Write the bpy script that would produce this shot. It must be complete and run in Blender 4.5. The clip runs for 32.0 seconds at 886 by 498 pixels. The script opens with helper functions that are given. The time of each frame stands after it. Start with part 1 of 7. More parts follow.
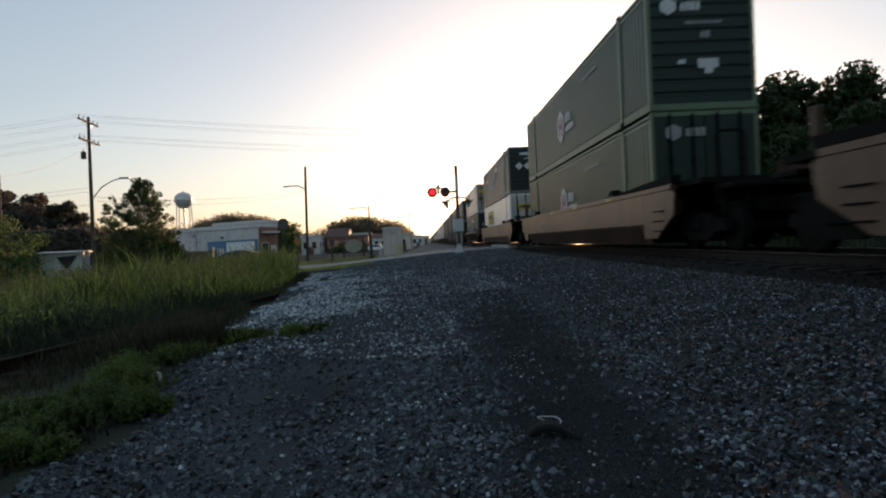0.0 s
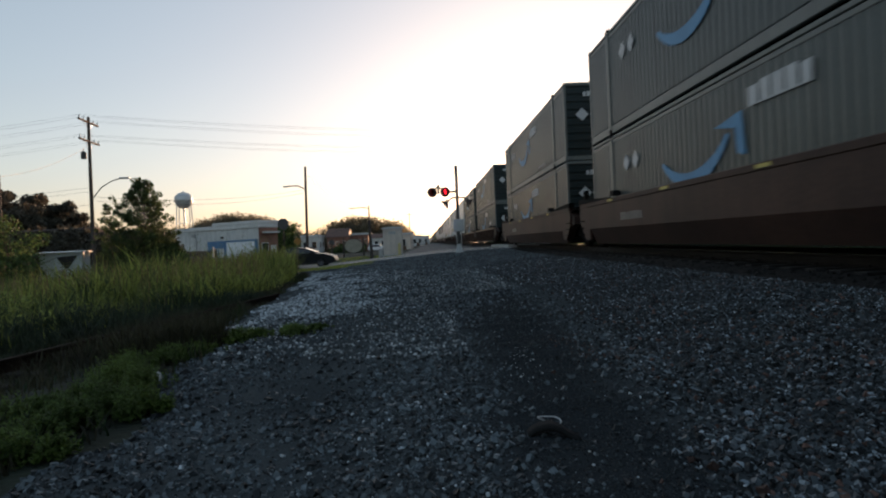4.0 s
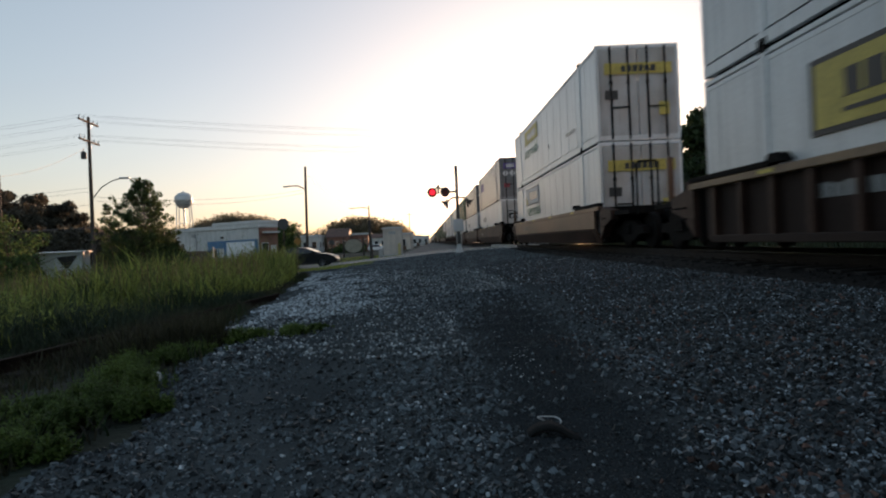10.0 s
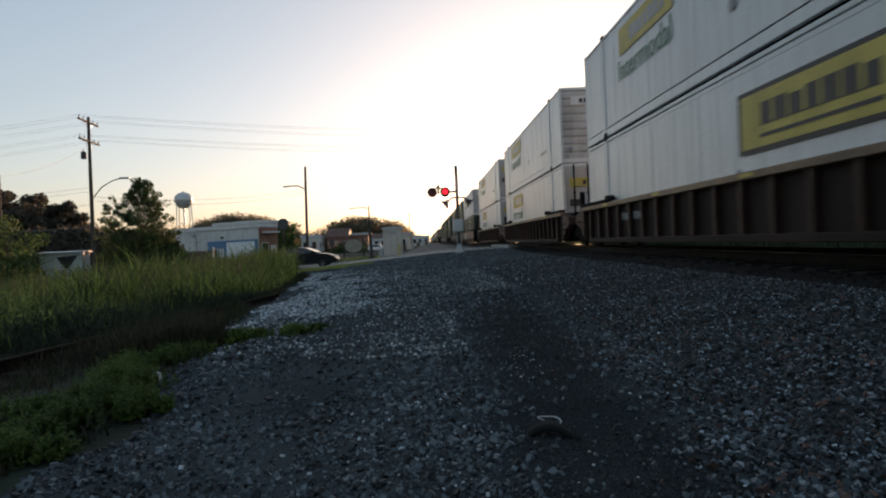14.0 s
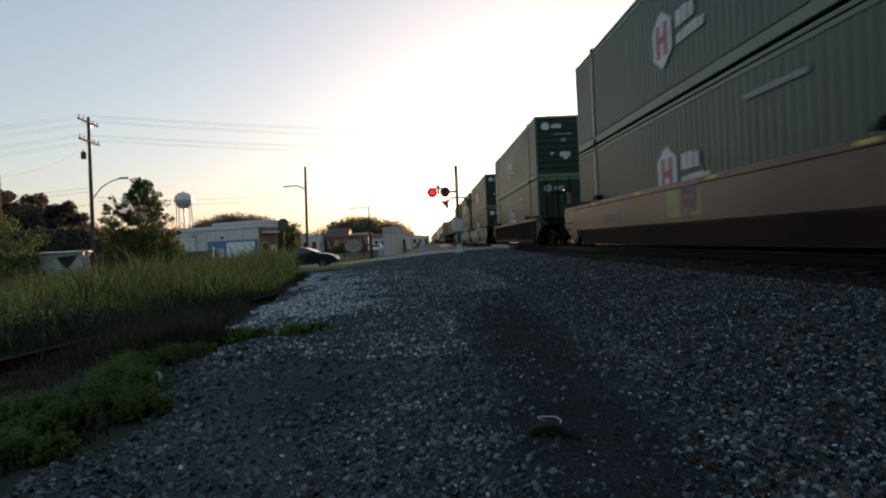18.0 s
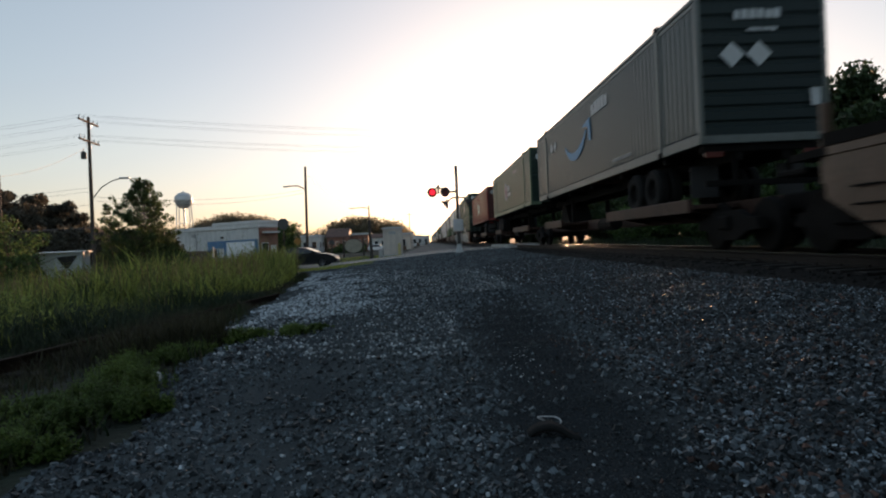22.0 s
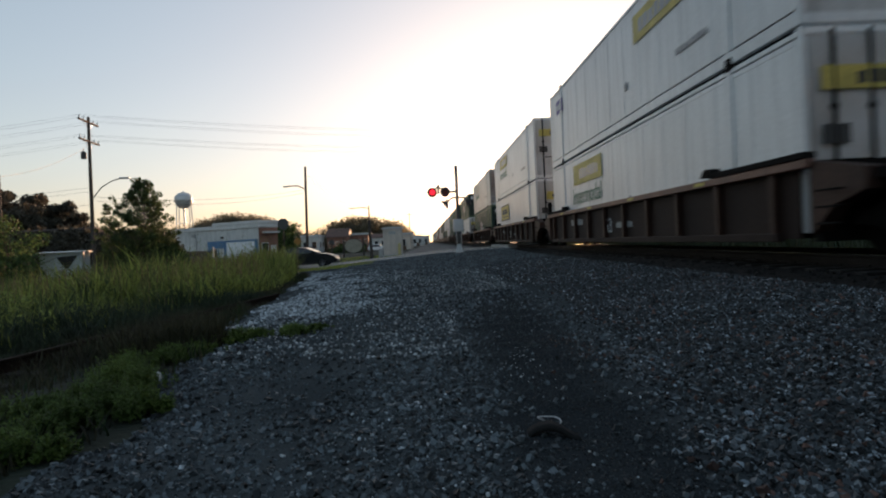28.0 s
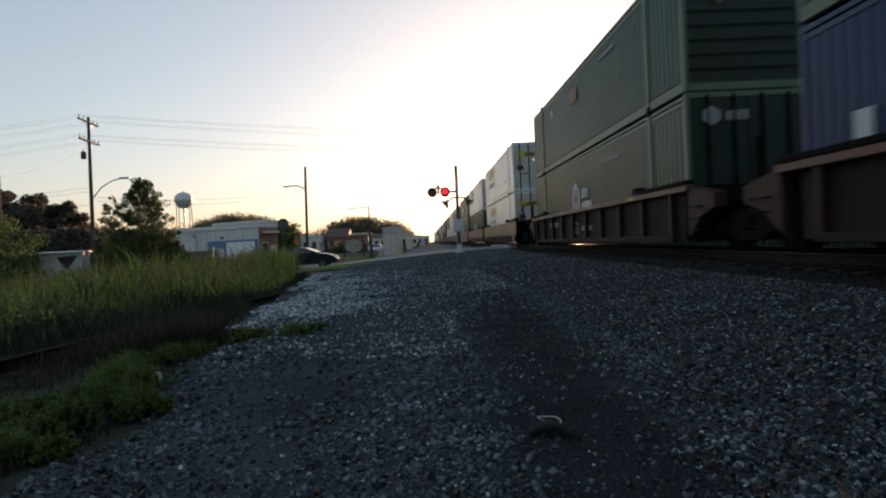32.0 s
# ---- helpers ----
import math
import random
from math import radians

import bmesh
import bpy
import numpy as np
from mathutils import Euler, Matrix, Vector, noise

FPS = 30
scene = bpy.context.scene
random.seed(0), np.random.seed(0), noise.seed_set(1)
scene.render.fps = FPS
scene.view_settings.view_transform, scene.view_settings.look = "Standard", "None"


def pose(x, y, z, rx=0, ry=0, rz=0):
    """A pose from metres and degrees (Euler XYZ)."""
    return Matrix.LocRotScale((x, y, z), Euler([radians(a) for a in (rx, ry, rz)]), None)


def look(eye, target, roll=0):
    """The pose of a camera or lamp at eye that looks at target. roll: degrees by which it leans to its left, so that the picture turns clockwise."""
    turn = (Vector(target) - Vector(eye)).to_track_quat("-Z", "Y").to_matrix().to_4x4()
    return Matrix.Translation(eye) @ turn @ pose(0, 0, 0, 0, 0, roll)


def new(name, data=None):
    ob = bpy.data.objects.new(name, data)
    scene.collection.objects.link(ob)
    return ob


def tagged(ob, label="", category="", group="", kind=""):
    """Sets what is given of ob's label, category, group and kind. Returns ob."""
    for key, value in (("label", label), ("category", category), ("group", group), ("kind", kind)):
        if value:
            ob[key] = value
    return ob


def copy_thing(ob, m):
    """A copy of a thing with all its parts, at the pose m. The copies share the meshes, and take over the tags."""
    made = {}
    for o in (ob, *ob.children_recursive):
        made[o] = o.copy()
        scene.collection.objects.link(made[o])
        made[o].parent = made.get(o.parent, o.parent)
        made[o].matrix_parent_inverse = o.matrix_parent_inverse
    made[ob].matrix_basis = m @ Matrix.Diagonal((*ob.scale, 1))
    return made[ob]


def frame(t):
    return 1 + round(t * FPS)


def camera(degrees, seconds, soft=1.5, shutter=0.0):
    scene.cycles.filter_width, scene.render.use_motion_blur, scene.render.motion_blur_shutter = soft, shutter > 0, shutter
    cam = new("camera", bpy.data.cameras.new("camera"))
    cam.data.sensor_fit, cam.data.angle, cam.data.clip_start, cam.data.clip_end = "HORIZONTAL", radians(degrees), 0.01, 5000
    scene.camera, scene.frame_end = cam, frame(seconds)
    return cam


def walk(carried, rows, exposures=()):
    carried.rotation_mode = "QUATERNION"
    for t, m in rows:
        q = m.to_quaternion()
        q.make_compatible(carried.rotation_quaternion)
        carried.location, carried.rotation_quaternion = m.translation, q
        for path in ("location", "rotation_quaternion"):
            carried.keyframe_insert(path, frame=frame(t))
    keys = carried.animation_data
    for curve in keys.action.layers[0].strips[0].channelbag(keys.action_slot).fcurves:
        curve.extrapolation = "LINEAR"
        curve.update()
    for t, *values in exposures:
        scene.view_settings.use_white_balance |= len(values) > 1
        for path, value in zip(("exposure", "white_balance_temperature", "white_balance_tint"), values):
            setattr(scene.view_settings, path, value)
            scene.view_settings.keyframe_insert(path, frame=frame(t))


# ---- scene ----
# camera: stands still beside the line
cam = camera(73.82, 32.0, soft=2.05, shutter=0.22)
EYE = Vector((0.0, 0.0, 0.45))
YAW, PITCH = radians(1.551), radians(-0.755)
AIM = EYE + 10 * Vector((math.sin(YAW) * math.cos(PITCH), math.cos(YAW) * math.cos(PITCH), math.sin(PITCH)))
STAND = look(EYE, AIM, -2.674)
walk(cam, [(0.0, STAND), (32.0, STAND)], exposures=[(0.0, 1.40, 5950, 13), (32.0, 1.40, 5950, 13)])

# low sun beyond the train, clear hazy sky
SUN_AZ, SUN_EL = radians(13.8), radians(3.5)
world = bpy.data.worlds.new("sky")
scene.world = world
world.use_nodes = True
wn = world.node_tree
wn.nodes.clear()
sky = wn.nodes.new("ShaderNodeTexSky")
sky.sky_type, sky.sun_disc = "NISHITA", False
sky.sun_elevation, sky.sun_rotation = SUN_EL, SUN_AZ
sky.air_density, sky.dust_density, sky.ozone_density, sky.altitude = 0.95, 1.7, 1.25, 50
wbg = wn.nodes.new("ShaderNodeBackground")
wbg.inputs["Strength"].default_value = 0.15
wout = wn.nodes.new("ShaderNodeOutputWorld")
whs = wn.nodes.new("ShaderNodeHueSaturation")
whs.inputs["Saturation"].default_value = 0.85
whs.inputs["Hue"].default_value = 0.487
wgm = wn.nodes.new("ShaderNodeGamma")
wgm.inputs["Gamma"].default_value = 0.66
wn.links.new(sky.outputs[0], wgm.inputs["Color"])
wn.links.new(wgm.outputs[0], whs.inputs["Color"])
wn.links.new(whs.outputs[0], wbg.inputs[0])
wn.links.new(wbg.outputs[0], wout.inputs[0])
sun = new("sun", bpy.data.lights.new("sun", "SUN"))
sun.data.energy, sun.data.angle, sun.data.color = 3.2, radians(0.6), (1.0, 0.56, 0.29)
sun_dir = Vector((math.sin(SUN_AZ) * math.cos(SUN_EL), math.cos(SUN_AZ) * math.cos(SUN_EL), math.sin(SUN_EL)))
sun.matrix_world = look(sun_dir * 100, (0, 0, 0))

# ---- materials ----
def mat(name, col, rough=0.7, metal=0.0, vary=0.25, scale=3.0, fine=40.0, bump=0.15, col2=None, streak=0.0, jitter=0.0, island=0.0, spec=0.5):
    """A surface with blotches and fine grain; streak: vertical dirt runs; jitter: tone by object; island: tone by loose piece."""
    m = bpy.data.materials.new(name)
    m.use_nodes = True
    nt = m.node_tree
    nd, ln = nt.nodes, nt.links
    bs = nd["Principled BSDF"]
    bs.inputs["Roughness"].default_value = rough
    bs.inputs["Metallic"].default_value = metal
    bs.inputs["Specular IOR Level"].default_value = spec
    tc = nd.new("ShaderNodeTexCoord")
    n1 = nd.new("ShaderNodeTexNoise")
    n1.inputs["Scale"].default_value = scale
    n1.inputs["Detail"].default_value = 6
    n2 = nd.new("ShaderNodeTexNoise")
    n2.inputs["Scale"].default_value = fine
    n2.inputs["Detail"].default_value = 3
    ln.new(tc.outputs["Object"], n1.inputs["Vector"])
    ln.new(tc.outputs["Object"], n2.inputs["Vector"])
    mix = nd.new("ShaderNodeMix")
    mix.data_type = "RGBA"
    c2 = col2 or tuple(c * (1 - vary) for c in col)
    mix.inputs[6].default_value = (*col, 1)
    mix.inputs[7].default_value = (*c2, 1)
    ramp = nd.new("ShaderNodeMapRange")
    ramp.inputs[1].default_value, ramp.inputs[2].default_value = 0.35, 0.68
    ln.new(n1.outputs[0], ramp.inputs[0])
    ln.new(ramp.outputs[0], mix.inputs[0])
    last = mix.outputs[2]
    hsv = nd.new("ShaderNodeHueSaturation")
    ln.new(last, hsv.inputs["Color"])
    val = nd.new("ShaderNodeMapRange")
    val.inputs[1].default_value, val.inputs[2].default_value = 0.3, 0.7
    val.inputs[3].default_value, val.inputs[4].default_value = 1 - vary * 0.7, 1 + vary * 0.5
    ln.new(n2.outputs[0], val.inputs[0])
    v = val.outputs[0]
    def times(a, b):
        k = nd.new("ShaderNodeMath")
        k.operation = "MULTIPLY"
        ln.new(a, k.inputs[0])
        ln.new(b, k.inputs[1])
        return k.outputs[0]
    if streak:
        mp = nd.new("ShaderNodeMapping")
        mp.inputs["Scale"].default_value = (1.0, 3.2, 0.16)
        n3 = nd.new("ShaderNodeTexNoise")
        n3.inputs["Scale"].default_value = 2.2
        n3.inputs["Detail"].default_value = 5
        ln.new(tc.outputs["Object"], mp.inputs[0])
        ln.new(mp.outputs[0], n3.inputs["Vector"])
        s = nd.new("ShaderNodeMapRange")
        s.inputs[1].default_value, s.inputs[2].default_value = 0.45, 0.75
        s.inputs[3].default_value, s.inputs[4].default_value = 1.0, 1.0 - streak
        ln.new(n3.outputs[0], s.inputs[0])
        v = times(v, s.outputs[0])
    if jitter:
        oi = nd.new("ShaderNodeObjectInfo")
        j = nd.new("ShaderNodeMapRange")
        j.inputs[3].default_value, j.inputs[4].default_value = 1 - jitter, 1 + jitter
        ln.new(oi.outputs["Random"], j.inputs[0])
        v = times(v, j.outputs[0])
    if island:
        ge = nd.new("ShaderNodeNewGeometry")
        j = nd.new("ShaderNodeMapRange")
        j.inputs[3].default_value, j.inputs[4].default_value = 1 - island, 1 + island
        ln.new(ge.outputs["Random Per Island"], j.inputs[0])
        v = times(v, j.outputs[0])
    ln.new(v, hsv.inputs["Value"])
    ln.new(hsv.outputs[0], bs.inputs["Base Color"])
    if bump:
        b = nd.new("ShaderNodeBump")
        b.inputs["Strength"].default_value = bump
        b.inputs["Distance"].default_value = 0.02
        ln.new(n2.outputs[0], b.inputs["Height"])
        ln.new(b.outputs[0], bs.inputs["Normal"])
    return m


def leaf_mat(name, col, col2, through_light=0.35, scale=0.8):
    m = mat(name, col, rough=0.65, vary=0.3, scale=scale, fine=9, bump=0, col2=col2, island=0.45, spec=0.25)
    nt = m.node_tree
    bs = nt.nodes["Principled BSDF"]
    tr = nt.nodes.new("ShaderNodeBsdfTranslucent")
    mx = nt.nodes.new("ShaderNodeMixShader")
    mx.inputs[0].default_value = through_light
    src = bs.inputs["Base Color"].links[0].from_socket
    nt.links.new(src, tr.inputs["Color"])
    nt.links.new(bs.outputs[0], mx.inputs[1])
    nt.links.new(tr.outputs[0], mx.inputs[2])
    nt.links.new(mx.outputs[0], nt.nodes["Material Output"].inputs["Surface"])
    return m


def glow_mat(name, col, strength):
    m = bpy.data.materials.new(name)
    m.use_nodes = True
    bs = m.node_tree.nodes["Principled BSDF"]
    bs.inputs["Base Color"].default_value = (*col, 1)
    bs.inputs["Emission Color"].default_value = (*col, 1)
    bs.inputs["Emission Strength"].default_value = strength
    return m


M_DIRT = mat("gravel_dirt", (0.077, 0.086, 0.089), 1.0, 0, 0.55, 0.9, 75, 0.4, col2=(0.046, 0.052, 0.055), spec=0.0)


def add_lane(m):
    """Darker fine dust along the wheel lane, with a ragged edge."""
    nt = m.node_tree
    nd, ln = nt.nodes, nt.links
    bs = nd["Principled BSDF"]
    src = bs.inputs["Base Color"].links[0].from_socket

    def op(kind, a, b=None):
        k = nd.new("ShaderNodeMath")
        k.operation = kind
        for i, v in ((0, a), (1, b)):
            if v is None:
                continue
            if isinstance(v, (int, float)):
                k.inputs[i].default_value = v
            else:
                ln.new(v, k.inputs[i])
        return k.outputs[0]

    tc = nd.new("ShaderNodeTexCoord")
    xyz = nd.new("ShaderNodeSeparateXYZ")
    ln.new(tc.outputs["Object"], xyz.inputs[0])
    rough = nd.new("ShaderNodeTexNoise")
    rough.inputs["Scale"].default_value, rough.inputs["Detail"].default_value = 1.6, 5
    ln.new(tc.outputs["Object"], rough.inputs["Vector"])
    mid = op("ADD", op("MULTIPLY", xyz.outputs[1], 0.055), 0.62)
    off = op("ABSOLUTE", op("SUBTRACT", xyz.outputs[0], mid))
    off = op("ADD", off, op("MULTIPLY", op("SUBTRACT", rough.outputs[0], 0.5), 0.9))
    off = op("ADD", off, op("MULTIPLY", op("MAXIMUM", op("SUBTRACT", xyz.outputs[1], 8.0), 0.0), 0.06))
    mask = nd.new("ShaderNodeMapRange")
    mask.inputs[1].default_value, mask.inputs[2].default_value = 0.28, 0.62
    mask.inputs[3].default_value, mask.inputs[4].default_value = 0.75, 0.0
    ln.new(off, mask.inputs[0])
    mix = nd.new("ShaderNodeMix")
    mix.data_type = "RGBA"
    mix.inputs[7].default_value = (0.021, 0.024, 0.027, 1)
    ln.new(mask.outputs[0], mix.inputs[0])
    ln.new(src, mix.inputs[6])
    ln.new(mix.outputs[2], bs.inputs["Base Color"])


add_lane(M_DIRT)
M_BLUESTONE = mat("blue_grey_stone", (0.20, 0.235, 0.265), 0.6, 0, 0.3, 2.0, 60, 0.3, island=0.7, spec=0.35)
M_RUSTSTONE = mat("reddish_stone", (0.115, 0.07, 0.058), 0.75, 0, 0.3, 2.0, 60, 0.3, island=0.6, spec=0.2)
M_STONE = mat("crushed_stone", (0.036, 0.043, 0.048), 0.62, 0, 0.35, 2.0, 60, 0.3, island=0.97, spec=0.3)
M_PEBBLE = mat("pebbles", (0.094, 0.112, 0.123), 0.62, 0, 0.35, 1.5, 60, 0.3, island=0.97, spec=0.3)
M_GRIT = mat("pale_grit", (0.38, 0.395, 0.40), 0.8, 0, 0.35, 1.5, 60, 0.3, island=0.85, spec=0.2)
M_PALE = mat("pale_gravel", (0.43, 0.465, 0.49), 0.8, 0, 0.3, 1.5, 60, 0.3, island=0.85, spec=0.3)
M_CHIP = mat("white_chips", (0.72, 0.73, 0.73), 0.7, 0, 0.15, 2, 40, 0.1, island=0.4)
M_TIE = mat("creosoted_wood", (0.015, 0.0125, 0.011), 0.9, 0, 0.4, 4, 50, 0.5, jitter=0.25)
M_RUST = mat("rusty_rail", (0.020, 0.014, 0.011), 0.85, 0.2, 0.4, 3, 60, 0.4)
M_OLDRUST = mat("old_rust", (0.026, 0.017, 0.013), 0.95, 0, 0.4, 3, 60, 0.4, spec=0.1)
M_RAILTOP = mat("polished_rail", (0.55, 0.53, 0.50), 0.22, 1.0, 0.1, 2, 30, 0.03)
M_ASPHALT = mat("asphalt", (0.17, 0.168, 0.165), 0.7, 0, 0.3, 0.6, 60, 0.3)
M_CONC = mat("concrete", (0.52, 0.51, 0.49), 0.85, 0, 0.2, 1.0, 50, 0.3)
M_LINE = mat("road_paint", (0.75, 0.74, 0.70), 0.7, 0, 0.2, 2, 40, 0.1)
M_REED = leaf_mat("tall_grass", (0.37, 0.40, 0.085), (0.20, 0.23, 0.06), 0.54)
# darker copy of the tall grass, carrying the near band's shade
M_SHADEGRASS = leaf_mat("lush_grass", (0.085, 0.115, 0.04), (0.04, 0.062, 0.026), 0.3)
M_TALLWEED = leaf_mat("tall_leafy_weeds", (0.30, 0.33, 0.08), (0.12, 0.15, 0.04), 0.5, 2.5)
# low grass with shade in its colour
M_DUSKGRASS = leaf_mat("shaded_low_grass", (0.042, 0.062, 0.033), (0.028, 0.038, 0.022), 0.2)
M_DUNGRASS = leaf_mat("dun_grass", (0.066, 0.062, 0.032), (0.034, 0.032, 0.02), 0.25)
M_SUNLEAF = leaf_mat("sunlit_leaves", (0.09, 0.145, 0.05), (0.06, 0.095, 0.034), 0.45)
M_DRY = leaf_mat("dry_stalks", (0.30, 0.19, 0.11), (0.17, 0.11, 0.065), 0.35)
M_WEED = leaf_mat("weeds", (0.036, 0.066, 0.024), (0.022, 0.042, 0.016))
M_HERB = leaf_mat("leafy_weeds", (0.15, 0.215, 0.045), (0.066, 0.105, 0.026), 0.4)
M_LEAF = leaf_mat("leaves", (0.075, 0.12, 0.035), (0.05, 0.085, 0.025))
M_LEAF_Y = leaf_mat("young_leaves", (0.08, 0.11, 0.038), (0.05, 0.072, 0.026))
M_OAK = leaf_mat("broad_leaves", (0.09, 0.085, 0.065), (0.065, 0.06, 0.045), 0.4)
M_PINE = leaf_mat("dark_leaves", (0.035, 0.055, 0.02), (0.022, 0.04, 0.014), 0.2)
# paler than the near leaves: distance haze is put into this colour
M_FARLEAF = leaf_mat("hazy_far_leaves", (0.25, 0.215, 0.14), (0.19, 0.165, 0.11), 0.6)
M_BARK = mat("bark", (0.12, 0.095, 0.07), 0.95, 0, 0.4, 5, 40, 0.6)
M_POLE = mat("weathered_pole", (0.075, 0.06, 0.05), 0.9, 0, 0.35, 4, 40, 0.4)
M_STEEL = mat("galvanised_steel", (0.45, 0.46, 0.47), 0.45, 0.8, 0.2, 4, 40, 0.1)
# steel darkened as if backlit, to stand out against the bright sky
M_DARKSTEEL = mat("dark_backlit_steel", (0.09, 0.088, 0.085), 0.7, 0.2, 0.3, 4, 40, 0.1)
M_ALU = mat("aluminium_paint", (0.62, 0.63, 0.64), 0.45, 0.3, 0.15, 3, 40, 0.1)
M_BLACK = mat("black_paint", (0.02, 0.02, 0.022), 0.6, 0, 0.2, 5, 40, 0.1)
M_WIRE = mat("cable", (0.03, 0.03, 0.03), 0.6, 0, 0.1, 5, 40, 0)
M_WHITE = mat("white_wall", (0.72, 0.71, 0.68), 0.8, 0, 0.15, 0.6, 20, 0.15, streak=0.2)
M_SHUTTER = mat("shutter_white", (0.88, 0.90, 0.92), 0.6, 0, 0.08, 0.8, 20, 0.05)
M_SHEDW = mat("shed_white", (0.62, 0.65, 0.67), 0.7, 0, 0.15, 0.8, 20, 0.1, streak=0.25)
M_CREAM = mat("cream_wall", (0.66, 0.655, 0.635), 0.85, 0, 0.18, 0.6, 14, 0.2, streak=0.25)
M_BLUEW = mat("blue_wall", (0.12, 0.24, 0.42), 0.75, 0, 0.2, 0.8, 20, 0.15, streak=0.2)
M_BRICK = mat("brick_wall", (0.28, 0.14, 0.10), 0.9, 0, 0.3, 1.0, 16, 0.4)
M_ROOFM = mat("metal_roof", (0.66, 0.67, 0.68), 0.5, 0.4, 0.15, 0.8, 20, 0.1)
M_ROOFD = mat("dark_roof", (0.12, 0.10, 0.09), 0.85, 0, 0.3, 0.8, 20, 0.3)
M_ROOFR = mat("red_roof", (0.135, 0.075, 0.058), 0.8, 0, 0.25, 0.8, 20, 0.2)
M_GLASS = mat("window_glass", (0.03, 0.035, 0.04), 0.06, 0, 0.1, 2, 10, 0)
M_CARPAINT = mat("car_paint", (0.01, 0.011, 0.014), 0.3, 0.0, 0.1, 3, 30, 0, spec=0.25)
M_SUV = mat("white_car_paint", (0.85, 0.86, 0.88), 0.4, 0.0, 0.08, 3, 30, 0)
M_TYRE = mat("tyre_rubber", (0.016, 0.016, 0.016), 0.95, 0, 0.2, 8, 50, 0.2, spec=0.2)
M_RIM = mat("alloy_rim", (0.16, 0.16, 0.17), 0.4, 0.9, 0.1, 5, 30, 0)
M_RED = mat("red_lens", (0.30, 0.02, 0.02), 0.25, 0, 0.1, 8, 30, 0)
M_GLOW = glow_mat("lit_red_lens", (1.0, 0.012, 0.022), 1.0)
M_DARKLENS = mat("dark_lens", (0.10, 0.018, 0.015), 0.25, 0, 0.1, 8, 30, 0)
M_YELLOW = mat("yellow_paint", (0.62, 0.52, 0.22), 0.6, 0, 0.2, 4, 30, 0.1)
M_LID = mat("dirty_plastic", (0.5, 0.5, 0.49), 0.5, 0, 0.3, 20, 60, 0.2)
M_PLASTIC = mat("faded_plastic", (0.62, 0.62, 0.62), 0.5, 0, 0.3, 9, 40, 0.1)

# train paints
P_GREEN = mat("green_container_paint", (0.022, 0.063, 0.034), 0.38, 0, 0.25, 0.5, 18, 0.06, spec=0.6, streak=0.35, jitter=0.12)
P_LGREEN = mat("faded_green_paint", (0.075, 0.165, 0.09), 0.36, 0, 0.22, 0.5, 18, 0.06, spec=0.42, streak=0.3, jitter=0.08)
P_TEAL = mat("teal_green_paint", (0.034, 0.10, 0.076), 0.34, 0, 0.22, 0.5, 18, 0.06, spec=0.28, streak=0.3, jitter=0.1)
P_DARK = mat("dark_teal_paint", (0.055, 0.072, 0.07), 0.38, 0, 0.2, 0.5, 18, 0.06, spec=0.6, streak=0.3, jitter=0.1)
P_WHITE = mat("white_container_paint", (0.74, 0.75, 0.76), 0.36, 0, 0.12, 0.4, 14, 0.05, streak=0.2, jitter=0.06)
# soiled white, lowered further because the ends stand in shade
P_SOIL = mat("soiled_shaded_white_paint", (0.52, 0.53, 0.54), 0.5, 0, 0.14, 0.9, 30, 0.03, col2=(0.40, 0.37, 0.34), streak=0.4)
P_OLDW = mat("old_white_paint", (0.54, 0.545, 0.54), 0.38, 0, 0.22, 0.5, 12, 0.08, streak=0.35)
# grimy doors, with the end's shade added to the grey
P_GREYEND = mat("grimy_shaded_grey_doors", (0.17, 0.175, 0.185), 0.55, 0, 0.35, 0.8, 14, 0.1, streak=0.35)
# trims lighter than the sides; light on the bottom rails is in them
P_GREENT = mat("pale_green_trim", (0.12, 0.175, 0.105), 0.5, 0, 0.2, 0.5, 18, 0.1, streak=0.2)
P_DARKT = mat("pale_teal_trim", (0.15, 0.165, 0.155), 0.5, 0, 0.2, 0.5, 18, 0.1, streak=0.2)
P_REDT = mat("pale_red_trim", (0.25, 0.05, 0.042), 0.55, 0, 0.2, 0.5, 18, 0.1, streak=0.2, spec=0.25)
P_FAINT = mat("faint_marking", (0.30, 0.31, 0.31), 0.6, 0, 0.2, 2, 30, 0)
# end paints: side colours darkened, so the ends' shade is in them
P_DARKEND = mat("shaded_dark_end", (0.012, 0.024, 0.026), 0.5, 0, 0.2, 0.5, 18, 0.1, spec=0.3)
P_GREEND = mat("shaded_green_end", (0.013, 0.03, 0.024), 0.5, 0, 0.2, 0.5, 18, 0.1, jitter=0.1, spec=0.3)
P_GREY = mat("grey_container_paint", (0.22, 0.24, 0.265), 0.34, 0, 0.15, 0.4, 14, 0.08, streak=0.25, jitter=0.06)
P_REDC = mat("red_container_paint", (0.19, 0.026, 0.022), 0.36, 0, 0.2, 0.5, 16, 0.06, spec=0.3, streak=0.25, jitter=0.08)
P_BLUEC = mat("blue_container_paint", (0.008, 0.032, 0.12), 0.32, 0, 0.2, 0.5, 16, 0.06, spec=0.28, streak=0.25, jitter=0.08)
P_TAN = mat("tan_car_paint", (0.125, 0.07, 0.045), 0.4, 0, 0.35, 0.6, 14, 0.25, col2=(0.065, 0.037, 0.026), streak=0.35, jitter=0.12, spec=0.4)
P_CHORD = mat("sandy_car_paint", (0.20, 0.132, 0.07), 0.5, 0, 0.35, 0.6, 14, 0.25, col2=(0.11, 0.07, 0.042), streak=0.2, jitter=0.12)
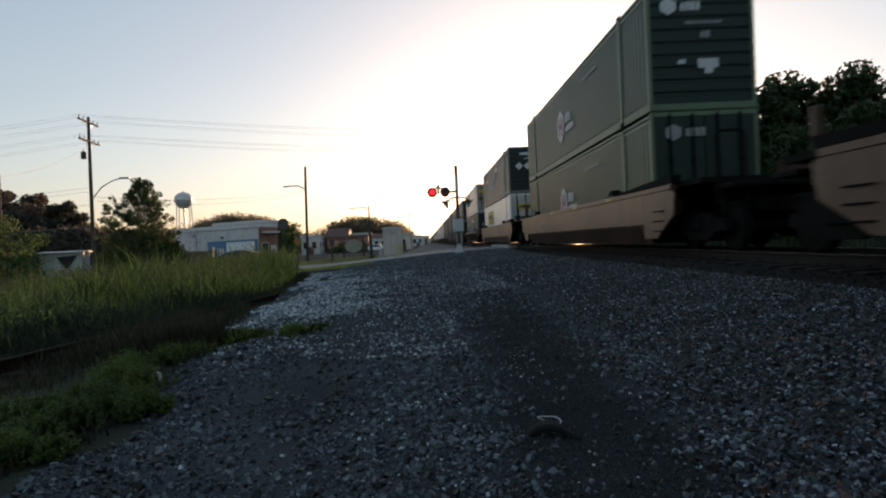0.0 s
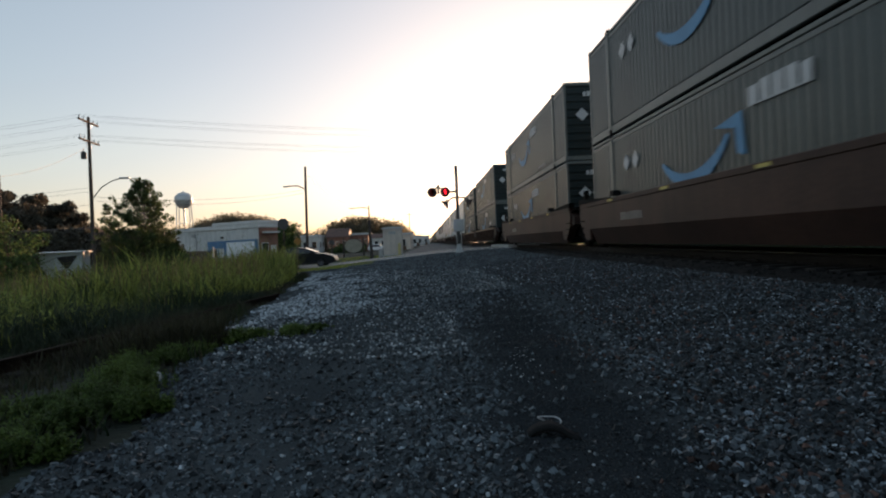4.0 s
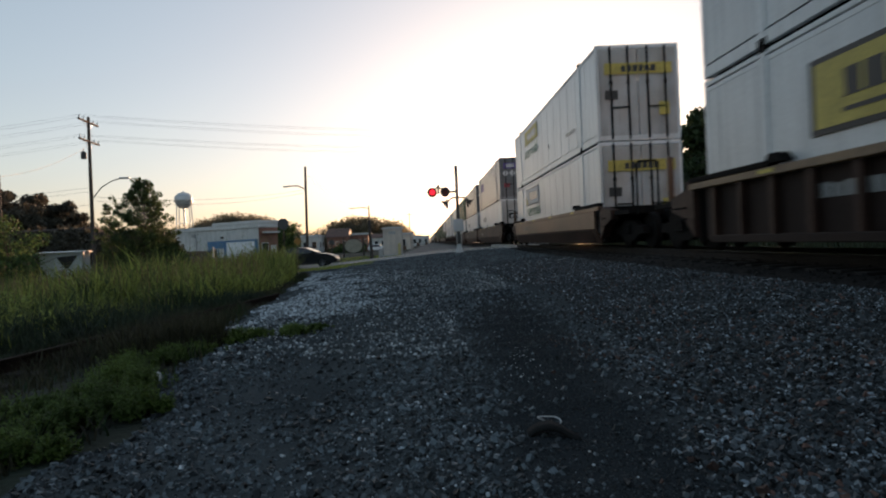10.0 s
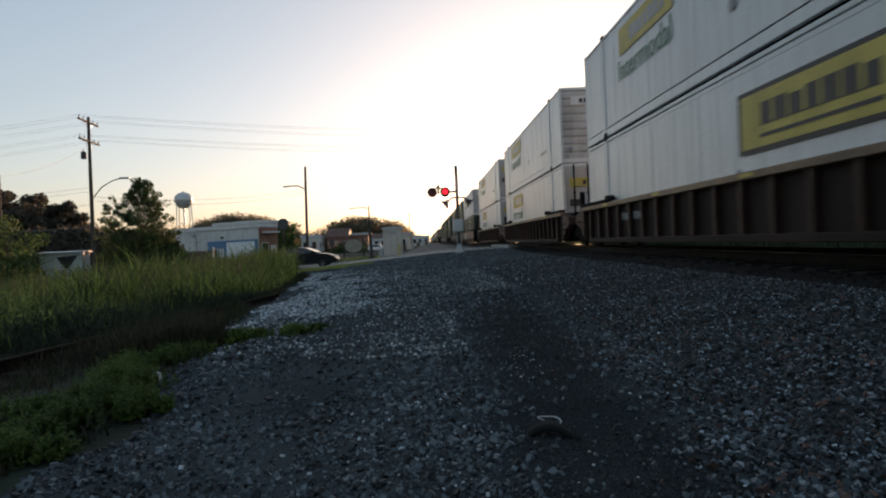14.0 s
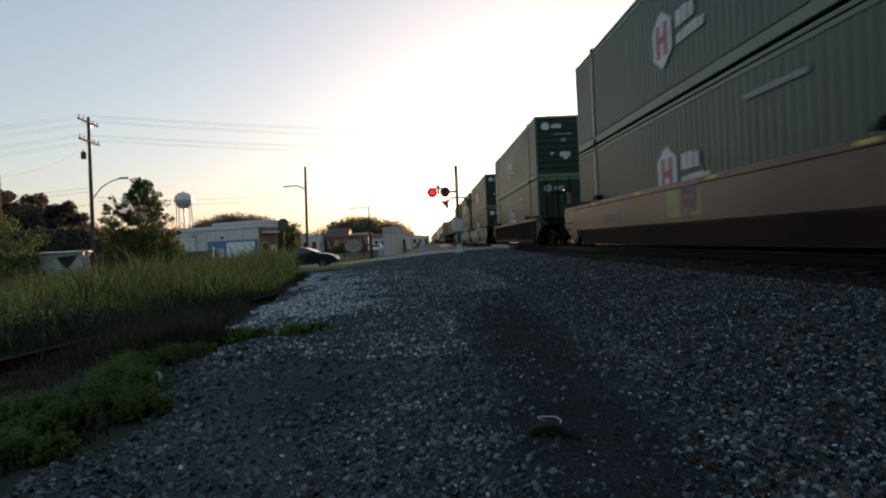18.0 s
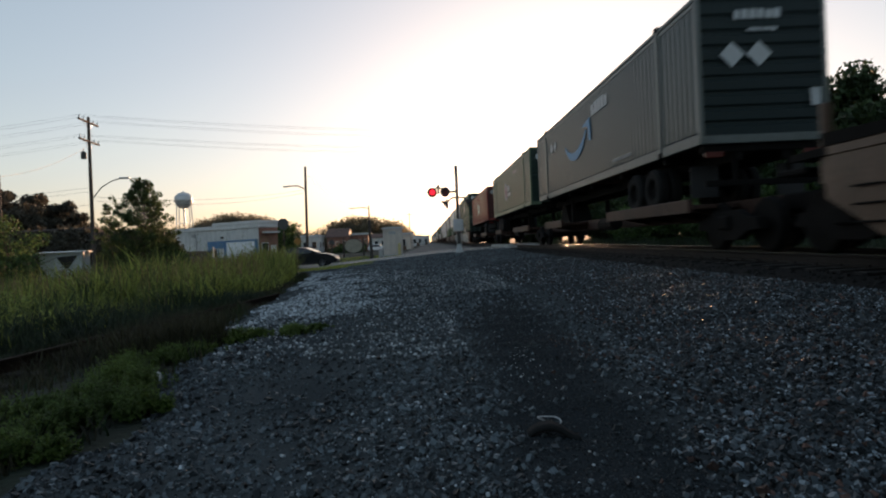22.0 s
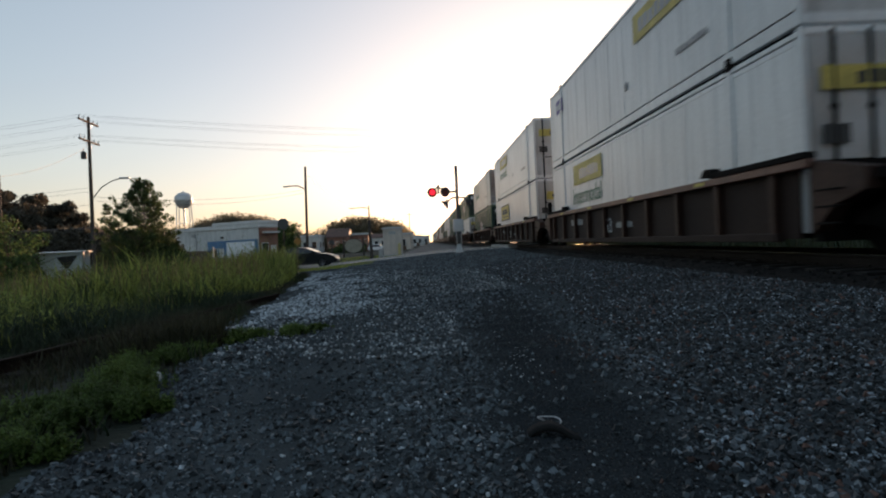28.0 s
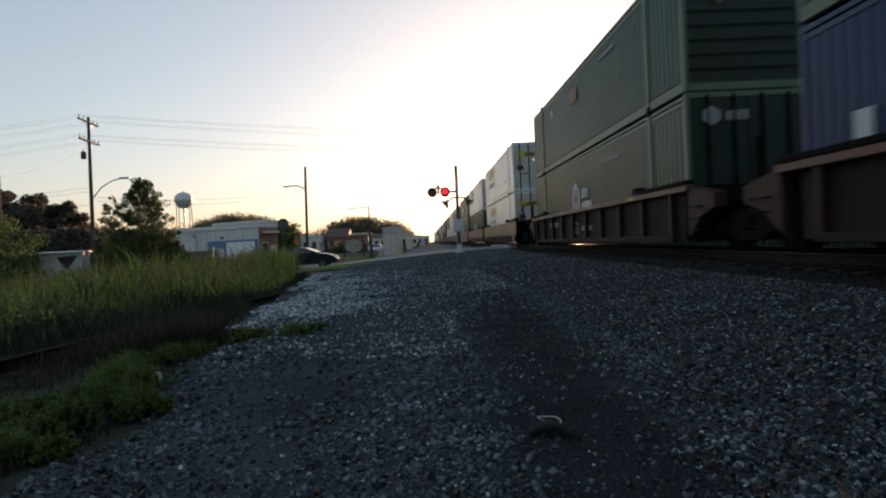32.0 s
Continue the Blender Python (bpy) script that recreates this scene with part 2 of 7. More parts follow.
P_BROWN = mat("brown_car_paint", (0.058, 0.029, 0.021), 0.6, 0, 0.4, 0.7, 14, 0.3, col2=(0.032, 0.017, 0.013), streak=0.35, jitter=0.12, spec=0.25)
P_CHORDB = mat("red_brown_car_paint", (0.165, 0.07, 0.045), 0.5, 0, 0.4, 0.7, 14, 0.3, col2=(0.085, 0.038, 0.028), streak=0.2, jitter=0.12)
# grimy steel, darkened further: the undergear's shade is in the colour
P_GRIME = mat("grimy_shaded_steel", (0.009, 0.008, 0.0075), 0.85, 0.0, 0.4, 2, 30, 0.4, spec=0.12)
# brown darkened for the recesses behind ribs, their shade in the colour
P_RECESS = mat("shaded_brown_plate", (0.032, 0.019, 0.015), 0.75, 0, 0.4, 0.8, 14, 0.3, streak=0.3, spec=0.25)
P_LOGOW = mat("white_marking", (0.58, 0.59, 0.60), 0.55, 0, 0.15, 2, 30, 0)
P_LOGOR = mat("red_marking", (0.27, 0.04, 0.06), 0.55, 0, 0.15, 2, 30, 0)
P_LOGOB = mat("blue_marking", (0.07, 0.28, 0.52), 0.55, 0, 0.15, 2, 30, 0)
P_LOGOP = mat("purple_marking", (0.10, 0.07, 0.28), 0.55, 0, 0.15, 2, 30, 0)
P_LILAC = mat("lilac_marking", (0.32, 0.28, 0.46), 0.6, 0, 0.2, 2, 30, 0)
P_LOGOY = mat("yellow_marking", (0.58, 0.47, 0.10), 0.55, 0, 0.3, 2, 30, 0)
P_LOGOG = mat("green_marking", (0.06, 0.20, 0.12), 0.55, 0, 0.15, 2, 30, 0)
P_LOGOK = mat("black_marking", (0.03, 0.03, 0.03), 0.55, 0, 0.15, 2, 30, 0)
P_SPRAY1 = mat("white_spray_paint", (0.56, 0.55, 0.53), 0.6, 0, 0.4, 1.5, 14, 0)
P_SPRAY2 = mat("teal_spray_paint", (0.07, 0.145, 0.165), 0.6, 0, 0.4, 1.5, 14, 0)
P_SPRAY3 = mat("pink_spray_paint", (0.18, 0.08, 0.10), 0.6, 0, 0.4, 1.5, 14, 0)

P_SPRAYT = mat("sandy_spray_paint", (0.12, 0.10, 0.085), 0.6, 0, 0.4, 1.2, 12, 0, col2=(0.07, 0.055, 0.048))
P_SPRAYY = mat("lime_spray_paint", (0.34, 0.34, 0.14), 0.6, 0, 0.3, 2, 20, 0)
P_SPRAYB = mat("blue_spray_paint", (0.13, 0.18, 0.24), 0.6, 0, 0.3, 2, 20, 0)
P_SPRAYG = mat("gold_spray_paint", (0.27, 0.22, 0.14), 0.6, 0, 0.4, 1.5, 14, 0)
P_SPRAYF = mat("worn_spray_paint", (0.20, 0.185, 0.17), 0.6, 0, 0.3, 2, 20, 0)
P_RUSTMK = mat("rusty_marking", (0.26, 0.13, 0.06), 0.6, 0, 0.3, 2, 20, 0)
P_FADEDY = mat("faded_sign_paint", (0.60, 0.56, 0.40), 0.55, 0, 0.2, 2, 20, 0)
P_RUSTEND = mat("rust_stained_end", (0.40, 0.37, 0.35), 0.6, 0, 0.3, 0.9, 10, 0.1, col2=(0.2, 0.12, 0.09), streak=0.4)
# red darkened to hold the shade of the end wall
P_REDEND = mat("shaded_red_end", (0.085, 0.026, 0.022), 0.6, 0, 0.3, 0.8, 10, 0.1, streak=0.3, spec=0.3)
# ---- mesh tools ----
class Shape:
    """Collects vertices and faces of one part."""
    def __init__(self):
        self.v, self.f = [], []

    def add(self, vs, fs):
        k = len(self.v)
        self.v += [tuple(p) for p in vs]
        self.f += [tuple(i + k for i in q) for q in fs]
        return self

    def box(self, x0, y0, z0, x1, y1, z1, c=0.0):
        """A box between two corners, its edges cut back by c."""
        if c <= 0:
            vs = [(x, y, z) for x in (x0, x1) for y in (y0, y1) for z in (z0, z1)]
            return self.add(vs, [(0, 1, 3, 2), (4, 6, 7, 5), (0, 4, 5, 1), (2, 3, 7, 6), (0, 2, 6, 4), (1, 5, 7, 3)])
        lo, hi, vs, idx = (x0, y0, z0), (x1, y1, z1), [], {}
        for sx in (0, 1):
            for sy in (0, 1):
                for sz in (0, 1):
                    s = (sx, sy, sz)
                    for a in range(3):
                        p = [(hi[i] if s[i] else lo[i]) + (0 if i == a else (-c if s[i] else c)) for i in range(3)]
                        idx[s, a] = len(vs)
                        vs.append(p)
        fs = []
        for a in range(3):
            b, d = (a + 1) % 3, (a + 2) % 3
            for e in (0, 1):
                ring = []
                for u, w in ((0, 0), (1, 0), (1, 1), (0, 1)):
                    s = [0, 0, 0]
                    s[a], s[b], s[d] = e, u, w
                    ring.append(idx[tuple(s), a])
                fs.append(ring if e else ring[::-1])
            for u in (0, 1):
                for w in (0, 1):
                    s0, s1 = [0, 0, 0], [0, 0, 0]
                    s0[a], s1[a] = 0, 1
                    s0[b] = s1[b] = u
                    s0[d] = s1[d] = w
                    q = [idx[tuple(s0), b], idx[tuple(s1), b], idx[tuple(s1), d], idx[tuple(s0), d]]
                    fs.append(q if (u == w) else q[::-1])
        for sx in (0, 1):
            for sy in (0, 1):
                for sz in (0, 1):
                    t = [idx[(sx, sy, sz), a] for a in range(3)]
                    fs.append(t if (sx + sy + sz) % 2 else t[::-1])
        return self.add(vs, fs)

    def rod(self, p0, p1, r0, r1=None, n=8):
        p0, p1 = Vector(p0), Vector(p1)
        r1 = r0 if r1 is None else r1
        d = (p1 - p0).normalized()
        a = d.orthogonal().normalized()
        b = d.cross(a)
        vs = []
        for p, r in ((p0, r0), (p1, r1)):
            for i in range(n):
                w = 2 * math.pi * i / n
                vs.append(p + r * (math.cos(w) * a + math.sin(w) * b))
        fs = [(i, (i + 1) % n, n + (i + 1) % n, n + i) for i in range(n)]
        fs += [tuple(range(n))[::-1], tuple(range(n, 2 * n))]
        return self.add(vs, fs)

    def prism(self, pts, axis, a, b):
        """A closed outline, drawn in the plane across axis, carried from a to b along it."""
        def place(u, w, t):
            return {"x": (t, u, w), "y": (u, t, w), "z": (u, w, t)}[axis]
        n = len(pts)
        vs = [place(u, w, a) for u, w in pts] + [place(u, w, b) for u, w in pts]
        fs = [(i, (i + 1) % n, n + (i + 1) % n, n + i) for i in range(n)]
        return self.add(vs, fs + [tuple(range(n))[::-1], tuple(range(n, 2 * n))])

    def lathe(self, prof, centre, axis, n=16):
        """A ring surface of (radius, along) pairs round an axis."""
        vs, m = [], len(prof)
        for i in range(n):
            w = 2 * math.pi * i / n
            c, s = math.cos(w), math.sin(w)
            for r, t in prof:
                p = {"x": (t, r * c, r * s), "y": (r * c, t, r * s), "z": (r * c, r * s, t)}[axis]
                vs.append([p[k] + centre[k] for k in range(3)])
        fs = [(i * m + j, ((i + 1) % n) * m + j, ((i + 1) % n) * m + j + 1, i * m + j + 1) for i in range(n) for j in range(m - 1)]
        return self.add(vs, fs)

    def tube(self, pts, r, n=6):
        """A bent pipe: rings at the points, joined."""
        pts = [Vector(p) for p in pts]
        vs, a = [], None
        for k, p in enumerate(pts):
            d = (pts[min(k + 1, len(pts) - 1)] - pts[max(k - 1, 0)]).normalized()
            a = d.orthogonal().normalized() if a is None else (a - d * a.dot(d)).normalized()
            b = d.cross(a)
            vs += [p + r * (math.cos(2 * math.pi * i / n) * a + math.sin(2 * math.pi * i / n) * b) for i in range(n)]
        fs = [(k * n + i, k * n + (i + 1) % n, (k + 1) * n + (i + 1) % n, (k + 1) * n + i) for k in range(len(pts) - 1) for i in range(n)]
        return self.add(vs, fs + [tuple(range(n))[::-1], tuple(range(len(vs) - n, len(vs)))])

    def mesh(self, name, material, smooth=False):
        me = bpy.data.meshes.new(name)
        me.from_pydata(self.v, [], self.f)
        me.materials.append(material)
        bm = bmesh.new()
        bm.from_mesh(me)
        bmesh.ops.recalc_face_normals(bm, faces=bm.faces)
        bm.to_mesh(me)
        bm.free()
        if smooth:
            me.polygons.foreach_set("use_smooth", [True] * len(me.polygons))
        return me


def part(name, shape, material, parent, label="", smooth=False):
    ob = new(name, shape if isinstance(shape, bpy.types.Mesh) else shape.mesh(name, material, smooth))
    ob.parent = parent
    if label:
        ob["label"] = label
    return ob


def thing(name, label, category, group="", kind="", m=None):
    ob = tagged(new(name), label, category, group, kind)
    ob.empty_display_size = 0.3
    if m is not None:
        ob.matrix_basis = m
    return ob


def solid(name, shape, material, label, category, group="", kind="", smooth=False, m=None):
    ob = tagged(new(name, shape.mesh(name, material, smooth)), label, category, group, kind)
    if m is not None:
        ob.matrix_basis = m
    return ob


def bulk(name, verts, faces, material, smooth=False):
    """A large mesh out of arrays: verts (n, 3), faces (m, k)."""
    me = bpy.data.meshes.new(name)
    nf, k = faces.shape
    me.vertices.add(len(verts))
    me.vertices.foreach_set("co", np.asarray(verts, dtype=np.float32).ravel())
    me.loops.add(nf * k)
    me.loops.foreach_set("vertex_index", faces.astype(np.int32).ravel())
    me.polygons.add(nf)
    me.polygons.foreach_set("loop_start", np.arange(0, nf * k, k, dtype=np.int32))
    me.polygons.foreach_set("use_smooth", [smooth] * nf)
    me.materials.append(material)
    me.update(calc_edges=True)
    me.validate()
    return me


def smoothstep(a, b, x):
    t = np.clip((np.asarray(x, dtype=float) - a) / (b - a), 0, 1)
    return t * t * (3 - 2 * t)

# ---- ground ----
TRACK = 6.74
ROAD0, ROAD1 = 39.0, 46.5


def wave(x, y):
    x, y = np.asarray(x, dtype=float), np.asarray(y, dtype=float)
    return (np.sin(1.3 * x + 0.7 * y) * np.sin(0.9 * y - 0.5 * x + 1.0) + 0.6 * np.sin(2.9 * x - 1.7 * y + 2) * np.sin(2.3 * y + 1.1 * x)
            + 0.35 * np.sin(6.1 * x + 3.7 * y) * np.sin(5.3 * y - 4.1 * x))


def ground_z(x, y):
    """Height of the ground: track bed, its shoulders, the gravel way, the verge and the crossing's ramp."""
    x, y = np.asarray(x, dtype=float), np.asarray(y, dtype=float)
    near = -0.62 + 0.29 * smoothstep(1.0, 5.2, x) + 0.08 * smoothstep(5.0, 5.4, x)
    bed = np.where(np.abs(x - TRACK) < 1.4, -0.22, np.where(x < TRACK, near, -0.33 - 0.35 * smoothstep(8.2, 12, x)))
    left = -0.22 * smoothstep(-1.5, -6, x) - 0.15 * smoothstep(-6, -14, x)
    z = bed + left + 0.022 * wave(x, y) * smoothstep(1.5, 3, np.abs(x - TRACK))
    ramp = smoothstep(27, 38.5, y) * (1 - smoothstep(47, 60, y))
    over = np.where(x < TRACK, -0.17 - 0.78 * smoothstep(4.6, -10, x), -0.17 - 0.5 * smoothstep(8.6, 16, x))
    z = z * (1 - ramp) + np.where(np.abs(x - TRACK) < 1.45, -0.19, over - 0.03) * ramp
    return z - 0.3 * smoothstep(60, 160, np.abs(y)) * (np.abs(x - TRACK) > 6)


def axis_steps(fine0, fine1, step, far):
    a = list(np.arange(fine0, fine1 + 1e-6, step))
    g, s = fine1, step
    while g < far:
        s *= 1.25
        g += s
        a.append(g)
    g, s = fine0, step
    while g > -far:
        s *= 1.25
        g -= s
        a.insert(0, g)
    return np.array(a)


def build_ground():
    xs, ys = axis_steps(-9, 14, 0.16, 3200), axis_steps(0.5, 48, 0.2, 3200)
    gx, gy = np.meshgrid(xs, ys, indexing="ij")
    v = np.stack([gx, gy, ground_z(gx, gy)], -1).reshape(-1, 3)
    n, m = len(xs), len(ys)
    i, j = np.meshgrid(np.arange(n - 1), np.arange(m - 1), indexing="ij")
    a = (i * m + j).ravel()
    f = np.stack([a, a + m, a + m + 1, a + 1], -1)
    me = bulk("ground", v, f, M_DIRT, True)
    me.materials.append(M_VERGE)
    me.materials.append(M_SHADEBED)
    me.materials.append(M_FARGRAVEL)
    cx = gx[:-1, :-1].ravel() + 0.08
    cy = gy[:-1, :-1].ravel()
    green = (cx < verge_edge(cy) - 0.2) | (cx > 15) | (cy > 62) | (cy < -30)
    green &= ~((cx > -1.4) & (cx < 14) & (cy > -200) & (cy < 400))
    # strip of bed under the train, its shade painted near black
    in_shade = (np.abs(cx - TRACK) < 1.75) & (cy > -100) & (cy < 500)
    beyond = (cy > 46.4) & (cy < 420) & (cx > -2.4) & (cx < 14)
    me.polygons.foreach_set("material_index", np.where(in_shade, 2, np.where(beyond, 3, green.astype(np.int32))))
    ob = tagged(new("ground", me), "dark dusty gravel ground with a grassy verge", "ground", kind="structure")
    return ob


def verge_edge(y):
    """Where the gravel way ends and the plants begin."""
    y = np.asarray(y, dtype=float)
    return np.interp(y, [0, 2.8, 3.8, 4.8, 5.7, 7, 8, 10, 14, 19, 26, 36], [-1.8, -1.65, -1.75, -1.95, -2.15, -2.5, -2.8, -3.15, -3.7, -4.3, -5.2, -7.3]) + 0.12 * np.sin(y * 2.1) + 0.06 * np.sin(y * 5.7)


# stones darkened to hold the shade beneath the cars
M_SHADESTONE = mat("shaded_stone", (0.02, 0.019, 0.0185), 0.85, 0, 0.35, 2.0, 60, 0.4, island=0.5, spec=0.25)
# paler gravel for the ground beyond the road
M_FARGRAVEL = mat("paler_far_gravel", (0.16, 0.155, 0.147), 0.95, 0, 0.35, 0.5, 12, 0.3, col2=(0.10, 0.098, 0.093), spec=0.2)
# near-black bed colour stands for the train's shade
M_SHADEBED = mat("shaded_bed", (0.013, 0.0125, 0.012), 0.9, 0, 0.4, 1.5, 40, 0.8, spec=0.2)
M_VERGE = mat("verge_soil", (0.026, 0.036, 0.024), 0.95, 0, 0.45, 0.6, 20, 0.8, col2=(0.022, 0.022, 0.016), spec=0.2)
build_ground()


def stones(name, label, spots, sizes, material, sink=0.35, seed=1):
    """Crushed stones: irregular six-sided lumps, joined, lying on the ground."""
    rng = np.random.default_rng(seed)
    n = len(spots)
    cube = np.array([(x, y, z) for x in (-1, 1) for y in (-1, 1) for z in (-1, 1)], dtype=float)
    faces = np.array([(0, 1, 3, 2), (4, 6, 7, 5), (0, 4, 5, 1), (2, 3, 7, 6), (0, 2, 6, 4), (1, 5, 7, 3)])
    p = cube[None] * rng.uniform(0.45, 1.0, (n, 8, 3)) * (sizes[:, None, None] * rng.uniform(0.6, 1.15, (n, 1, 3)) * np.array([1, 1, 0.72]) * 0.5)
    q = rng.normal(size=(n, 4))
    q /= np.linalg.norm(q, axis=1)[:, None]
    w, x, y, z = q.T
    r = np.stack([1 - 2 * (y * y + z * z), 2 * (x * y - z * w), 2 * (x * z + y * w), 2 * (x * y + z * w), 1 - 2 * (x * x + z * z), 2 * (y * z - x * w),
                  2 * (x * z - y * w), 2 * (y * z + x * w), 1 - 2 * (x * x + y * y)], -1).reshape(n, 3, 3)
    p = np.einsum("nij,nkj->nki", r, p)
    gz = ground_z(spots[:, 0], spots[:, 1])
    c = np.stack([spots[:, 0], spots[:, 1], gz + sizes * (0.5 - sink) * 0.6], -1)
    v = (p + c[:, None]).reshape(-1, 3)
    f = (faces[None] + 8 * np.arange(n)[:, None, None]).reshape(-1, 4)
    return tagged(new(name, bulk(name, v, f, material)), label, "gravel", kind="stuff")


def build_stones():
    rng = np.random.default_rng(5)

    def edge(y):
        """Where the ballast shoulder meets the dusty lane."""
        return np.interp(y, [1.2, 2.3, 3.7, 6.1, 10.5, 16, 34], [1.12, 1.14, 1.36, 1.75, 2.25, 2.0, 1.5]) + 0.09 * np.sin(y * 2.3) + 0.05 * np.sin(y * 6.1)

    # ballast on the shoulder, thicker near the stand
    n = 100000
    y = 1.2 + 33 * rng.random(n) ** 1.6
    x = rng.uniform(0.9, 5.02, n)
    keep = x > edge(y) + rng.exponential(0.16, n) * np.where(rng.random(n) < 0.15, -1.0, 1.0)
    s = np.stack([x, y], -1)[keep]
    size = 0.02 + 0.034 * rng.random(len(s)) ** 1.2
    red = rng.random(len(s)) < 0.05
    stones("track_ballast", "grey crushed stone ballast along the track", s[~red], size[~red], M_STONE, 0.25, 2)
    k = rng.random(len(s)) < 0.25
    stones("pale_ballast", "paler stones lying in the dark ballast", s[k] + 0.01, size[k] * 0.9, M_BLUESTONE, 0.05, 15)
    stones("reddish_ballast", "scattered reddish stones in the grey ballast", s[red], size[red], M_RUSTSTONE, 0.2, 12)
    n = 9000
    s = np.stack([rng.uniform(8.2, 13.5, n), rng.uniform(2, 60, n)], -1)
    s = s[(np.abs(s[:, 1] - 42.7) > 4.5)]
    stones("far_ballast", "grey ballast beyond the rails", s, rng.uniform(0.04, 0.08, len(s)), M_STONE, 0.3, 3)
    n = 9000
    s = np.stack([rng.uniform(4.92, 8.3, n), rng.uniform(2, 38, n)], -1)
    stones("ballast_between_rails", "ballast between the rails, train shade in its dark colour", s, rng.uniform(0.035, 0.06, len(s)), M_SHADESTONE, 0.3, 7)
    # loose stones on the gravel way, thin along the dusty wheel lane
    n = 115000
    y = 1.4 + 26 * rng.random(n) ** 2.0
    x = rng.uniform(-3.4, 1.9, n)
    lane = np.exp(-np.abs((x - 0.68 - 0.06 * y) / (0.5 + 0.015 * y)) ** 4) * (1 - 0.55 * smoothstep(8, 13, y))
    lane = np.maximum(lane, 0.55 * np.exp(-((x + 0.9 + 0.15 * np.sin(y * 0.5)) / 0.25) ** 2) * smoothstep(3, 6, y))
    keep = (rng.random(n) < (1.0 - 0.95 * lane) * (0.35 + 0.6 * np.clip(0.5 + wave(x * 0.8, y * 0.5), 0, 1))) & (x > verge_edge(y) - 0.25)
    s = np.stack([x, y], -1)[keep]
    size = 0.008 + 0.012 * rng.random(len(s)) + 0.034 * rng.random(len(s)) ** 5
    stones("loose_gravel", "small loose grey stones on the dusty way", s, size * (1 + 0.04 * s[:, 1]), M_PEBBLE, 0.25, 4)
    n = 26000
    s = np.stack([rng.uniform(-2.4, 1.6, n), rng.uniform(-7.5, 1.6, n)], -1)
    stones("loose_gravel_behind", "small loose grey stones on the dusty way", s, 0.008 + 0.012 * rng.random(n) + 0.03 * rng.random(n) ** 6, M_PEBBLE, 0.25, 9)
    n = 18000
    s = np.stack([rng.uniform(1.3, 5.0, n), rng.uniform(-7.5, 1.6, n)], -1)
    stones("ballast_behind", "grey crushed stone ballast along the track", s, 0.02 + 0.034 * rng.random(n) ** 1.2, M_STONE, 0.25, 10)
    # fine dark grit on the lane
    n = 26000
    y = 1.8 + 9 * rng.random(n) ** 1.5
    x = 0.66 + 0.05 * y + rng.normal(0, 0.42, n)
    s = np.stack([x, y], -1)
    stones("lane_grit", "fine dark grit on the dusty lane", s, rng.uniform(0.005, 0.012, n) * (1 + 0.06 * y), M_STONE, 0.2, 16)
    # gravel up to the crossing
    n = 20000
    s = np.stack([rng.uniform(-4.5, 5.0, n), rng.uniform(23, 38.4, n)], -1)
    s = s[s[:, 0] > verge_edge(s[:, 1]) + 1.0]
    stones("crossing_gravel", "grey gravel before the crossing road", s, rng.uniform(0.05, 0.1, len(s)), M_PEBBLE, 0.3, 13)
    # pale chips, scattered thinly over the way and the shoulder
    n = 20000
    y = 1.6 + 20 * rng.random(n) ** 1.7
    x = rng.uniform(-2.6, 4.9, n)
    inlane = (x > 0.25 + 0.03 * y) & (x < edge(y))
    keep = (x > verge_edge(y) - 0.1) & (wave(x * 0.7, y * 0.6) + rng.normal(0, 0.5, n) > 0.35 - 0.6 * (x > 1.4)) & (~inlane | (rng.random(n) < 0.12))
    s = np.stack([x, y], -1)[keep]
    stones("pale_chips", "small pale stone chips strewn over the gravel", s, (0.007 + 0.02 * rng.random(len(s)) ** 3) * (1 + 0.05 * s[:, 1]), M_PALE, 0.1, 8)
    # a spill of white chips on the lane
    n = 46
    s = np.stack([0.77 + rng.normal(0, 0.09, n), 4.9 + rng.normal(0, 0.7, n)], -1)
    stones("spilled_chips", "small spill of white stone chips on the dusty lane", s, rng.uniform(0.008, 0.018, n), M_CHIP, 0.1, 14)
    n = 130
    s = np.stack([1.45 + rng.normal(0, 0.12, n), 5.5 + rng.normal(0, 0.5, n)], -1)
    stones("brick_crumbs", "reddish brown crumbs trodden into the lane", s, rng.uniform(0.01, 0.03, n), M_RUSTSTONE, 0.35, 17)
    n = 22000
    y = rng.uniform(5.5, 27, n)
    x = rng.uniform(-3.0, 1.8, n)
    keep = (x > verge_edge(y)) & (rng.random(n) < np.clip(0.55 + 0.4 * wave(x * 0.8, y * 0.3), 0.1, 1)) & ((y > 12) | (x < 0.35))
    s = np.stack([x, y], -1)[keep]
    stones("grit", "pale grit over the gravel way", s, rng.uniform(0.02, 0.045, len(s)), M_GRIT, 0.3, 11)
    # pale patch towards the old siding, broken by bare dark earth
    n = 27000
    y = rng.uniform(8.4, 29, n)
    x = verge_edge(y) + 0.15 + np.abs(rng.normal(0, 1.35, n))
    bare = np.exp(-((x + 0.9) / 0.75) ** 2 - ((y - 15.8) / 1.3) ** 2) + np.exp(-((x + 1.9) / 0.6) ** 2 - ((y - 16.4) / 0.7) ** 2)
    keep = (x < -0.7 - 0.4 * np.sin(y * 0.9) + rng.normal(0, 0.7, n)) & (wave(x, y * 0.6) > -0.5) & (rng.random(n) < smoothstep(8.0, 11.0, y + 0.8 * wave(x, y))) & (rng.random(n) > 1.2 * bare)
    s = np.stack([x, y], -1)[keep]
    stones("pale_gravel_patch", "pale bluish gravel beside the old siding", s, 0.02 + 0.05 * rng.random(len(s)) ** 1.5, M_PALE, 0.2, 6)


build_stones()


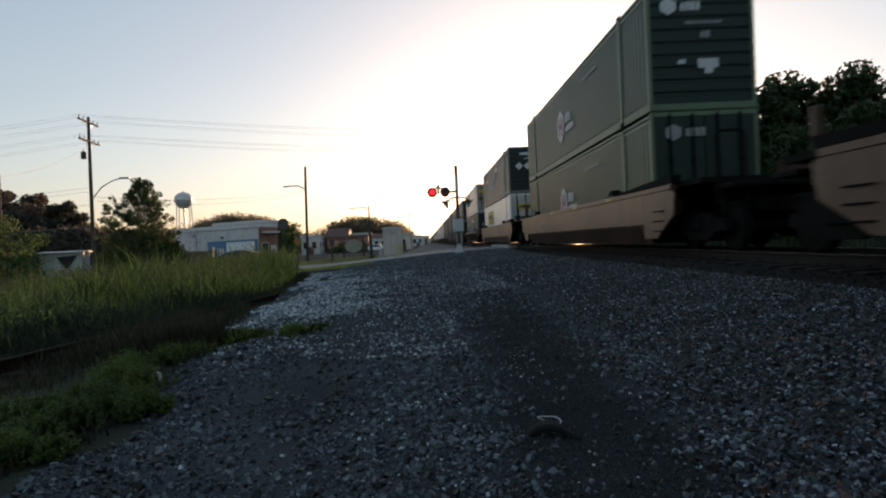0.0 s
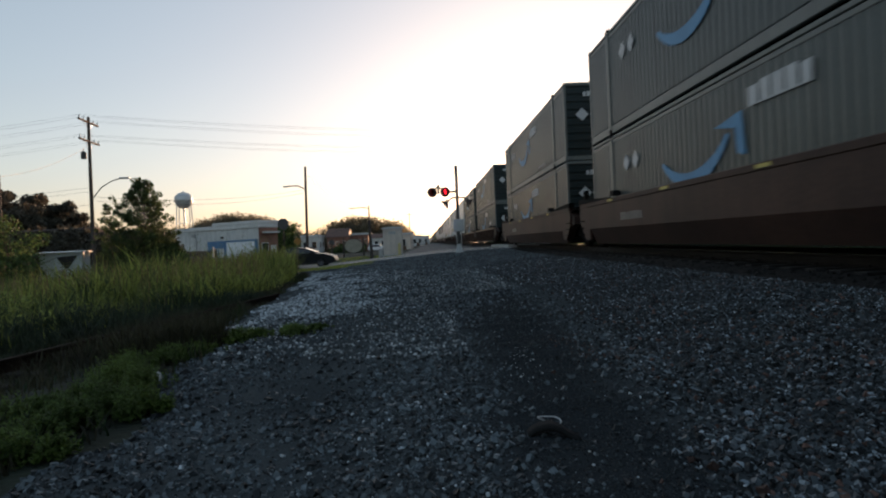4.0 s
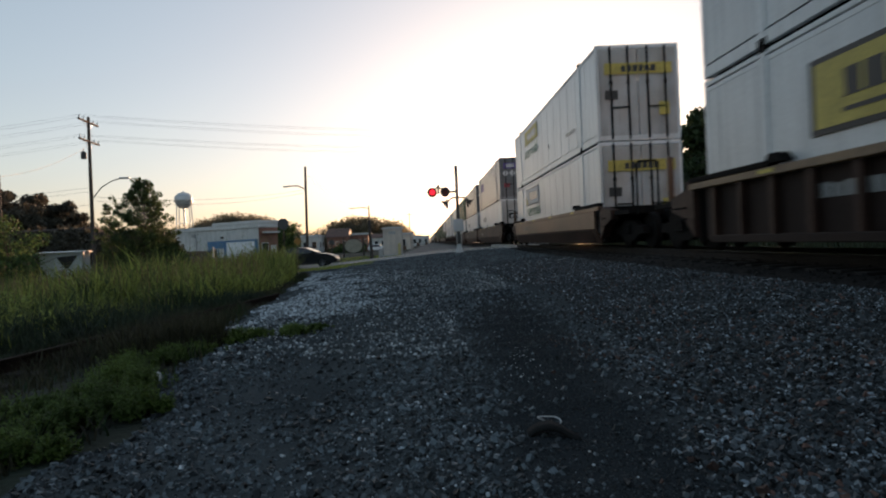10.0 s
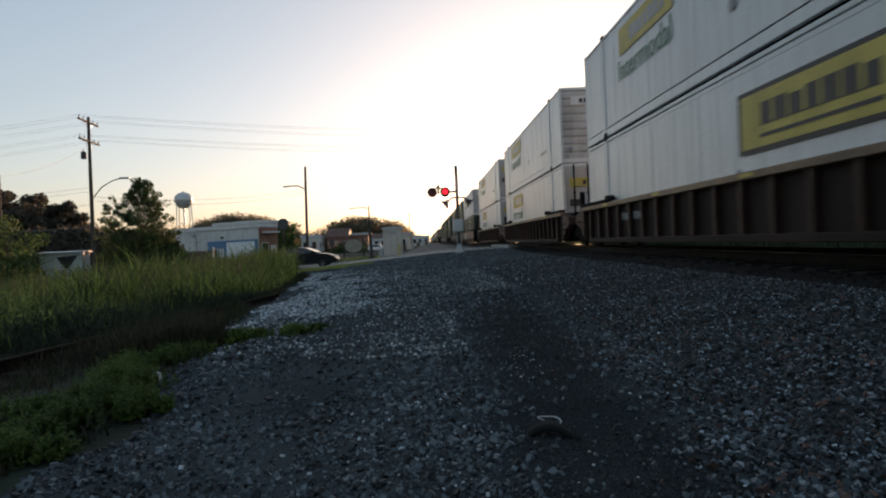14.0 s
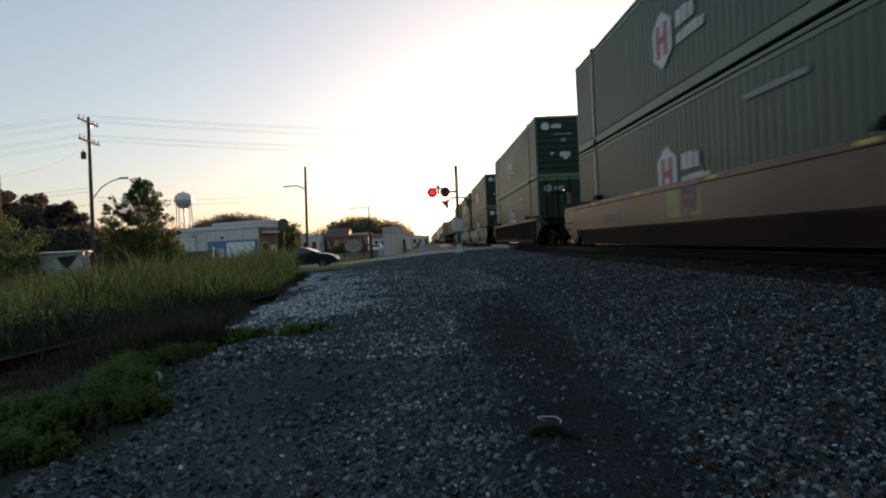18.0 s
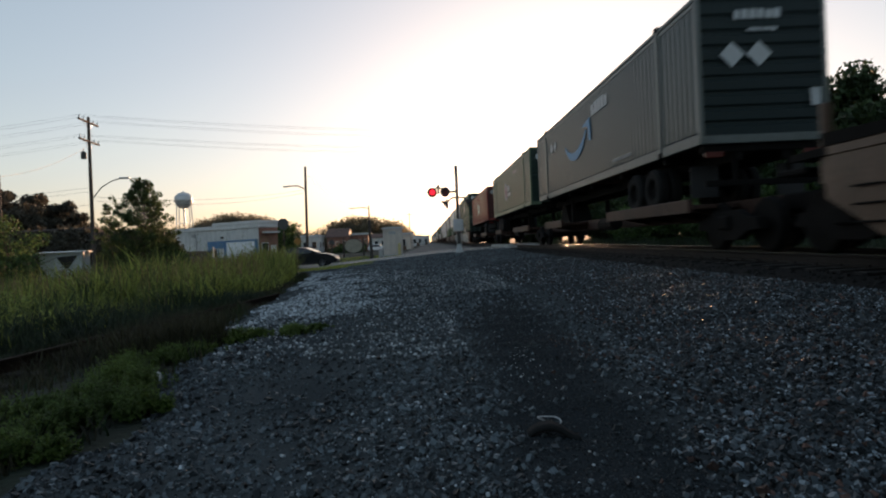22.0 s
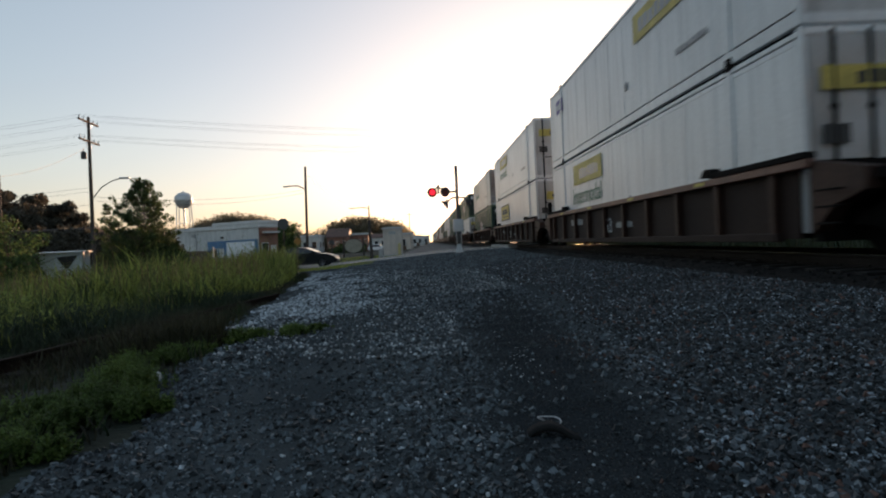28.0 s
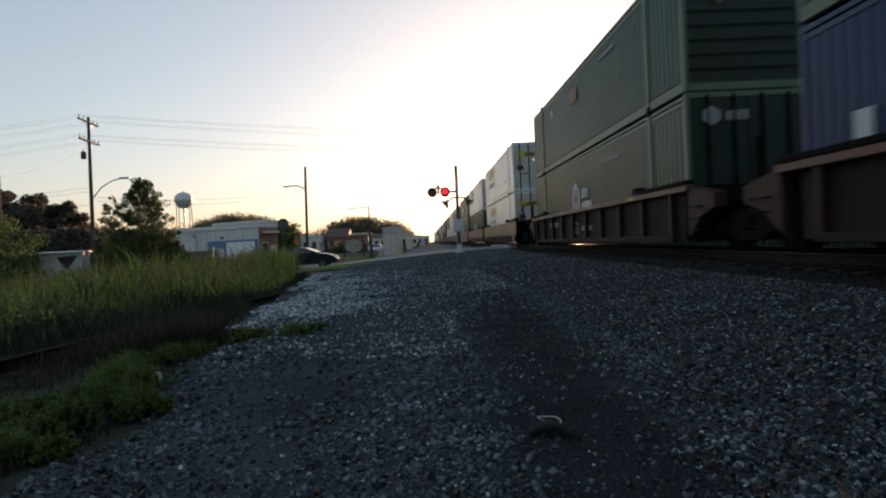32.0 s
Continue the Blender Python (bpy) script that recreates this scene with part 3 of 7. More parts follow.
# ---- track ----
def rail_shape(x, y0, y1, top=0.0):
    h = 0.18
    pr = [(-0.07, 0), (0.07, 0), (0.07, 0.012), (0.012, 0.03), (0.01, 0.13), (0.036, 0.145), (0.036, 0.176), (-0.036, 0.176), (-0.036, 0.145), (-0.01, 0.13), (-0.012, 0.03), (-0.07, 0.012)]
    return Shape().prism([(x + a, top - h + b) for a, b in pr], "y", y0, y1)


def build_track():
    tr = thing("railway_track", "single track with worn steel rails on dark wooden ties", "track", kind="structure")
    for s in (-0.7525, 0.7525):
        r = part("rail", rail_shape(TRACK + s, -30, 900), M_RUST, tr, "rusty rail with a polished head")
        part("rail_head", Shape().box(TRACK + s - 0.03, -30, -0.006, TRACK + s + 0.03, 900, 0.0), M_RAILTOP, r, "polished running surface")
    tie = Shape().box(-1.32, -0.115, -0.36, 1.32, 0.115, -0.182, 0.01).mesh("tie", M_TIE)
    plate = Shape().box(-0.11, -0.09, -0.186, 0.11, 0.09, -0.172).box(-0.1, -0.02, -0.172, -0.07, 0.02, -0.14).box(0.07, -0.02, -0.172, 0.1, 0.02, -0.14).mesh("tie_plate", M_RUST)
    y, k = -6.0, 0
    rest = Shape()
    while y < 260:
        if not ROAD0 < y < ROAD1:
            if k < 150:
                t = part("tie", tie, None, tr)
                t.location = (TRACK + random.uniform(-0.03, 0.03), y, random.uniform(-0.01, 0.005))
                t.rotation_euler = (0, 0, random.uniform(-0.015, 0.015))
                if y < 30:
                    p = part("tie_plate", plate, None, t)
                    p.location = (-0.7525, 0, 0)
            else:
                rest.box(TRACK - 1.3, y - 0.115, -0.36, TRACK + 1.3, y + 0.115, -0.182)
            k += 1
        y += 0.53
    far = part("far_ties", rest, M_TIE, tr)
    far["kind"] = "stuff"


build_track()


def build_siding():
    sd = thing("old_siding", "rusty disused siding rail half buried in weeds", "track", kind="structure")
    a, b = Vector((-6.72, -9.0, 0)), Vector((-3.52, 13.9, 0))
    d = (b - a).normalized()
    sh = Shape()
    ang = math.atan2(d.x, d.y)
    r = rail_shape(0, 0, (b - a).length, 0.0)
    r2 = part("rail", r, M_OLDRUST, sd)
    r2.matrix_basis = pose(a.x, a.y, -0.585, 0, 0, -math.degrees(ang))
    r3 = part("rail", r2.data, None, sd)
    n = Vector((-d.y, d.x, 0))
    c = a + n * 1.5
    r3.matrix_basis = pose(c.x, c.y, -0.72, 0, 0, -math.degrees(ang))
    tie = bpy.data.meshes["tie"]
    for k in range(37):
        p = a + d * (0.6 + 0.6 * k) + n * 0.75
        t = part("tie", tie, None, sd)
        t.matrix_basis = pose(p.x, p.y, -0.56, 0, 0, -math.degrees(ang))


build_siding()


def build_road():
    """The road over the crossing, as a strip that follows the ramp."""
    xs = np.concatenate([np.linspace(-140, -12, 20), np.linspace(-11, 16, 40), np.linspace(18, 120, 16)])
    def strip(y0, y1, lift):
        v, f = [], []
        for k, x in enumerate(xs):
            z = float(np.where(x < TRACK, -0.17 - 0.78 * smoothstep(4.6, -10, x), -0.17 - 0.5 * smoothstep(8.6, 16, x))) if abs(x - TRACK) > 1.45 else -0.17
            sk = 0.0
            v += [(x, y0 + sk, z + lift), (x, y1 + sk, z + lift), (x, y0 + sk, z + lift - 0.3), (x, y1 + sk, z + lift - 0.3)]
            if k:
                a, b = 4 * k - 4, 4 * k
                f += [(a, b, b + 1, a + 1), (a, a + 2, b + 2, b), (a + 1, b + 1, b + 3, a + 3)]
        return Shape().add(v, f)
    road = solid("road", strip(ROAD0, ROAD1, 0.02), M_ASPHALT, "grey asphalt road over the level crossing", "road", kind="structure")
    part("edge_line", strip(ROAD0 + 0.25, ROAD0 + 0.37, 0.026), M_LINE, road, "worn white edge line")
    part("edge_line", strip(ROAD1 - 0.37, ROAD1 - 0.25, 0.026), M_LINE, road)
    part("centre_line", strip(42.66, 42.78, 0.026), M_YELLOW, road, "worn yellow centre line")
    for x0, x1 in ((TRACK - 1.42, TRACK - 0.80), (TRACK - 0.66, TRACK + 0.66), (TRACK + 0.80, TRACK + 1.42)):
        y = ROAD0 - 0.2
        while y < ROAD1:
            part("crossing_panel", Shape().box(x0, y, -0.19, x1, y + 2.4, -0.01, 0.012), M_CONC, road, "concrete crossing panel")
            y += 2.43
    sh = solid("concrete_apron", strip(ROAD0 - 1.3, ROAD0 - 0.02, 0.012), M_CONC, "pale concrete strip beside the crossing road", "pavement", kind="structure")
    return road


build_road()

# ---- the train ----
CL, CW, CH = 16.5, 2.59, 2.95
SPEED = 25.79
HALF = CW / 2
POST = 1.98


def corrugated(y0, y1, z0, z1, x, depth, pitch, sign):
    """A sheet with upright folds in the plane x; sign: the side that faces out."""
    sh = Shape()
    n = max(1, round((y1 - y0) / pitch))
    pts = []
    for k in range(n):
        a = y0 + (y1 - y0) * k / n
        w = (y1 - y0) / n
        pts += [(a, 0), (a + 0.36 * w, 0), (a + 0.5 * w, depth), (a + 0.86 * w, depth)]
    pts.append((y1, 0))
    v, f = [], []
    for k, (a, d) in enumerate(pts):
        v += [(x - sign * d, a, z0), (x - sign * d, a, z1)]
        if k:
            f.append((2 * k - 2, 2 * k, 2 * k + 1, 2 * k - 1))
    return sh.add(v, f)


def plate_side(y0, y1, z0, z1, x, sign, pitch=1.22):
    """A flat sheet with slightly proud joint strips."""
    pts, k = [(y0, 0.0)], y0 + pitch
    while k < y1 - 0.2:
        pts += [(k - 0.03, 0.0), (k - 0.025, 0.007), (k + 0.025, 0.007), (k + 0.03, 0.0)]
        k += pitch
    pts.append((y1, 0.0))
    v, f = [], []
    for k, (a, d) in enumerate(pts):
        v += [(x + sign * d, a, z0), (x + sign * d, a, z1)]
        if k:
            f.append((2 * k - 2, 2 * k, 2 * k + 1, 2 * k - 1))
    return Shape().add(v, f)


def flat_outline(pts, x, t=0.006):
    """A thin mark on the near side, drawn as (y, z) points."""
    return Shape().prism(pts, "x", x - t, x)


def end_outline(pts, t=0.006, y=0.0):
    return Shape().prism(pts, "y", y - t, y)


def hexagon(cy, cz, w, h):
    return [(cy - w, cz - h * 0.5), (cy, cz - h), (cy + w, cz - h * 0.5), (cy + w, cz + h * 0.5), (cy, cz + h), (cy - w, cz + h * 0.5)]


def rect(cy, cz, w, h):
    return [(cy - w, cz - h), (cy + w, cz - h), (cy + w, cz + h), (cy - w, cz + h)]


def diamond(cy, cz, r):
    return [(cy - r, cz), (cy, cz - r), (cy + r, cz), (cy, cz + r)]


def bars(shape_fn, cy, cz, length, h, n):
    """A row of plain upright blocks of lettering size on a thin base line."""
    w = length / n
    low, base = cz - h * 0.5, cz - h * 0.44
    pts = [(cy + length / 2, low), (cy - length / 2, low)]
    for k in range(n):
        a = cy - length / 2 + (k + 0.5) * w
        half = w * (0.4 + 0.04 * ((k * 7) % 3 - 1))
        top = cz + h * (0.5 if (k * 5) % 4 else 0.38)
        pts += [(a - half, base), (a - half, top), (a + half, top), (a + half, base)]
    return shape_fn(pts)


def lettering(text, size, material):
    """Built-in font text as a mesh in its own x, y plane."""
    cu = bpy.data.curves.new("lettering", "FONT")
    cu.body, cu.size, cu.extrude, cu.align_x = text, size, 0.002, "CENTER"
    ob = bpy.data.objects.new("lettering", cu)
    scene.collection.objects.link(ob)
    bpy.context.view_layer.update()
    me = bpy.data.meshes.new_from_object(ob.evaluated_get(bpy.context.evaluated_depsgraph_get()))
    bpy.data.objects.remove(ob)
    me.materials.clear()
    me.materials.append(material)
    return me


SIDE_TEXT = {}


def side_text(text, size, material, parent, y, z, label=""):
    key = (text, size, material.name)
    if key not in SIDE_TEXT:
        SIDE_TEXT[key] = lettering(text, size, material)
    ob = part("lettering", SIDE_TEXT[key], None, parent, label)
    # the near side faces -x; the text runs towards the camera there
    ob.matrix_basis = Matrix(((0, 0, -1, -HALF - 0.02), (-1, 0, 0, y), (0, 1, 0, z), (0, 0, 0, 1)))
    return ob


def arc_mark(cy, cz, r, x, w0, w1, thick):
    """A smile-shaped mark: an arc with a swelling middle and a hook."""
    up, lo = [], []
    for k in range(13):
        a = w0 + (w1 - w0) * k / 12
        t = thick * (0.35 + 0.65 * math.sin(math.pi * k / 12))
        up.append((cy + (r - t) * math.cos(a), cz + (r - t) * math.sin(a)))
        lo.append((cy + r * math.cos(a), cz + r * math.sin(a)))
    return flat_outline(lo + up[::-1], x)


BUILT = {}
KIND = {
    # paint, folded side, trim paint, text
    "green": (P_GREEN, True, "dark green corrugated steel shipping container with white hexagon mark"),
    "palegreen": (P_LGREEN, True, "faded green corrugated steel shipping container"),
    "plaingreen": (P_GREEN, True, "dark green corrugated shipping container with a small sign plate"),
    "dullgreen": (P_TEAL, True, "teal green corrugated shipping container with a rusty sign patch"),
    "whiteb": (P_WHITE, False, "white shipping container with a small dark sign and a yellow sign"),
    "whiteo": (P_WHITE, False, "white shipping container with an outlined sign and green lettering"),
    "dark": (P_DARK, True, "dark grey-green shipping container with a blue arc mark"),
    "darkf": (P_DARK, True, "dark grey-green shipping container with a blue arc mark"),
    "white": (P_WHITE, False, "white smooth-sided shipping container with yellow sign and green lettering"),
    "whiterib": (P_WHITE, True, "white corrugated shipping container with yellow sign"),
    "label": (P_WHITE, False, "white shipping container with a framed yellow sign plate"),
    "oldwhite": (P_OLDW, False, "old grey-white shipping container with soiled doors"),
    "labelmid": (P_WHITE, False, "white shipping container with a framed yellow sign plate"),
    "truck": (P_WHITE, False, "white shipping container with a worn picture on its side"),
    "grey": (P_GREY, False, "grey shipping container with white diamond placards"),
    "red": (P_REDC, True, "red corrugated shipping container with white hexagon mark"),
    "blue": (P_BLUEC, True, "blue corrugated shipping container with pale sign plates"),
}


def marks(ob, kind, end):
    """Signs and marks on the near side and the end that faces along the line."""
    X = -HALF - 0.012
    MY = 9.05
    side = lambda pts: flat_outline(pts, X)
    face = lambda pts: end_outline(pts, 0.006, -0.02 if end == "slat" else -0.045)
    if kind in ("green", "red", "palegreen"):
        if kind != "palegreen":
            part("hexagon_mark", side(hexagon(MY, 1.38, 0.52, 0.64)), P_LOGOW, ob, "white hexagon mark")
            inner = P_LOGOR if kind == "green" else P_REDC
            hpts = [(MY + u, 1.38 + w) for u, w in ((-0.29, -0.36), (-0.11, -0.36), (-0.11, -0.06), (0.11, -0.06), (0.11, -0.36), (0.29, -0.36), (0.29, 0.36), (0.11, 0.36), (0.11, 0.08), (-0.11, 0.08), (-0.11, 0.36), (-0.29, 0.36))]
            part("mark_stroke", flat_outline(hpts, X - 0.007), inner, ob)
            part("pale_mark", bars(side, MY - 1.15, 1.56, 0.85, 0.34, 3), P_LOGOW, ob, "pale blocks of a worn mark")
            part("pale_mark", bars(side, MY - 1.35, 1.16, 1.25, 0.22, 5), P_LOGOW, ob)
        part("small_mark", bars(side, 5.0, 2.3, 1.7, 0.1, 14), P_FAINT, ob)
        small = P_FAINT if kind == "red" or end == "door" else P_LOGOW
        part("end_hexagon_mark", face(hexagon(-0.78, 2.45, 0.19, 0.2)), small, ob, "white hexagon mark")
        part("end_mark", bars(face, -0.25, 2.45, 0.5, 0.2, 4), small, ob)
        if end == "slat":
            part("end_mark", bars(face, 0.05, 2.06, 0.9, 0.06, 12), P_FAINT, ob)
            part("end_mark", bars(face, 0.08, 1.78, 0.26, 0.16, 2), P_FAINT, ob)
            part("placard", face([(-0.12, 1.2), (0.38, 1.2), (0.38, 0.98), (0.25, 0.98), (0.25, 0.85), (0.05, 0.85), (0.05, 0.98), (-0.12, 0.98)]), P_LOGOW, ob, "white placard")
            part("placard", face(rect(-0.5, 1.14, 0.09, 0.05)), P_LOGOW, ob)
    elif kind in ("dark", "darkf"):
        part("arc_mark", arc_mark(9.55, 3.0, 2.0, X, radians(218), radians(315), 0.3), P_LOGOB, ob, "blue arc mark")
        part("arc_hook", side([(8.5, 1.98), (7.55, 2.12), (7.45, 1.35), (7.72, 1.42), (7.78, 1.86)]), P_LOGOB, ob)
        part("pale_mark", bars(side, 6.5, 2.3, 1.7, 0.36, 5), P_LOGOW, ob, "pale blocks of a worn mark")
        for cy in (13.3, 12.65) if kind == "dark" else ():
            part("placard", side(diamond(cy, 2.0, 0.24)), P_LOGOW, ob, "white diamond placard")
        for cy in (4.0, 3.25) if kind == "darkf" else ():
            part("placard", side(diamond(cy, 1.45, 0.3)), P_LOGOW, ob, "white diamond placard")
        part("small_mark", bars(side, 4.6, 0.4, 1.6, 0.1, 14), P_FAINT, ob)
        part("end_mark", bars(face, -0.1, 2.5, 0.95, 0.18, 6), P_LOGOW, ob)
        part("end_mark", bars(face, 0.0, 2.2, 0.6, 0.06, 8), P_LOGOW, ob)
        for cx in (-0.62, -0.08):
            part("placard", face(diamond(cx, 1.72, 0.25)), P_LOGOW, ob, "white diamond placard")
        part("placard", face(rect(1.02, 0.85, 0.1, 0.17)), P_LOGOW, ob)
    elif kind in ("white", "whiterib", "label", "labelmid", "oldwhite", "whiteb", "whiteo"):
        if kind in ("label", "labelmid"):
            ly = 11.45 if kind == "label" else 5.2
            part("sign_border", side(rect(ly, 1.85, 1.95, 0.52)), P_LOGOK, ob, "dark sign border")
            part("sign_plate", flat_outline(rect(ly, 1.85, 1.84, 0.44), X - 0.006), P_LOGOY, ob, "yellow sign plate")
            part("sign_stroke", bars(lambda p: flat_outline(p, X - 0.012), ly, 1.92, 2.6, 0.36, 7), P_LOGOK, ob)
            part("sign_line", flat_outline(rect(ly, 1.58, 1.3, 0.03), X - 0.012), P_LOGOK, ob)
        elif kind == "whiteb":
            part("sign_border", side(rect(14.75, 2.2, 0.5, 0.26)), P_LOGOP, ob, "small dark blue sign")
            part("sign_stroke", bars(lambda p: flat_outline(p, X - 0.006), 14.75, 2.2, 0.75, 0.2, 3), P_LOGOW, ob)
            part("sign_plate", side(rect(5.0, 2.2, 1.5, 0.34)), P_LOGOY, ob, "yellow sign plate")
            part("sign_stroke", bars(lambda p: flat_outline(p, X - 0.006), 5.0, 2.2, 2.3, 0.32, 7), P_GREY, ob)
        else:
            if kind == "whiteo":
                part("sign_border", side(rect(11.6, 2.2, 1.75, 0.42)), P_LOGOK, ob, "thin dark sign border")
                part("sign_plate", flat_outline(rect(11.6, 2.2, 1.71, 0.38), X - 0.004), P_LOGOW, ob, "white sign plate")
                part("sign_corner", flat_outline([(12.7, 1.84), (13.28, 1.84), (13.28, 2.3), (13.0, 2.1)], X - 0.008), P_LOGOY, ob, "yellow sign corner")
                part("sign_stroke", bars(lambda p: flat_outline(p, X - 0.01), 11.3, 2.2, 2.3, 0.4, 7), P_GREY, ob)
            else:
                part("sign_plate", side(rect(11.3, 2.25, 1.7, 0.35)), P_LOGOY if kind != "oldwhite" else P_FADEDY, ob, "yellow sign plate")
                part("sign_stroke", bars(lambda p: flat_outline(p, X - 0.006), 11.1, 2.25, 2.3, 0.34, 7), P_GREY if kind != "oldwhite" else P_OLDW, ob)
            side_text("Intermodal", 0.8, P_LOGOG, ob, 11.4, 1.24, "green lettering")
        part("small_mark", bars(side, 3.4, 0.9, 1.4, 0.12, 8), P_GREY, ob)
        part("round_dent", Shape().rod((X, 7.2, 1.0), (X - 0.015, 7.2, 1.0), 0.13, 0.09, 12), P_GREY, ob)
        z0 = 2.42 if end == "slat" else 2.12 if "label" in kind else 2.2
        part("end_sign", face(rect(0.0, z0, 0.78 if "label" in kind else 1.05 if end == "door" else 0.86, 0.2 if "label" in kind else 0.17)), P_WHITE if end == "slat" else P_LOGOY, ob, "sign strip on the end")
        part("end_sign_stroke", bars(lambda p: end_outline(p, 0.006, -0.026 if end == "slat" else -0.051), 0.0, z0, 1.1, 0.2, 6), P_LOGOK, ob)
        if end == "slat":
            part("placard", face(rect(1.0, 0.45, 0.08, 0.15)), P_LOGOW, ob)
            part("placard", face(diamond(-0.95, 0.5, 0.14)), P_GREY, ob)
        else:
            part("placard", face(rect(-0.85, 1.4, 0.2, 0.14)), P_LOGOK, ob)
            part("placard", face(rect(0.78, 0.95, 0.16, 0.2)), P_LOGOY, ob)
    elif kind == "truck":
        part("sign_stroke", bars(side, 11.6, 1.9, 2.6, 0.42, 5), P_GREY, ob, "worn grey blocks")
        part("side_picture", side([(12.6, 0.7), (9.2, 0.62), (9.0, 1.1), (9.9, 1.5), (10.6, 1.05), (11.8, 1.3), (12.6, 1.15)]), P_GREY, ob, "faded grey picture")
        part("small_mark", bars(side, 10.4, 0.4, 4.2, 0.3, 12), P_LOGOB, ob)
        part("end_sign", face(rect(-0.25, 1.75, 0.5, 0.2)), P_LOGOK, ob, "dark sign")
        part("end_sign_stroke", bars(lambda p: end_outline(p, 0.006, -0.051), -0.25, 1.72, 0.7, 0.24, 5), P_LOGOW, ob)
        part("end_mark", bars(face, 0.7, 1.75, 0.6, 0.16, 5), P_LOGOK, ob)
    elif kind == "grey":
        part("sign_plate", side(rect(12.7, 1.9, 1.15, 0.36)), P_LOGOP, ob, "dark purple sign plate")
        for cy in (4.2, 3.5):
            part("placard", side(diamond(cy, 2.25, 0.26)), P_LOGOW, ob, "white diamond placard")
        part("end_sign", face(rect(0.0, 2.36, 1.0, 0.2)), P_LOGOP, ob, "dark purple sign strip")
        part("end_sign_stroke", bars(lambda p: end_outline(p, 0.006, -0.051), -0.52, 2.36, 0.6, 0.26, 4), P_LOGOW, ob)
        for cx in (-0.86, -0.36):
            part("placard", face(diamond(cx, 1.82, 0.24)), P_LOGOW, ob, "white diamond placard")
        part("placard", face(rect(0.85, 0.95, 0.24, 0.13)), P_LOGOW, ob)
        part("placard", face(rect(-0.8, 0.95, 0.2, 0.14)), P_LOGOR, ob)
    elif kind == "blue":
        part("sign_plate", side(rect(13.5, 1.75, 0.75, 0.42)), P_LOGOY, ob, "yellow sign plate")
        part("sign_stroke", bars(lambda p: flat_outline(p, X - 0.006), 13.5, 1.75, 1.2, 0.56, 3), P_LOGOP, ob)
        part("placard", side(rect(15.3, 1.3, 0.16, 0.22)), P_LOGOW, ob)
        part("placard", side(rect(10.0, 2.2, 0.14, 0.18)), P_LOGOW, ob)
        for k in range(20):
            part("lilac_stripe", side(rect(5.5 + 0.3 * k, 1.12 + 0.012 * k, 0.075, 0.3)), P_LILAC, ob, "pale lilac stripe")
        part("small_mark", bars(side, 5.0, 1.9, 1.0, 0.1, 14), P_FAINT, ob)
        part("end_sign", face(rect(-0.2, 2.0, 0.5, 0.25)), P_LOGOY, ob, "yellow sign")
        part("end_sign_stroke", bars(lambda p: end_outline(p, 0.006, -0.051), -0.2, 2.0, 0.7, 0.28, 3), P_LOGOK, ob)
    elif kind == "dullgreen":
        part("sign_patch", side(rect(8.9, 2.1, 0.5, 0.24)), P_RUSTMK, ob, "rusty brown sign patch")
        part("small_mark", bars(side, 5.0, 2.4, 1.5, 0.1, 14), P_FAINT, ob)
        part("placard", side(rect(12.4, 2.2, 0.1, 0.14)), P_LOGOW, ob)
        part("end_sign", bars(face, 0.45, 2.35, 0.6, 0.24, 3), P_FAINT, ob)
        part("end_mark", bars(face, 0.55, 1.9, 0.4, 0.16, 3), P_FAINT, ob)
        part("placard", face(diamond(-0.5, 1.95, 0.2)), P_RUSTMK, ob, "reddish diamond placard")
    elif kind == "plaingreen":
        part("sign_plate", side(rect(5.6, 2.05, 0.8, 0.45)), P_LOGOW, ob, "white sign plate")
        part("sign_stroke", bars(lambda p: flat_outline(p, X - 0.006), 5.6, 2.05, 1.3, 0.6, 3), P_LOGOK, ob)
        part("small_mark", bars(side, 9.4, 2.4, 1.5, 0.1, 14), P_FAINT, ob)
        part("end_sign", face(rect(0.35, 2.4, 0.4, 0.18)), P_LOGOK, ob)
        part("placard", face(diamond(-0.5, 1.95, 0.18)), P_LOGOR, ob, "reddish diamond placard")


def plain_container(kind, end, m):
    """A container that stays far down the line: fewer parts."""
    key = ("far", kind, end)
    if key in BUILT:
        return copy_thing(BUILT[key], m)
    paint, folded, label = KIND[kind]
    ob = thing("shipping_container", label, "container", "containers on the train", m=m)
    for sgn in (-1, 1):
        x = sgn * (HALF - 0.012)
        part("side_wall", corrugated(0.05, CL - 0.05, 0.1, CH - 0.06, x, 0.036, 0.6, sgn), paint, ob)
        a, b = sorted((sgn * HALF, sgn * (HALF - 0.09)))
        part("bottom_rail", Shape().box(a, 0.0, 0.0, b, CL, 0.15, 0.012), paint, ob)
        part("lifting_post", Shape().box(a - 0.006 * sgn, POST - 0.09, 0.0, b, POST + 0.09, CH + 0.03, 0.01), paint, ob)
    part("roof", Shape().box(-HALF + 0.02, 0.0, CH - 0.06, HALF - 0.02, CL, CH - 0.0), paint, ob)
    part("front_wall", Shape().box(-HALF + 0.02, 0.0, 0.0, HALF - 0.02, 0.05, CH - 0.06), paint, ob)
    part("rear_wall", Shape().box(-HALF + 0.02, CL - 0.05, 0.0, HALF - 0.02, CL, CH - 0.06), paint, ob)
    if kind in ("green", "red"):
        part("hexagon_mark", flat_outline(hexagon(9.05, 1.38, 0.52, 0.64), -HALF - 0.012), P_LOGOW, ob)
    BUILT[key] = ob
    return ob


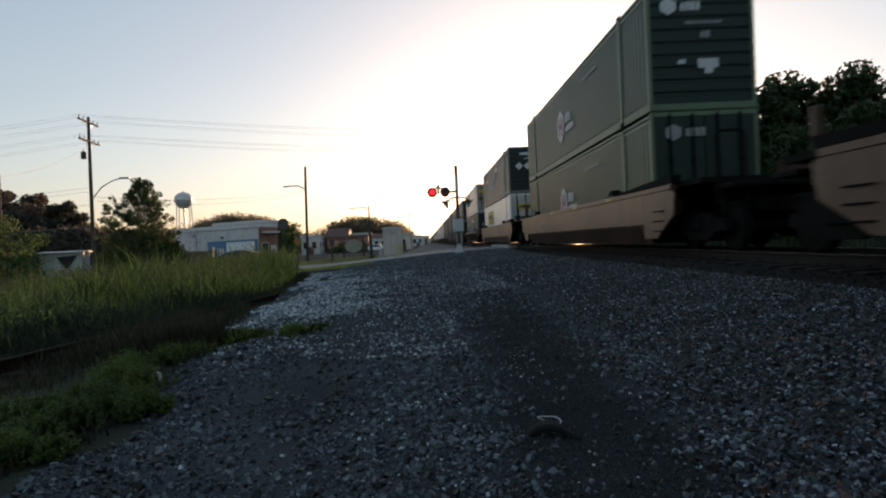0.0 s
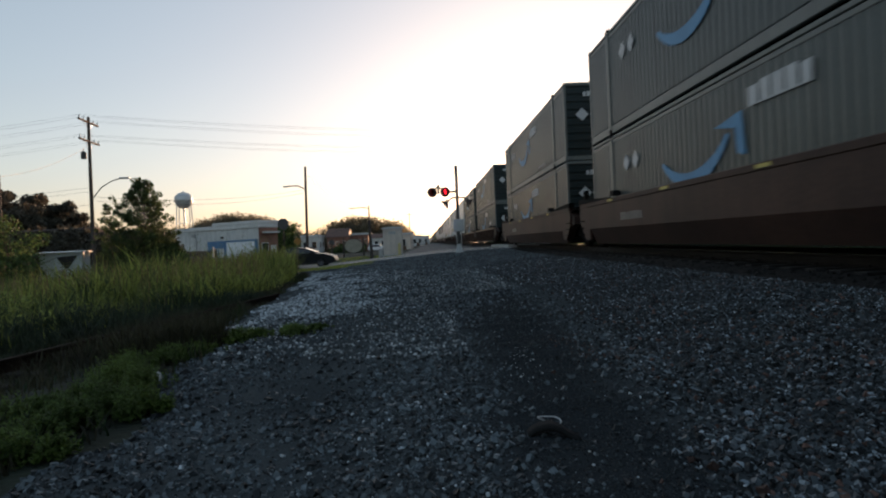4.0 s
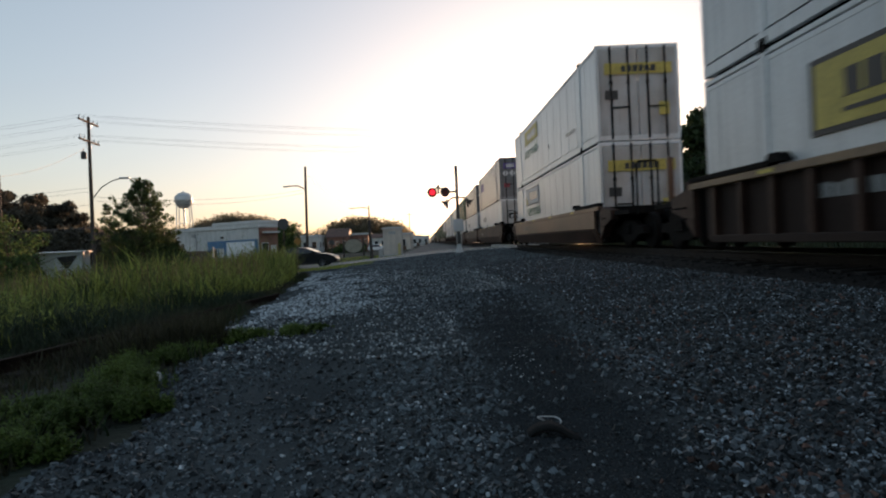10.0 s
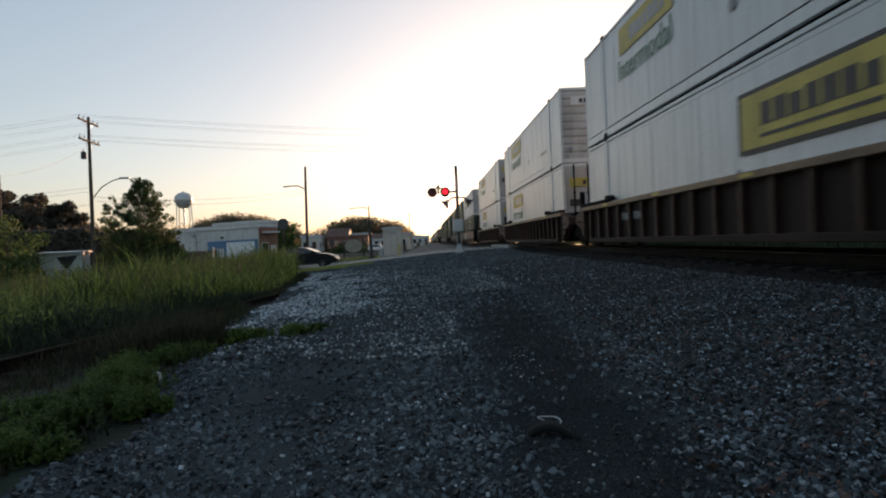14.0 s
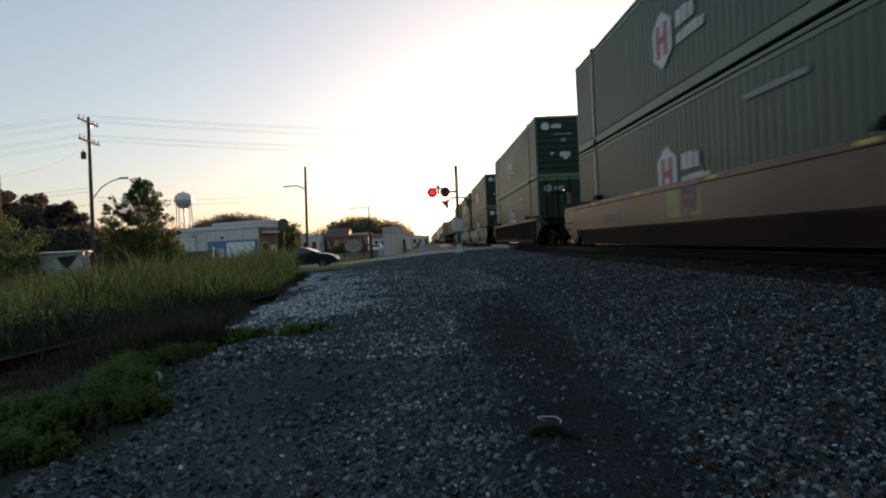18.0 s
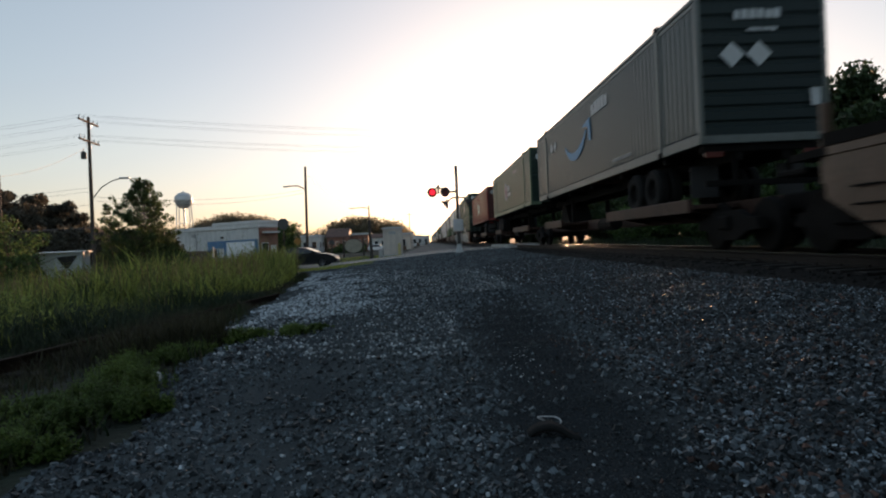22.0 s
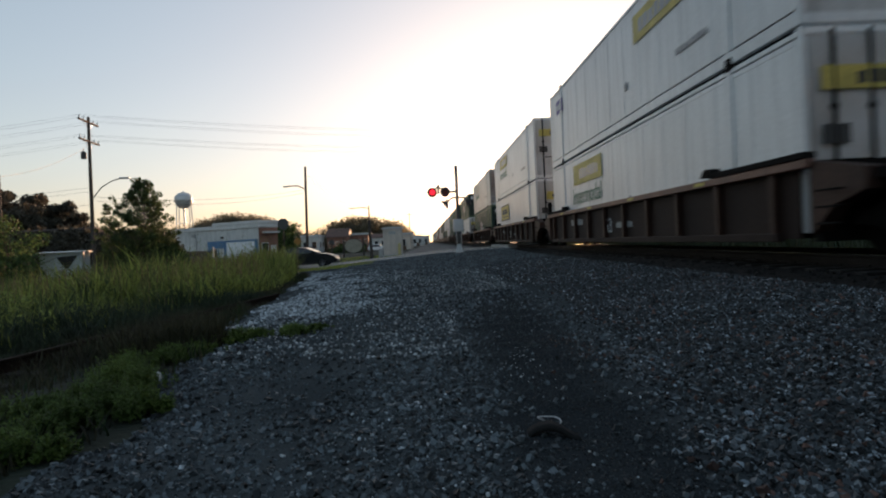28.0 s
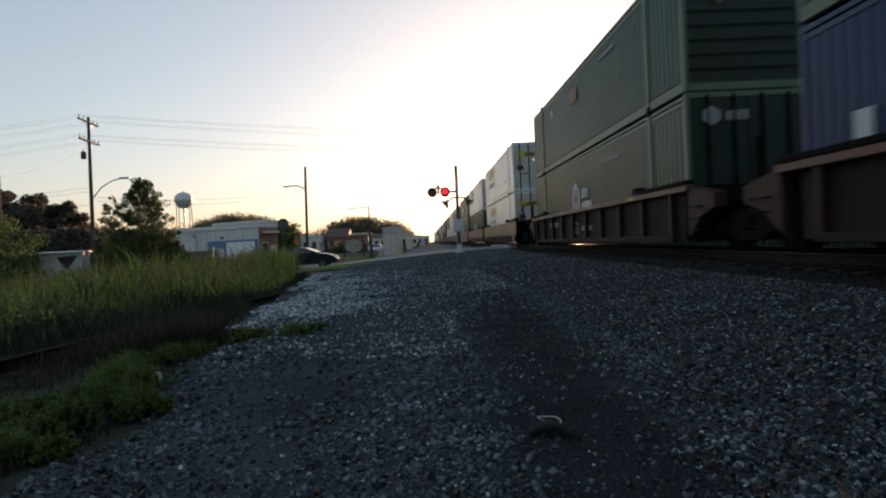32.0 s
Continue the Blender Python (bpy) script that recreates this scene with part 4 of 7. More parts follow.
def plain_well(kind, m):
    key = ("far", kind)
    if key in BUILT:
        return copy_thing(BUILT[key], m)
    paint = P_BROWN if kind == "brown" else P_TAN
    ob = thing("well_car", "far grimy container well car", "rail car", "cars of the train", m=m)
    for s in (-1, 1):
        a, b = sorted((s * 1.5, s * 1.42))
        part("side_plate", Shape().box(a, -0.3, 0.2, b, CL + 0.3, 1.42, 0.02), paint, ob)
    part("floor", Shape().box(-1.4, -0.3, 0.22, 1.4, CL + 0.3, 0.315), P_GRIME, ob)
    part("end_sill", Shape().box(-0.5, -2.0, 0.7, 0.5, -0.3, 1.05, 0.03).box(-0.5, CL + 0.3, 0.7, 0.5, CL + 1.9, 1.05, 0.03), P_GRIME, ob)
    t = part("truck", Shape().box(-1.1, CL + 1.0, 0.3, 1.1, CL + 2.8, 0.7, 0.05), P_GRIME, ob, "grimy two-axle railway truck")
    for d in (-0.89, 0.89):
        part("wheelset", Shape().rod((-0.82, CL + 1.9 + d, 0.485), (0.82, CL + 1.9 + d, 0.485), 0.485, n=16), P_GRIME, t)
    BUILT[key] = ob
    return ob


def container(kind, end, m):
    """A 53-foot container, its base in the middle of its near end. end: 'slat' front wall or 'door'."""
    key = (kind, end)
    if key in BUILT:
        return copy_thing(BUILT[key], m)
    paint, folded, label = KIND[kind]
    ob = thing("shipping_container", label, "container", "containers on the train", m=m)
    trim = {"green": P_GREENT, "plaingreen": P_GREENT, "dullgreen": P_GREENT, "palegreen": P_GREENT, "dark": P_DARKT, "darkf": P_DARKT, "red": P_REDT}.get(kind, paint)
    zb, zt = 0.25, CH - 0.24
    pitch = 0.235
    for sgn, nm in ((-1, "near"), (1, "far")):
        x = sgn * (HALF - 0.012)
        if folded:
            part("side_wall", corrugated(0.12, CL - 0.12, zb, zt, x, 0.032, pitch, sgn), paint, ob)
        else:
            part("side_wall", plate_side(0.12, CL - 0.12, zb, zt, x, sgn), paint, ob)
        a, b = sorted((sgn * HALF, sgn * (HALF - 0.09)))
        part("bottom_rail", Shape().box(a, 0.12, 0.0, b, CL - 0.12, zb - 0.03, 0.012), trim, ob)
        part("top_rail", Shape().box(a, 0.12, CH - 0.13, b, CL - 0.12, CH - 0.045, 0.012), trim, ob)
        e, g = sorted((sgn * (HALF - 0.008), sgn * (HALF - 0.08)))
        if sgn < 0:
            part("top_plate", Shape().box(e, 0.12, zt, g, CL - 0.12, CH - 0.15, 0.008), trim, ob)
        for y in (POST, CL - POST):
            c, d = sorted((sgn * (HALF + 0.022), sgn * (HALF - 0.06)))
            part("lifting_post", Shape().box(c, y - 0.09, 0.0, d, y + 0.1, CH + 0.004, 0.012), trim, ob)
            e, g = sorted((sgn * (HALF + 0.028), sgn * (HALF - 0.16)))
            if sgn < 0:
                part("corner_casting", Shape().box(e, y - 0.1, -0.02, g, y + 0.1, 0.12, 0.015), P_GRIME, ob)
            part("corner_casting", Shape().box(e, y - 0.1, CH - 0.1, g, y + 0.1, CH + 0.018, 0.015), P_GRIME, ob)
        for y in (0.0, CL - 0.12):
            part("corner_post", Shape().box(a, y, 0.0, b, y + 0.12, CH, 0.012), trim, ob)
    part("roof", Shape().box(-HALF + 0.09, 0.1, CH - 0.085, HALF - 0.09, CL - 0.1, CH - 0.055), paint, ob)
    part("floor", Shape().box(-HALF + 0.09, 0.1, 0.06, HALF - 0.09, CL - 0.1, 0.14), P_GRIME, ob)
    part("header", Shape().box(-HALF + 0.09, 0.0, CH - 0.12, HALF - 0.09, 0.09, CH, 0.01), trim, ob)
    part("sill", Shape().box(-HALF + 0.09, 0.0, 0.0, HALF - 0.09, 0.09, 0.16, 0.01), trim, ob)
    part("rear_wall", Shape().box(-HALF + 0.09, CL - 0.06, 0.0, HALF - 0.09, CL - 0.02, CH - 0.085), paint, ob)
    # most end walls take darker paints than the sides: shade put into colour
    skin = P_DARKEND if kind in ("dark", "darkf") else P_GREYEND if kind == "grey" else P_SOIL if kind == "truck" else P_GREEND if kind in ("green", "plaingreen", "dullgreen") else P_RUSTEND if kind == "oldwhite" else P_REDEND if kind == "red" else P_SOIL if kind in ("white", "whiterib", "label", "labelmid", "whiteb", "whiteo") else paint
    if end == "slat":
        sh = Shape()
        pts, n, z0, z1 = [], 9, 0.16, CH - 0.12
        h = (z1 - z0) / n
        for k in range(n):
            z = z0 + k * h
            pts += [(0.012, z), (0.012, z + 0.58 * h), (0.055, z + 0.68 * h), (0.055, z + 0.9 * h)]
        pts.append((0.012, z1))
        v, f = [], []
        for k, (y, z) in enumerate(pts):
            v += [(-HALF + 0.09, y, z), (HALF - 0.09, y, z)]
            if k:
                f.append((2 * k - 2, 2 * k - 1, 2 * k + 1, 2 * k))
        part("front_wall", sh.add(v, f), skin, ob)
    else:
        for s in (-1, 1):
            a, b = sorted((s * 0.015, s * (HALF - 0.1)))
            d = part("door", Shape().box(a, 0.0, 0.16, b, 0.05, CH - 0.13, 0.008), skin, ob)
            for x in (s * 0.3, s * 0.85):
                part("locking_rod", Shape().rod((x, -0.03, 0.05), (x, -0.03, CH - 0.06), 0.032, n=6), P_GRIME, d)
                part("rod_keeper", Shape().box(x - 0.05, -0.045, 1.75, x + 0.05, 0.0, 1.83), P_GRIME, d)
            part("door_handle", Shape().box(min(s * 0.3, s * 0.8), -0.06, 1.0, max(s * 0.3, s * 0.8), -0.035, 1.04), P_GRIME, d)
    marks(ob, kind, end)
    BUILT[key] = ob
    return ob


# -- well cars --
def truck_at(parent, y, name="truck"):
    """A two-axle railway truck under one end."""
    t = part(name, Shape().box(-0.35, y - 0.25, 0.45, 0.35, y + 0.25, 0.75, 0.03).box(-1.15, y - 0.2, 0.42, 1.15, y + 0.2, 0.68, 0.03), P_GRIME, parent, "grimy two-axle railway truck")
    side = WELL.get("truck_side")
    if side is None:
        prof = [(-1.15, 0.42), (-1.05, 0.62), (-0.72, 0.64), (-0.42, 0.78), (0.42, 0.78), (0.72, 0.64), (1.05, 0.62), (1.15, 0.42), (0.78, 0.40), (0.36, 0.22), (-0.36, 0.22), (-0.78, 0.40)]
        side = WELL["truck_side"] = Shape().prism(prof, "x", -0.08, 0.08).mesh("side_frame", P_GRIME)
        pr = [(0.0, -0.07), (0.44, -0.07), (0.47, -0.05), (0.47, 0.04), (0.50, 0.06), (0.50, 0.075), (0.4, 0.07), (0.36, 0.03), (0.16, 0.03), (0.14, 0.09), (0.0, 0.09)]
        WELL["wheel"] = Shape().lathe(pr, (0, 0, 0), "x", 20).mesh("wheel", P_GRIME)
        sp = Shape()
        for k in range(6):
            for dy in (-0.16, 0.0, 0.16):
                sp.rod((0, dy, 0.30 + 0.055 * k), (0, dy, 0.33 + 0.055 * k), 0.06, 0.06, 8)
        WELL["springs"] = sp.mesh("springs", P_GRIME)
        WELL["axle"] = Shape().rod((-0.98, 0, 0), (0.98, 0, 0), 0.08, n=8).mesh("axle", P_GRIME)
    for s in (-1, 1):
        f = part("side_frame", side, None, t)
        f.location = (s * 1.0, y, 0)
        g = part("springs", WELL["springs"], None, t)
        g.location = (s * 1.02, y, 0)
        for d in (-0.89, 0.89):
            w = part("wheel", WELL["wheel"], None, t)
            w.location = (s * 0.7525, y + d, 0.485)
            if s > 0:
                w.rotation_euler = (0, 0, math.pi)
    for d in (-0.89, 0.89):
        ax = part("axle", WELL["axle"], None, t)
        ax.location = (0, y + d, 0.485)
    return t


WELL = {}
KNEE, BOTTOM = 0.58, 0.15


TAGS = {
    # stretches of sprayed paint along the side: from, to, ground, letter colours, letter height
    2: ((9.0, 12.6, "", "tf", 0.45),),
    3: ((0.9, 4.8, "f", "kwk", 0.95), (4.9, 8.2, "c", "fkt", 0.95), (8.3, 15.8, "t", "wgw", 0.92)),
    4: ((5.0, 9.0, "", "f", 0.5),),
    5: ((1.8, 10.0, "c", "wbp", 0.85), (10.2, 15.0, "p", "wf", 0.7)),
    6: ((9.9, 13.8, "", "w", 0.7),),
    7: ((11.4, 14.9, "", "w", 0.6), (6.7, 8.5, "t", "f", 0.5)),
    8: ((2.4, 6.0, "", "wf", 0.8), (6.2, 10.2, "y", "w", 0.8)),
    9: ((7.1, 8.7, "y", "p", 0.5),),
    10: ((1.6, 12.2, "b", "w", 0.95), (12.4, 13.8, "p", "p", 0.8)),
    12: ((2.2, 7.2, "", "w", 0.9), (7.5, 14.0, "b", "wc", 0.85)),
}
SPRAYS = {"w": P_SPRAY1, "c": P_SPRAY2, "p": P_SPRAY3, "t": P_SPRAYT, "y": P_SPRAYY, "b": P_SPRAYB, "f": P_SPRAYF, "g": P_SPRAYG, "k": P_GRIME}


def cut(pts, z, above):
    """The part of an outline above or below a height."""
    out = []
    for k, (a, b) in enumerate(pts):
        c, d = pts[k - 1]
        if (b >= z) != (d >= z):
            out.append((c + (a - c) * (z - d) / (b - d), z))
        if (b >= z) == above:
            out.append((a, b))
    return out


def on_side(pts, lift):
    """A thin painted patch that follows a well car's upright side plate and the sloping skirt under it."""
    sh = Shape()
    top, low = cut(pts, KNEE + 0.041, True), cut(pts, KNEE, False)
    if len(top) > 2:
        sh.prism(top, "x", -1.504 - lift, -1.50)
    if len(low) > 2:
        n = len(low)
        x = lambda z: -1.331 - 0.166 * (z - BOTTOM) / (KNEE - 0.005 - BOTTOM)
        sh.add([(x(z) - 0.003 - lift, y, z) for y, z in low] + [(x(z), y, z) for y, z in low],
               [tuple(range(n))] + [(k, (k + 1) % n, n + (k + 1) % n, n + k) for k in range(n)])
    return sh


# slanted bars of sprayed blocks in a unit box: from, to
BARS = (
    ((0.14, 0.0, 0.3, 1.0), (0.5, 0.06, 0.56, 0.94), (0.84, 0.0, 0.9, 0.8), (0.16, 0.12, 0.86, 0.08)),
    ((0.2, 0.1, 0.1, 1.0), (0.52, 0.0, 0.46, 0.82), (0.86, 0.0, 0.74, 1.0), (0.14, 0.9, 0.72, 0.94)),
    ((0.16, 0.0, 0.3, 0.9), (0.36, 0.2, 0.5, 1.0), (0.66, 0.0, 0.8, 0.86), (0.9, 0.1, 0.98, 1.0)),
    ((0.1, 0.0, 0.2, 1.0), (0.44, 0.0, 0.5, 0.7), (0.8, 0.1, 0.84, 1.0), (0.14, 0.4, 0.84, 0.34), (0.2, 0.92, 0.84, 0.9)),
)


def sprayed_bar(stroke, y, z, w, h, thick, lift):
    """One swollen slanted bar of a sprayed block."""
    a, b, c, d = stroke
    p, q = Vector((y + w * (0.5 - a), z + h * (b - 0.5))), Vector((y + w * (0.5 - c), z + h * (d - 0.5)))
    u = (q - p).normalized()
    n = Vector((-u.y, u.x)) * thick
    p, q = p - u * thick * 0.3, q + u * thick * 0.3
    return on_side([tuple(p + n * 0.8), tuple(p - n * 0.8), tuple(q - n), tuple(q + n)], lift)


def graffiti(ob, seed, top, swell):
    """Sprayed grounds and swollen bars on the near side."""
    rng = random.Random(seed)
    for y0, y1, ground, colours, tall in TAGS[seed]:
        tall *= swell
        mid = top - 0.1 - tall / 2
        if ground:
            n = max(4, int((y1 - y0) * 2))
            lo = [(y0 + (y1 - y0) * k / n, mid - tall * rng.uniform(0.42, 0.52)) for k in range(n + 1)]
            hi = [(y0 + (y1 - y0) * k / n, mid + tall * rng.uniform(0.4, 0.5)) for k in range(n + 1)]
            part("painted_ground", on_side(lo + hi[::-1], 0.0), SPRAYS[ground], ob, "sprayed paint patch")
        y, k = y0 + 0.5, 0
        while y < y1 - 0.3:
            w, h = rng.uniform(1.0, 1.35) * (0.5 + 0.5 * tall), tall * rng.uniform(0.78, 0.92)
            strokes = rng.choice(BARS)
            z = mid + rng.uniform(-0.03, 0.03)
            for j, stroke in enumerate(strokes):
                part("painted_bar", sprayed_bar(stroke, y, z, w, h, 0.12 * (0.5 + 0.5 * tall), 0.004 + 0.0012 * j), SPRAYS[colours[k % len(colours)]], ob, "swollen sprayed bar")
            y += w * rng.uniform(0.95, 1.1)
            k += 1


def well_car(kind, m, first, last, spray=0):
    """One well of a container car; its space starts at the container's near end on the rail top.
    kind: 'smooth', 'ribbed' or 'brown'; first, last: it carries a coupler and its own truck at that end."""
    key = (kind, first, last, spray)
    if key in BUILT:
        return copy_thing(BUILT[key], m)
    paint = P_BROWN if kind in ("brown", "smoothb") else P_TAN
    text = {"smooth": "tan smooth-sided container well car, rusty and grimy", "ribbed": "brown well car with upright side ribs and tan top edge",
            "brown": "dark brown well car with side posts",
            "smoothl": "tan low-sided container well car, rusty and grimy",
            "smoothb": "dark brown smooth-sided container well car"}[kind]
    ob = thing("well_car", text + (", sprayed with graffiti" if spray else ""), "rail car", "cars of the train", m=m)
    y0, y1, X = -0.35, CL + 0.35, 1.50
    smooth, tall = kind.startswith("smooth"), kind in ("smooth", "smoothb")
    top, bot = 1.42 if tall else 1.26 if smooth else 1.32, BOTTOM if smooth else 0.24
    out = [(1.5 if own else 0.95) if tall else 0.35 for own in (first, last)]
    for s in (-1, 1):
        if smooth:
            pr = [(s * (X - 0.02), KNEE), (s * X, KNEE + 0.04), (s * X, top), (s * (X - 0.07), top), (s * (X - 0.07), KNEE + 0.04), (s * (X - 0.26), bot), (s * (X - 0.2), bot)]
            part("side_plate", Shape().prism(pr, "y", y0 + 0.5, y1 - 0.5), paint, ob)
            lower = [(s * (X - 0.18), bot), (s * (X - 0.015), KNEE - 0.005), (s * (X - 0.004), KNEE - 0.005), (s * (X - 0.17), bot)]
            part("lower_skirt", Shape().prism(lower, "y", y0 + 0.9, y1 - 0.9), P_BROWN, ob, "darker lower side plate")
        else:
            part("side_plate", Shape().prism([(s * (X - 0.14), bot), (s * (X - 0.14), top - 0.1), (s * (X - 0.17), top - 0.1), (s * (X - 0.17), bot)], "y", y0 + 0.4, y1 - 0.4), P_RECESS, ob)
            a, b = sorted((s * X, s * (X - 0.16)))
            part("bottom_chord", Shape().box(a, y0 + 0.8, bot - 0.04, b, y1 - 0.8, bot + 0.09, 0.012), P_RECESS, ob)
            n = 18 if kind == "ribbed" else 10
            for k in range(n if s < 0 else 0):
                y = y0 + 0.9 + (y1 - y0 - 1.8) * k / (n - 1)
                part("rib", RIB if kind == "ribbed" else RIBB, None, ob).location = (s * (X - 0.075), y, 0)
        a, b = sorted((s * (X + 0.02), s * (X - 0.15)))
        part("top_chord", Shape().box(a, -out[0], top - 0.1, b, CL + out[1], top + 0.03, 0.015), {"ribbed": P_CHORD, "brown": P_CHORDB}.get(kind, paint), ob)
        for y, d, o in ((0.0, 1, out[0]), (CL, -1, out[1])):
            u, w = sorted((y - 0.3 * d, y + 2.4 * d))
            q, r = sorted((s * (X + 0.03), s * (HALF + 0.03)))
            if tall:
                part("guide_plate", Shape().prism([(y + 2.1 * d, top + 0.031), (y - (o + 0.05) * d, top + 0.031), (y - (o + 0.1) * d, top + 0.2), (y, top + 0.16), (y + 2.1 * d, top + 0.06)], "x", q, r), P_GRIME, ob, "dark grimy guide plate")
                e, g = sorted((s * X, s * (X - 0.07)))
                if s < 0:
                    part("end_cheek", Shape().prism([(y + 0.14 * d, KNEE - 0.3), (y + 0.14 * d, top - 0.101), (y - o * d, top - 0.101), (y - (o + 0.1) * d, top - 0.2), (y - (o + 0.05) * d, 0.78), (y - o * 0.67 * d, 0.5), (y - o * 0.4 * d, KNEE - 0.3)], "x", e, g), paint, ob)
            else:
                part("guide_plate", Shape().box(q, u, top + 0.031, r, w, top + 0.13, 0.015), P_GRIME, ob, "dark grimy guide plate")
            part("guide_block", Shape().prism([(y + 2.3 * d, top + 0.08), (y + 2.75 * d, top + 0.08), (y + 2.6 * d, top + 0.22), (y + 2.4 * d, top + 0.22)], "x", q, r), P_GRIME, ob)
    for k in range(5):
        y = 0.5 + (CL - 1.0) * k / 4
        part("cross_beam", Shape().box(-X + 0.26, y - 0.15, bot, X - 0.26, y + 0.15, 0.318, 0.02), P_GRIME, ob)
    for y, d, own in ((0.0, -1, first), (CL, 1, last)):
        reach = 3.0 if own else 1.55
        a, b = sorted((y + 0.36 * d, y + reach * d))
        part("bulkhead", Shape().prism([(-X + 0.16, 0.2), (-X + 0.16, top), (X - 0.16, top), (X - 0.16, 0.2)], "y", *sorted((y + 0.22 * d, y + 0.36 * d))), P_GRIME, ob)
        part("end_sill", Shape().box(-0.42, a, 0.72, 0.42, b, 1.02, 0.03), P_GRIME, ob)
        deck = top + 0.1 if tall else 1.12
        part("end_platform", Shape().prism([(y + 0.37 * d, deck), (y + reach * 0.85 * d, deck - 0.06), (y + reach * 0.85 * d, deck - 0.16), (y + 0.37 * d, deck - 0.14)], "x", -X + 0.16, X - 0.16), P_GRIME, ob)
        if tall and own:
            part("end_step", Shape().box(-1.1, *sorted((y + 2.56 * d, y + 3.3 * d))[:1], 1.2, 1.1, sorted((y + 2.56 * d, y + 3.3 * d))[1], 1.3, 0.02).box(-0.9, *sorted((y + 2.4 * d, y + 2.55 * d))[:1], 0.7, 0.9, sorted((y + 2.4 * d, y + 2.55 * d))[1], 1.36, 0.02), P_GRIME, ob)
        for s in (-1, 1):
            for k in range(3):
                q, w, zz = s * (X - 0.02), s * (X + 0.05), 0.45 + 0.22 * k
                if s < 0:
                    part("grab_iron", Shape().tube([(q, y + 0.55 * d, zz), (w, y + 0.55 * d, zz), (w, y + 1.0 * d, zz), (q, y + 1.0 * d, zz)], 0.016, 5), P_GRIME, ob)
            p, q = sorted((s * (X - 0.075 if tall else X - 0.05), s * (X - 0.3)))
            part("end_web", Shape().prism([(y + 0.3 * d, 0.3), (y + 0.3 * d, top), (y + 1.35 * d, 1.12), (y + 1.35 * d, 0.85), (y + 0.8 * d, 0.7)], "x", p, q), P_BROWN, ob)
        if own:
            truck_at(ob, y + 1.75 * d)
            part("coupler", Shape().box(-0.12, *sorted((y + 2.9 * d, y + 3.6 * d))[:1], 0.72, 0.12, sorted((y + 2.9 * d, y + 3.6 * d))[1], 0.98, 0.03).box(-0.2, *sorted((y + 3.55 * d, y + 3.95 * d))[:1], 0.68, 0.2, sorted((y + 3.55 * d, y + 3.95 * d))[1], 1.0, 0.05), P_GRIME, ob, "steel knuckle coupler")
            part("air_hose", Shape().tube([(0.3, y + 3.1 * d, 0.75), (0.32, y + 3.5 * d, 0.45), (0.3, y + 3.9 * d, 0.42)], 0.03), M_BLACK, ob)
            if d > 0:
                part("end_post", Shape().box(-1.26, y + 1.9, 1.0, -1.13, y + 2.0, 2.1, 0.015), paint, ob, "tan end post")
            else:
                part("handrail", Shape().tube([(-1.25, y - 3.0, 0.9), (-1.25, y - 3.0, 2.2), (-1.2, y - 3.0, 2.28), (-0.75, y - 3.0, 2.28), (-0.7, y - 3.0, 2.2), (-0.7, y - 3.0, 0.9)], 0.028), P_GRIME, ob, "dark bent handrail")
            if d < 0:
                part("brake_box", Shape().box(0.35, y - 2.5, 1.05, 0.85, y - 2.2, 1.75, 0.03).lathe([(0.0, -0.02), (0.22, -0.02), (0.25, 0.0), (0.22, 0.02), (0.0, 0.02)], (0.6, y - 2.56, 1.5), "y", 14), P_BROWN, ob, "hand brake housing and wheel")
        elif d > 0:
            truck_at(ob, y + 1.9 * d)
            part("end_post", Shape().box(-1.28, y + 1.2, 1.04, -1.12, y + 1.36, 1.95, 0.02), P_GRIME, ob)
            part("end_post", Shape().box(1.12, y + 1.2, 1.04, 1.28, y + 1.36, 1.95, 0.02), P_GRIME, ob)
    part("reporting_mark", bars(lambda p: flat_outline(p, -X - 0.002 if smooth else -X + 0.139), 12.6, 0.9, 1.6, 0.2, 7), P_SPRAYF if smooth else P_FAINT, ob, "worn stencilled marks")
    for ry in (2.6, 6.4, 10.2, 14.0):
        part("reflector", Shape().box(-X - 0.03, ry, top - 0.06, -X - 0.018, ry + 0.4, top), P_LOGOY, ob, "yellow reflector strip")
    if kind == "brown":
        key2 = ("53", 0.62, "mark")
        if key2 not in SIDE_TEXT:
            SIDE_TEXT[key2] = lettering("53", 0.6, P_LOGOW)
        q = part("lettering", SIDE_TEXT[key2], None, ob, "worn white number")
        part("reporting_mark", bars(lambda p: flat_outline(p, -X + 0.139), 7.6, 0.68, 1.3, 0.16, 9), P_FAINT, ob, "worn stencilled marks")
        q.matrix_basis = Matrix(((0, 0, -1, -X + 0.133), (-1, 0, 0, 8.95), (0, 1, 0, 0.48), (0, 0, 0, 1)))
    if spray:
        graffiti(ob, spray, top, 1.22 if tall else 1.0)
    BUILT[key] = ob
    return ob


RIB = Shape().prism([(-0.06, -0.055), (-0.06, 0.055), (0.06, 0.028), (0.06, -0.028)], "z", 0.24, 1.23).mesh("rib", P_BROWN)
RIBB = Shape().prism([(-0.06, -0.06), (-0.06, 0.06), (0.07, 0.035), (0.07, -0.035)], "z", 0.24, 1.23).mesh("rib", P_BROWN)


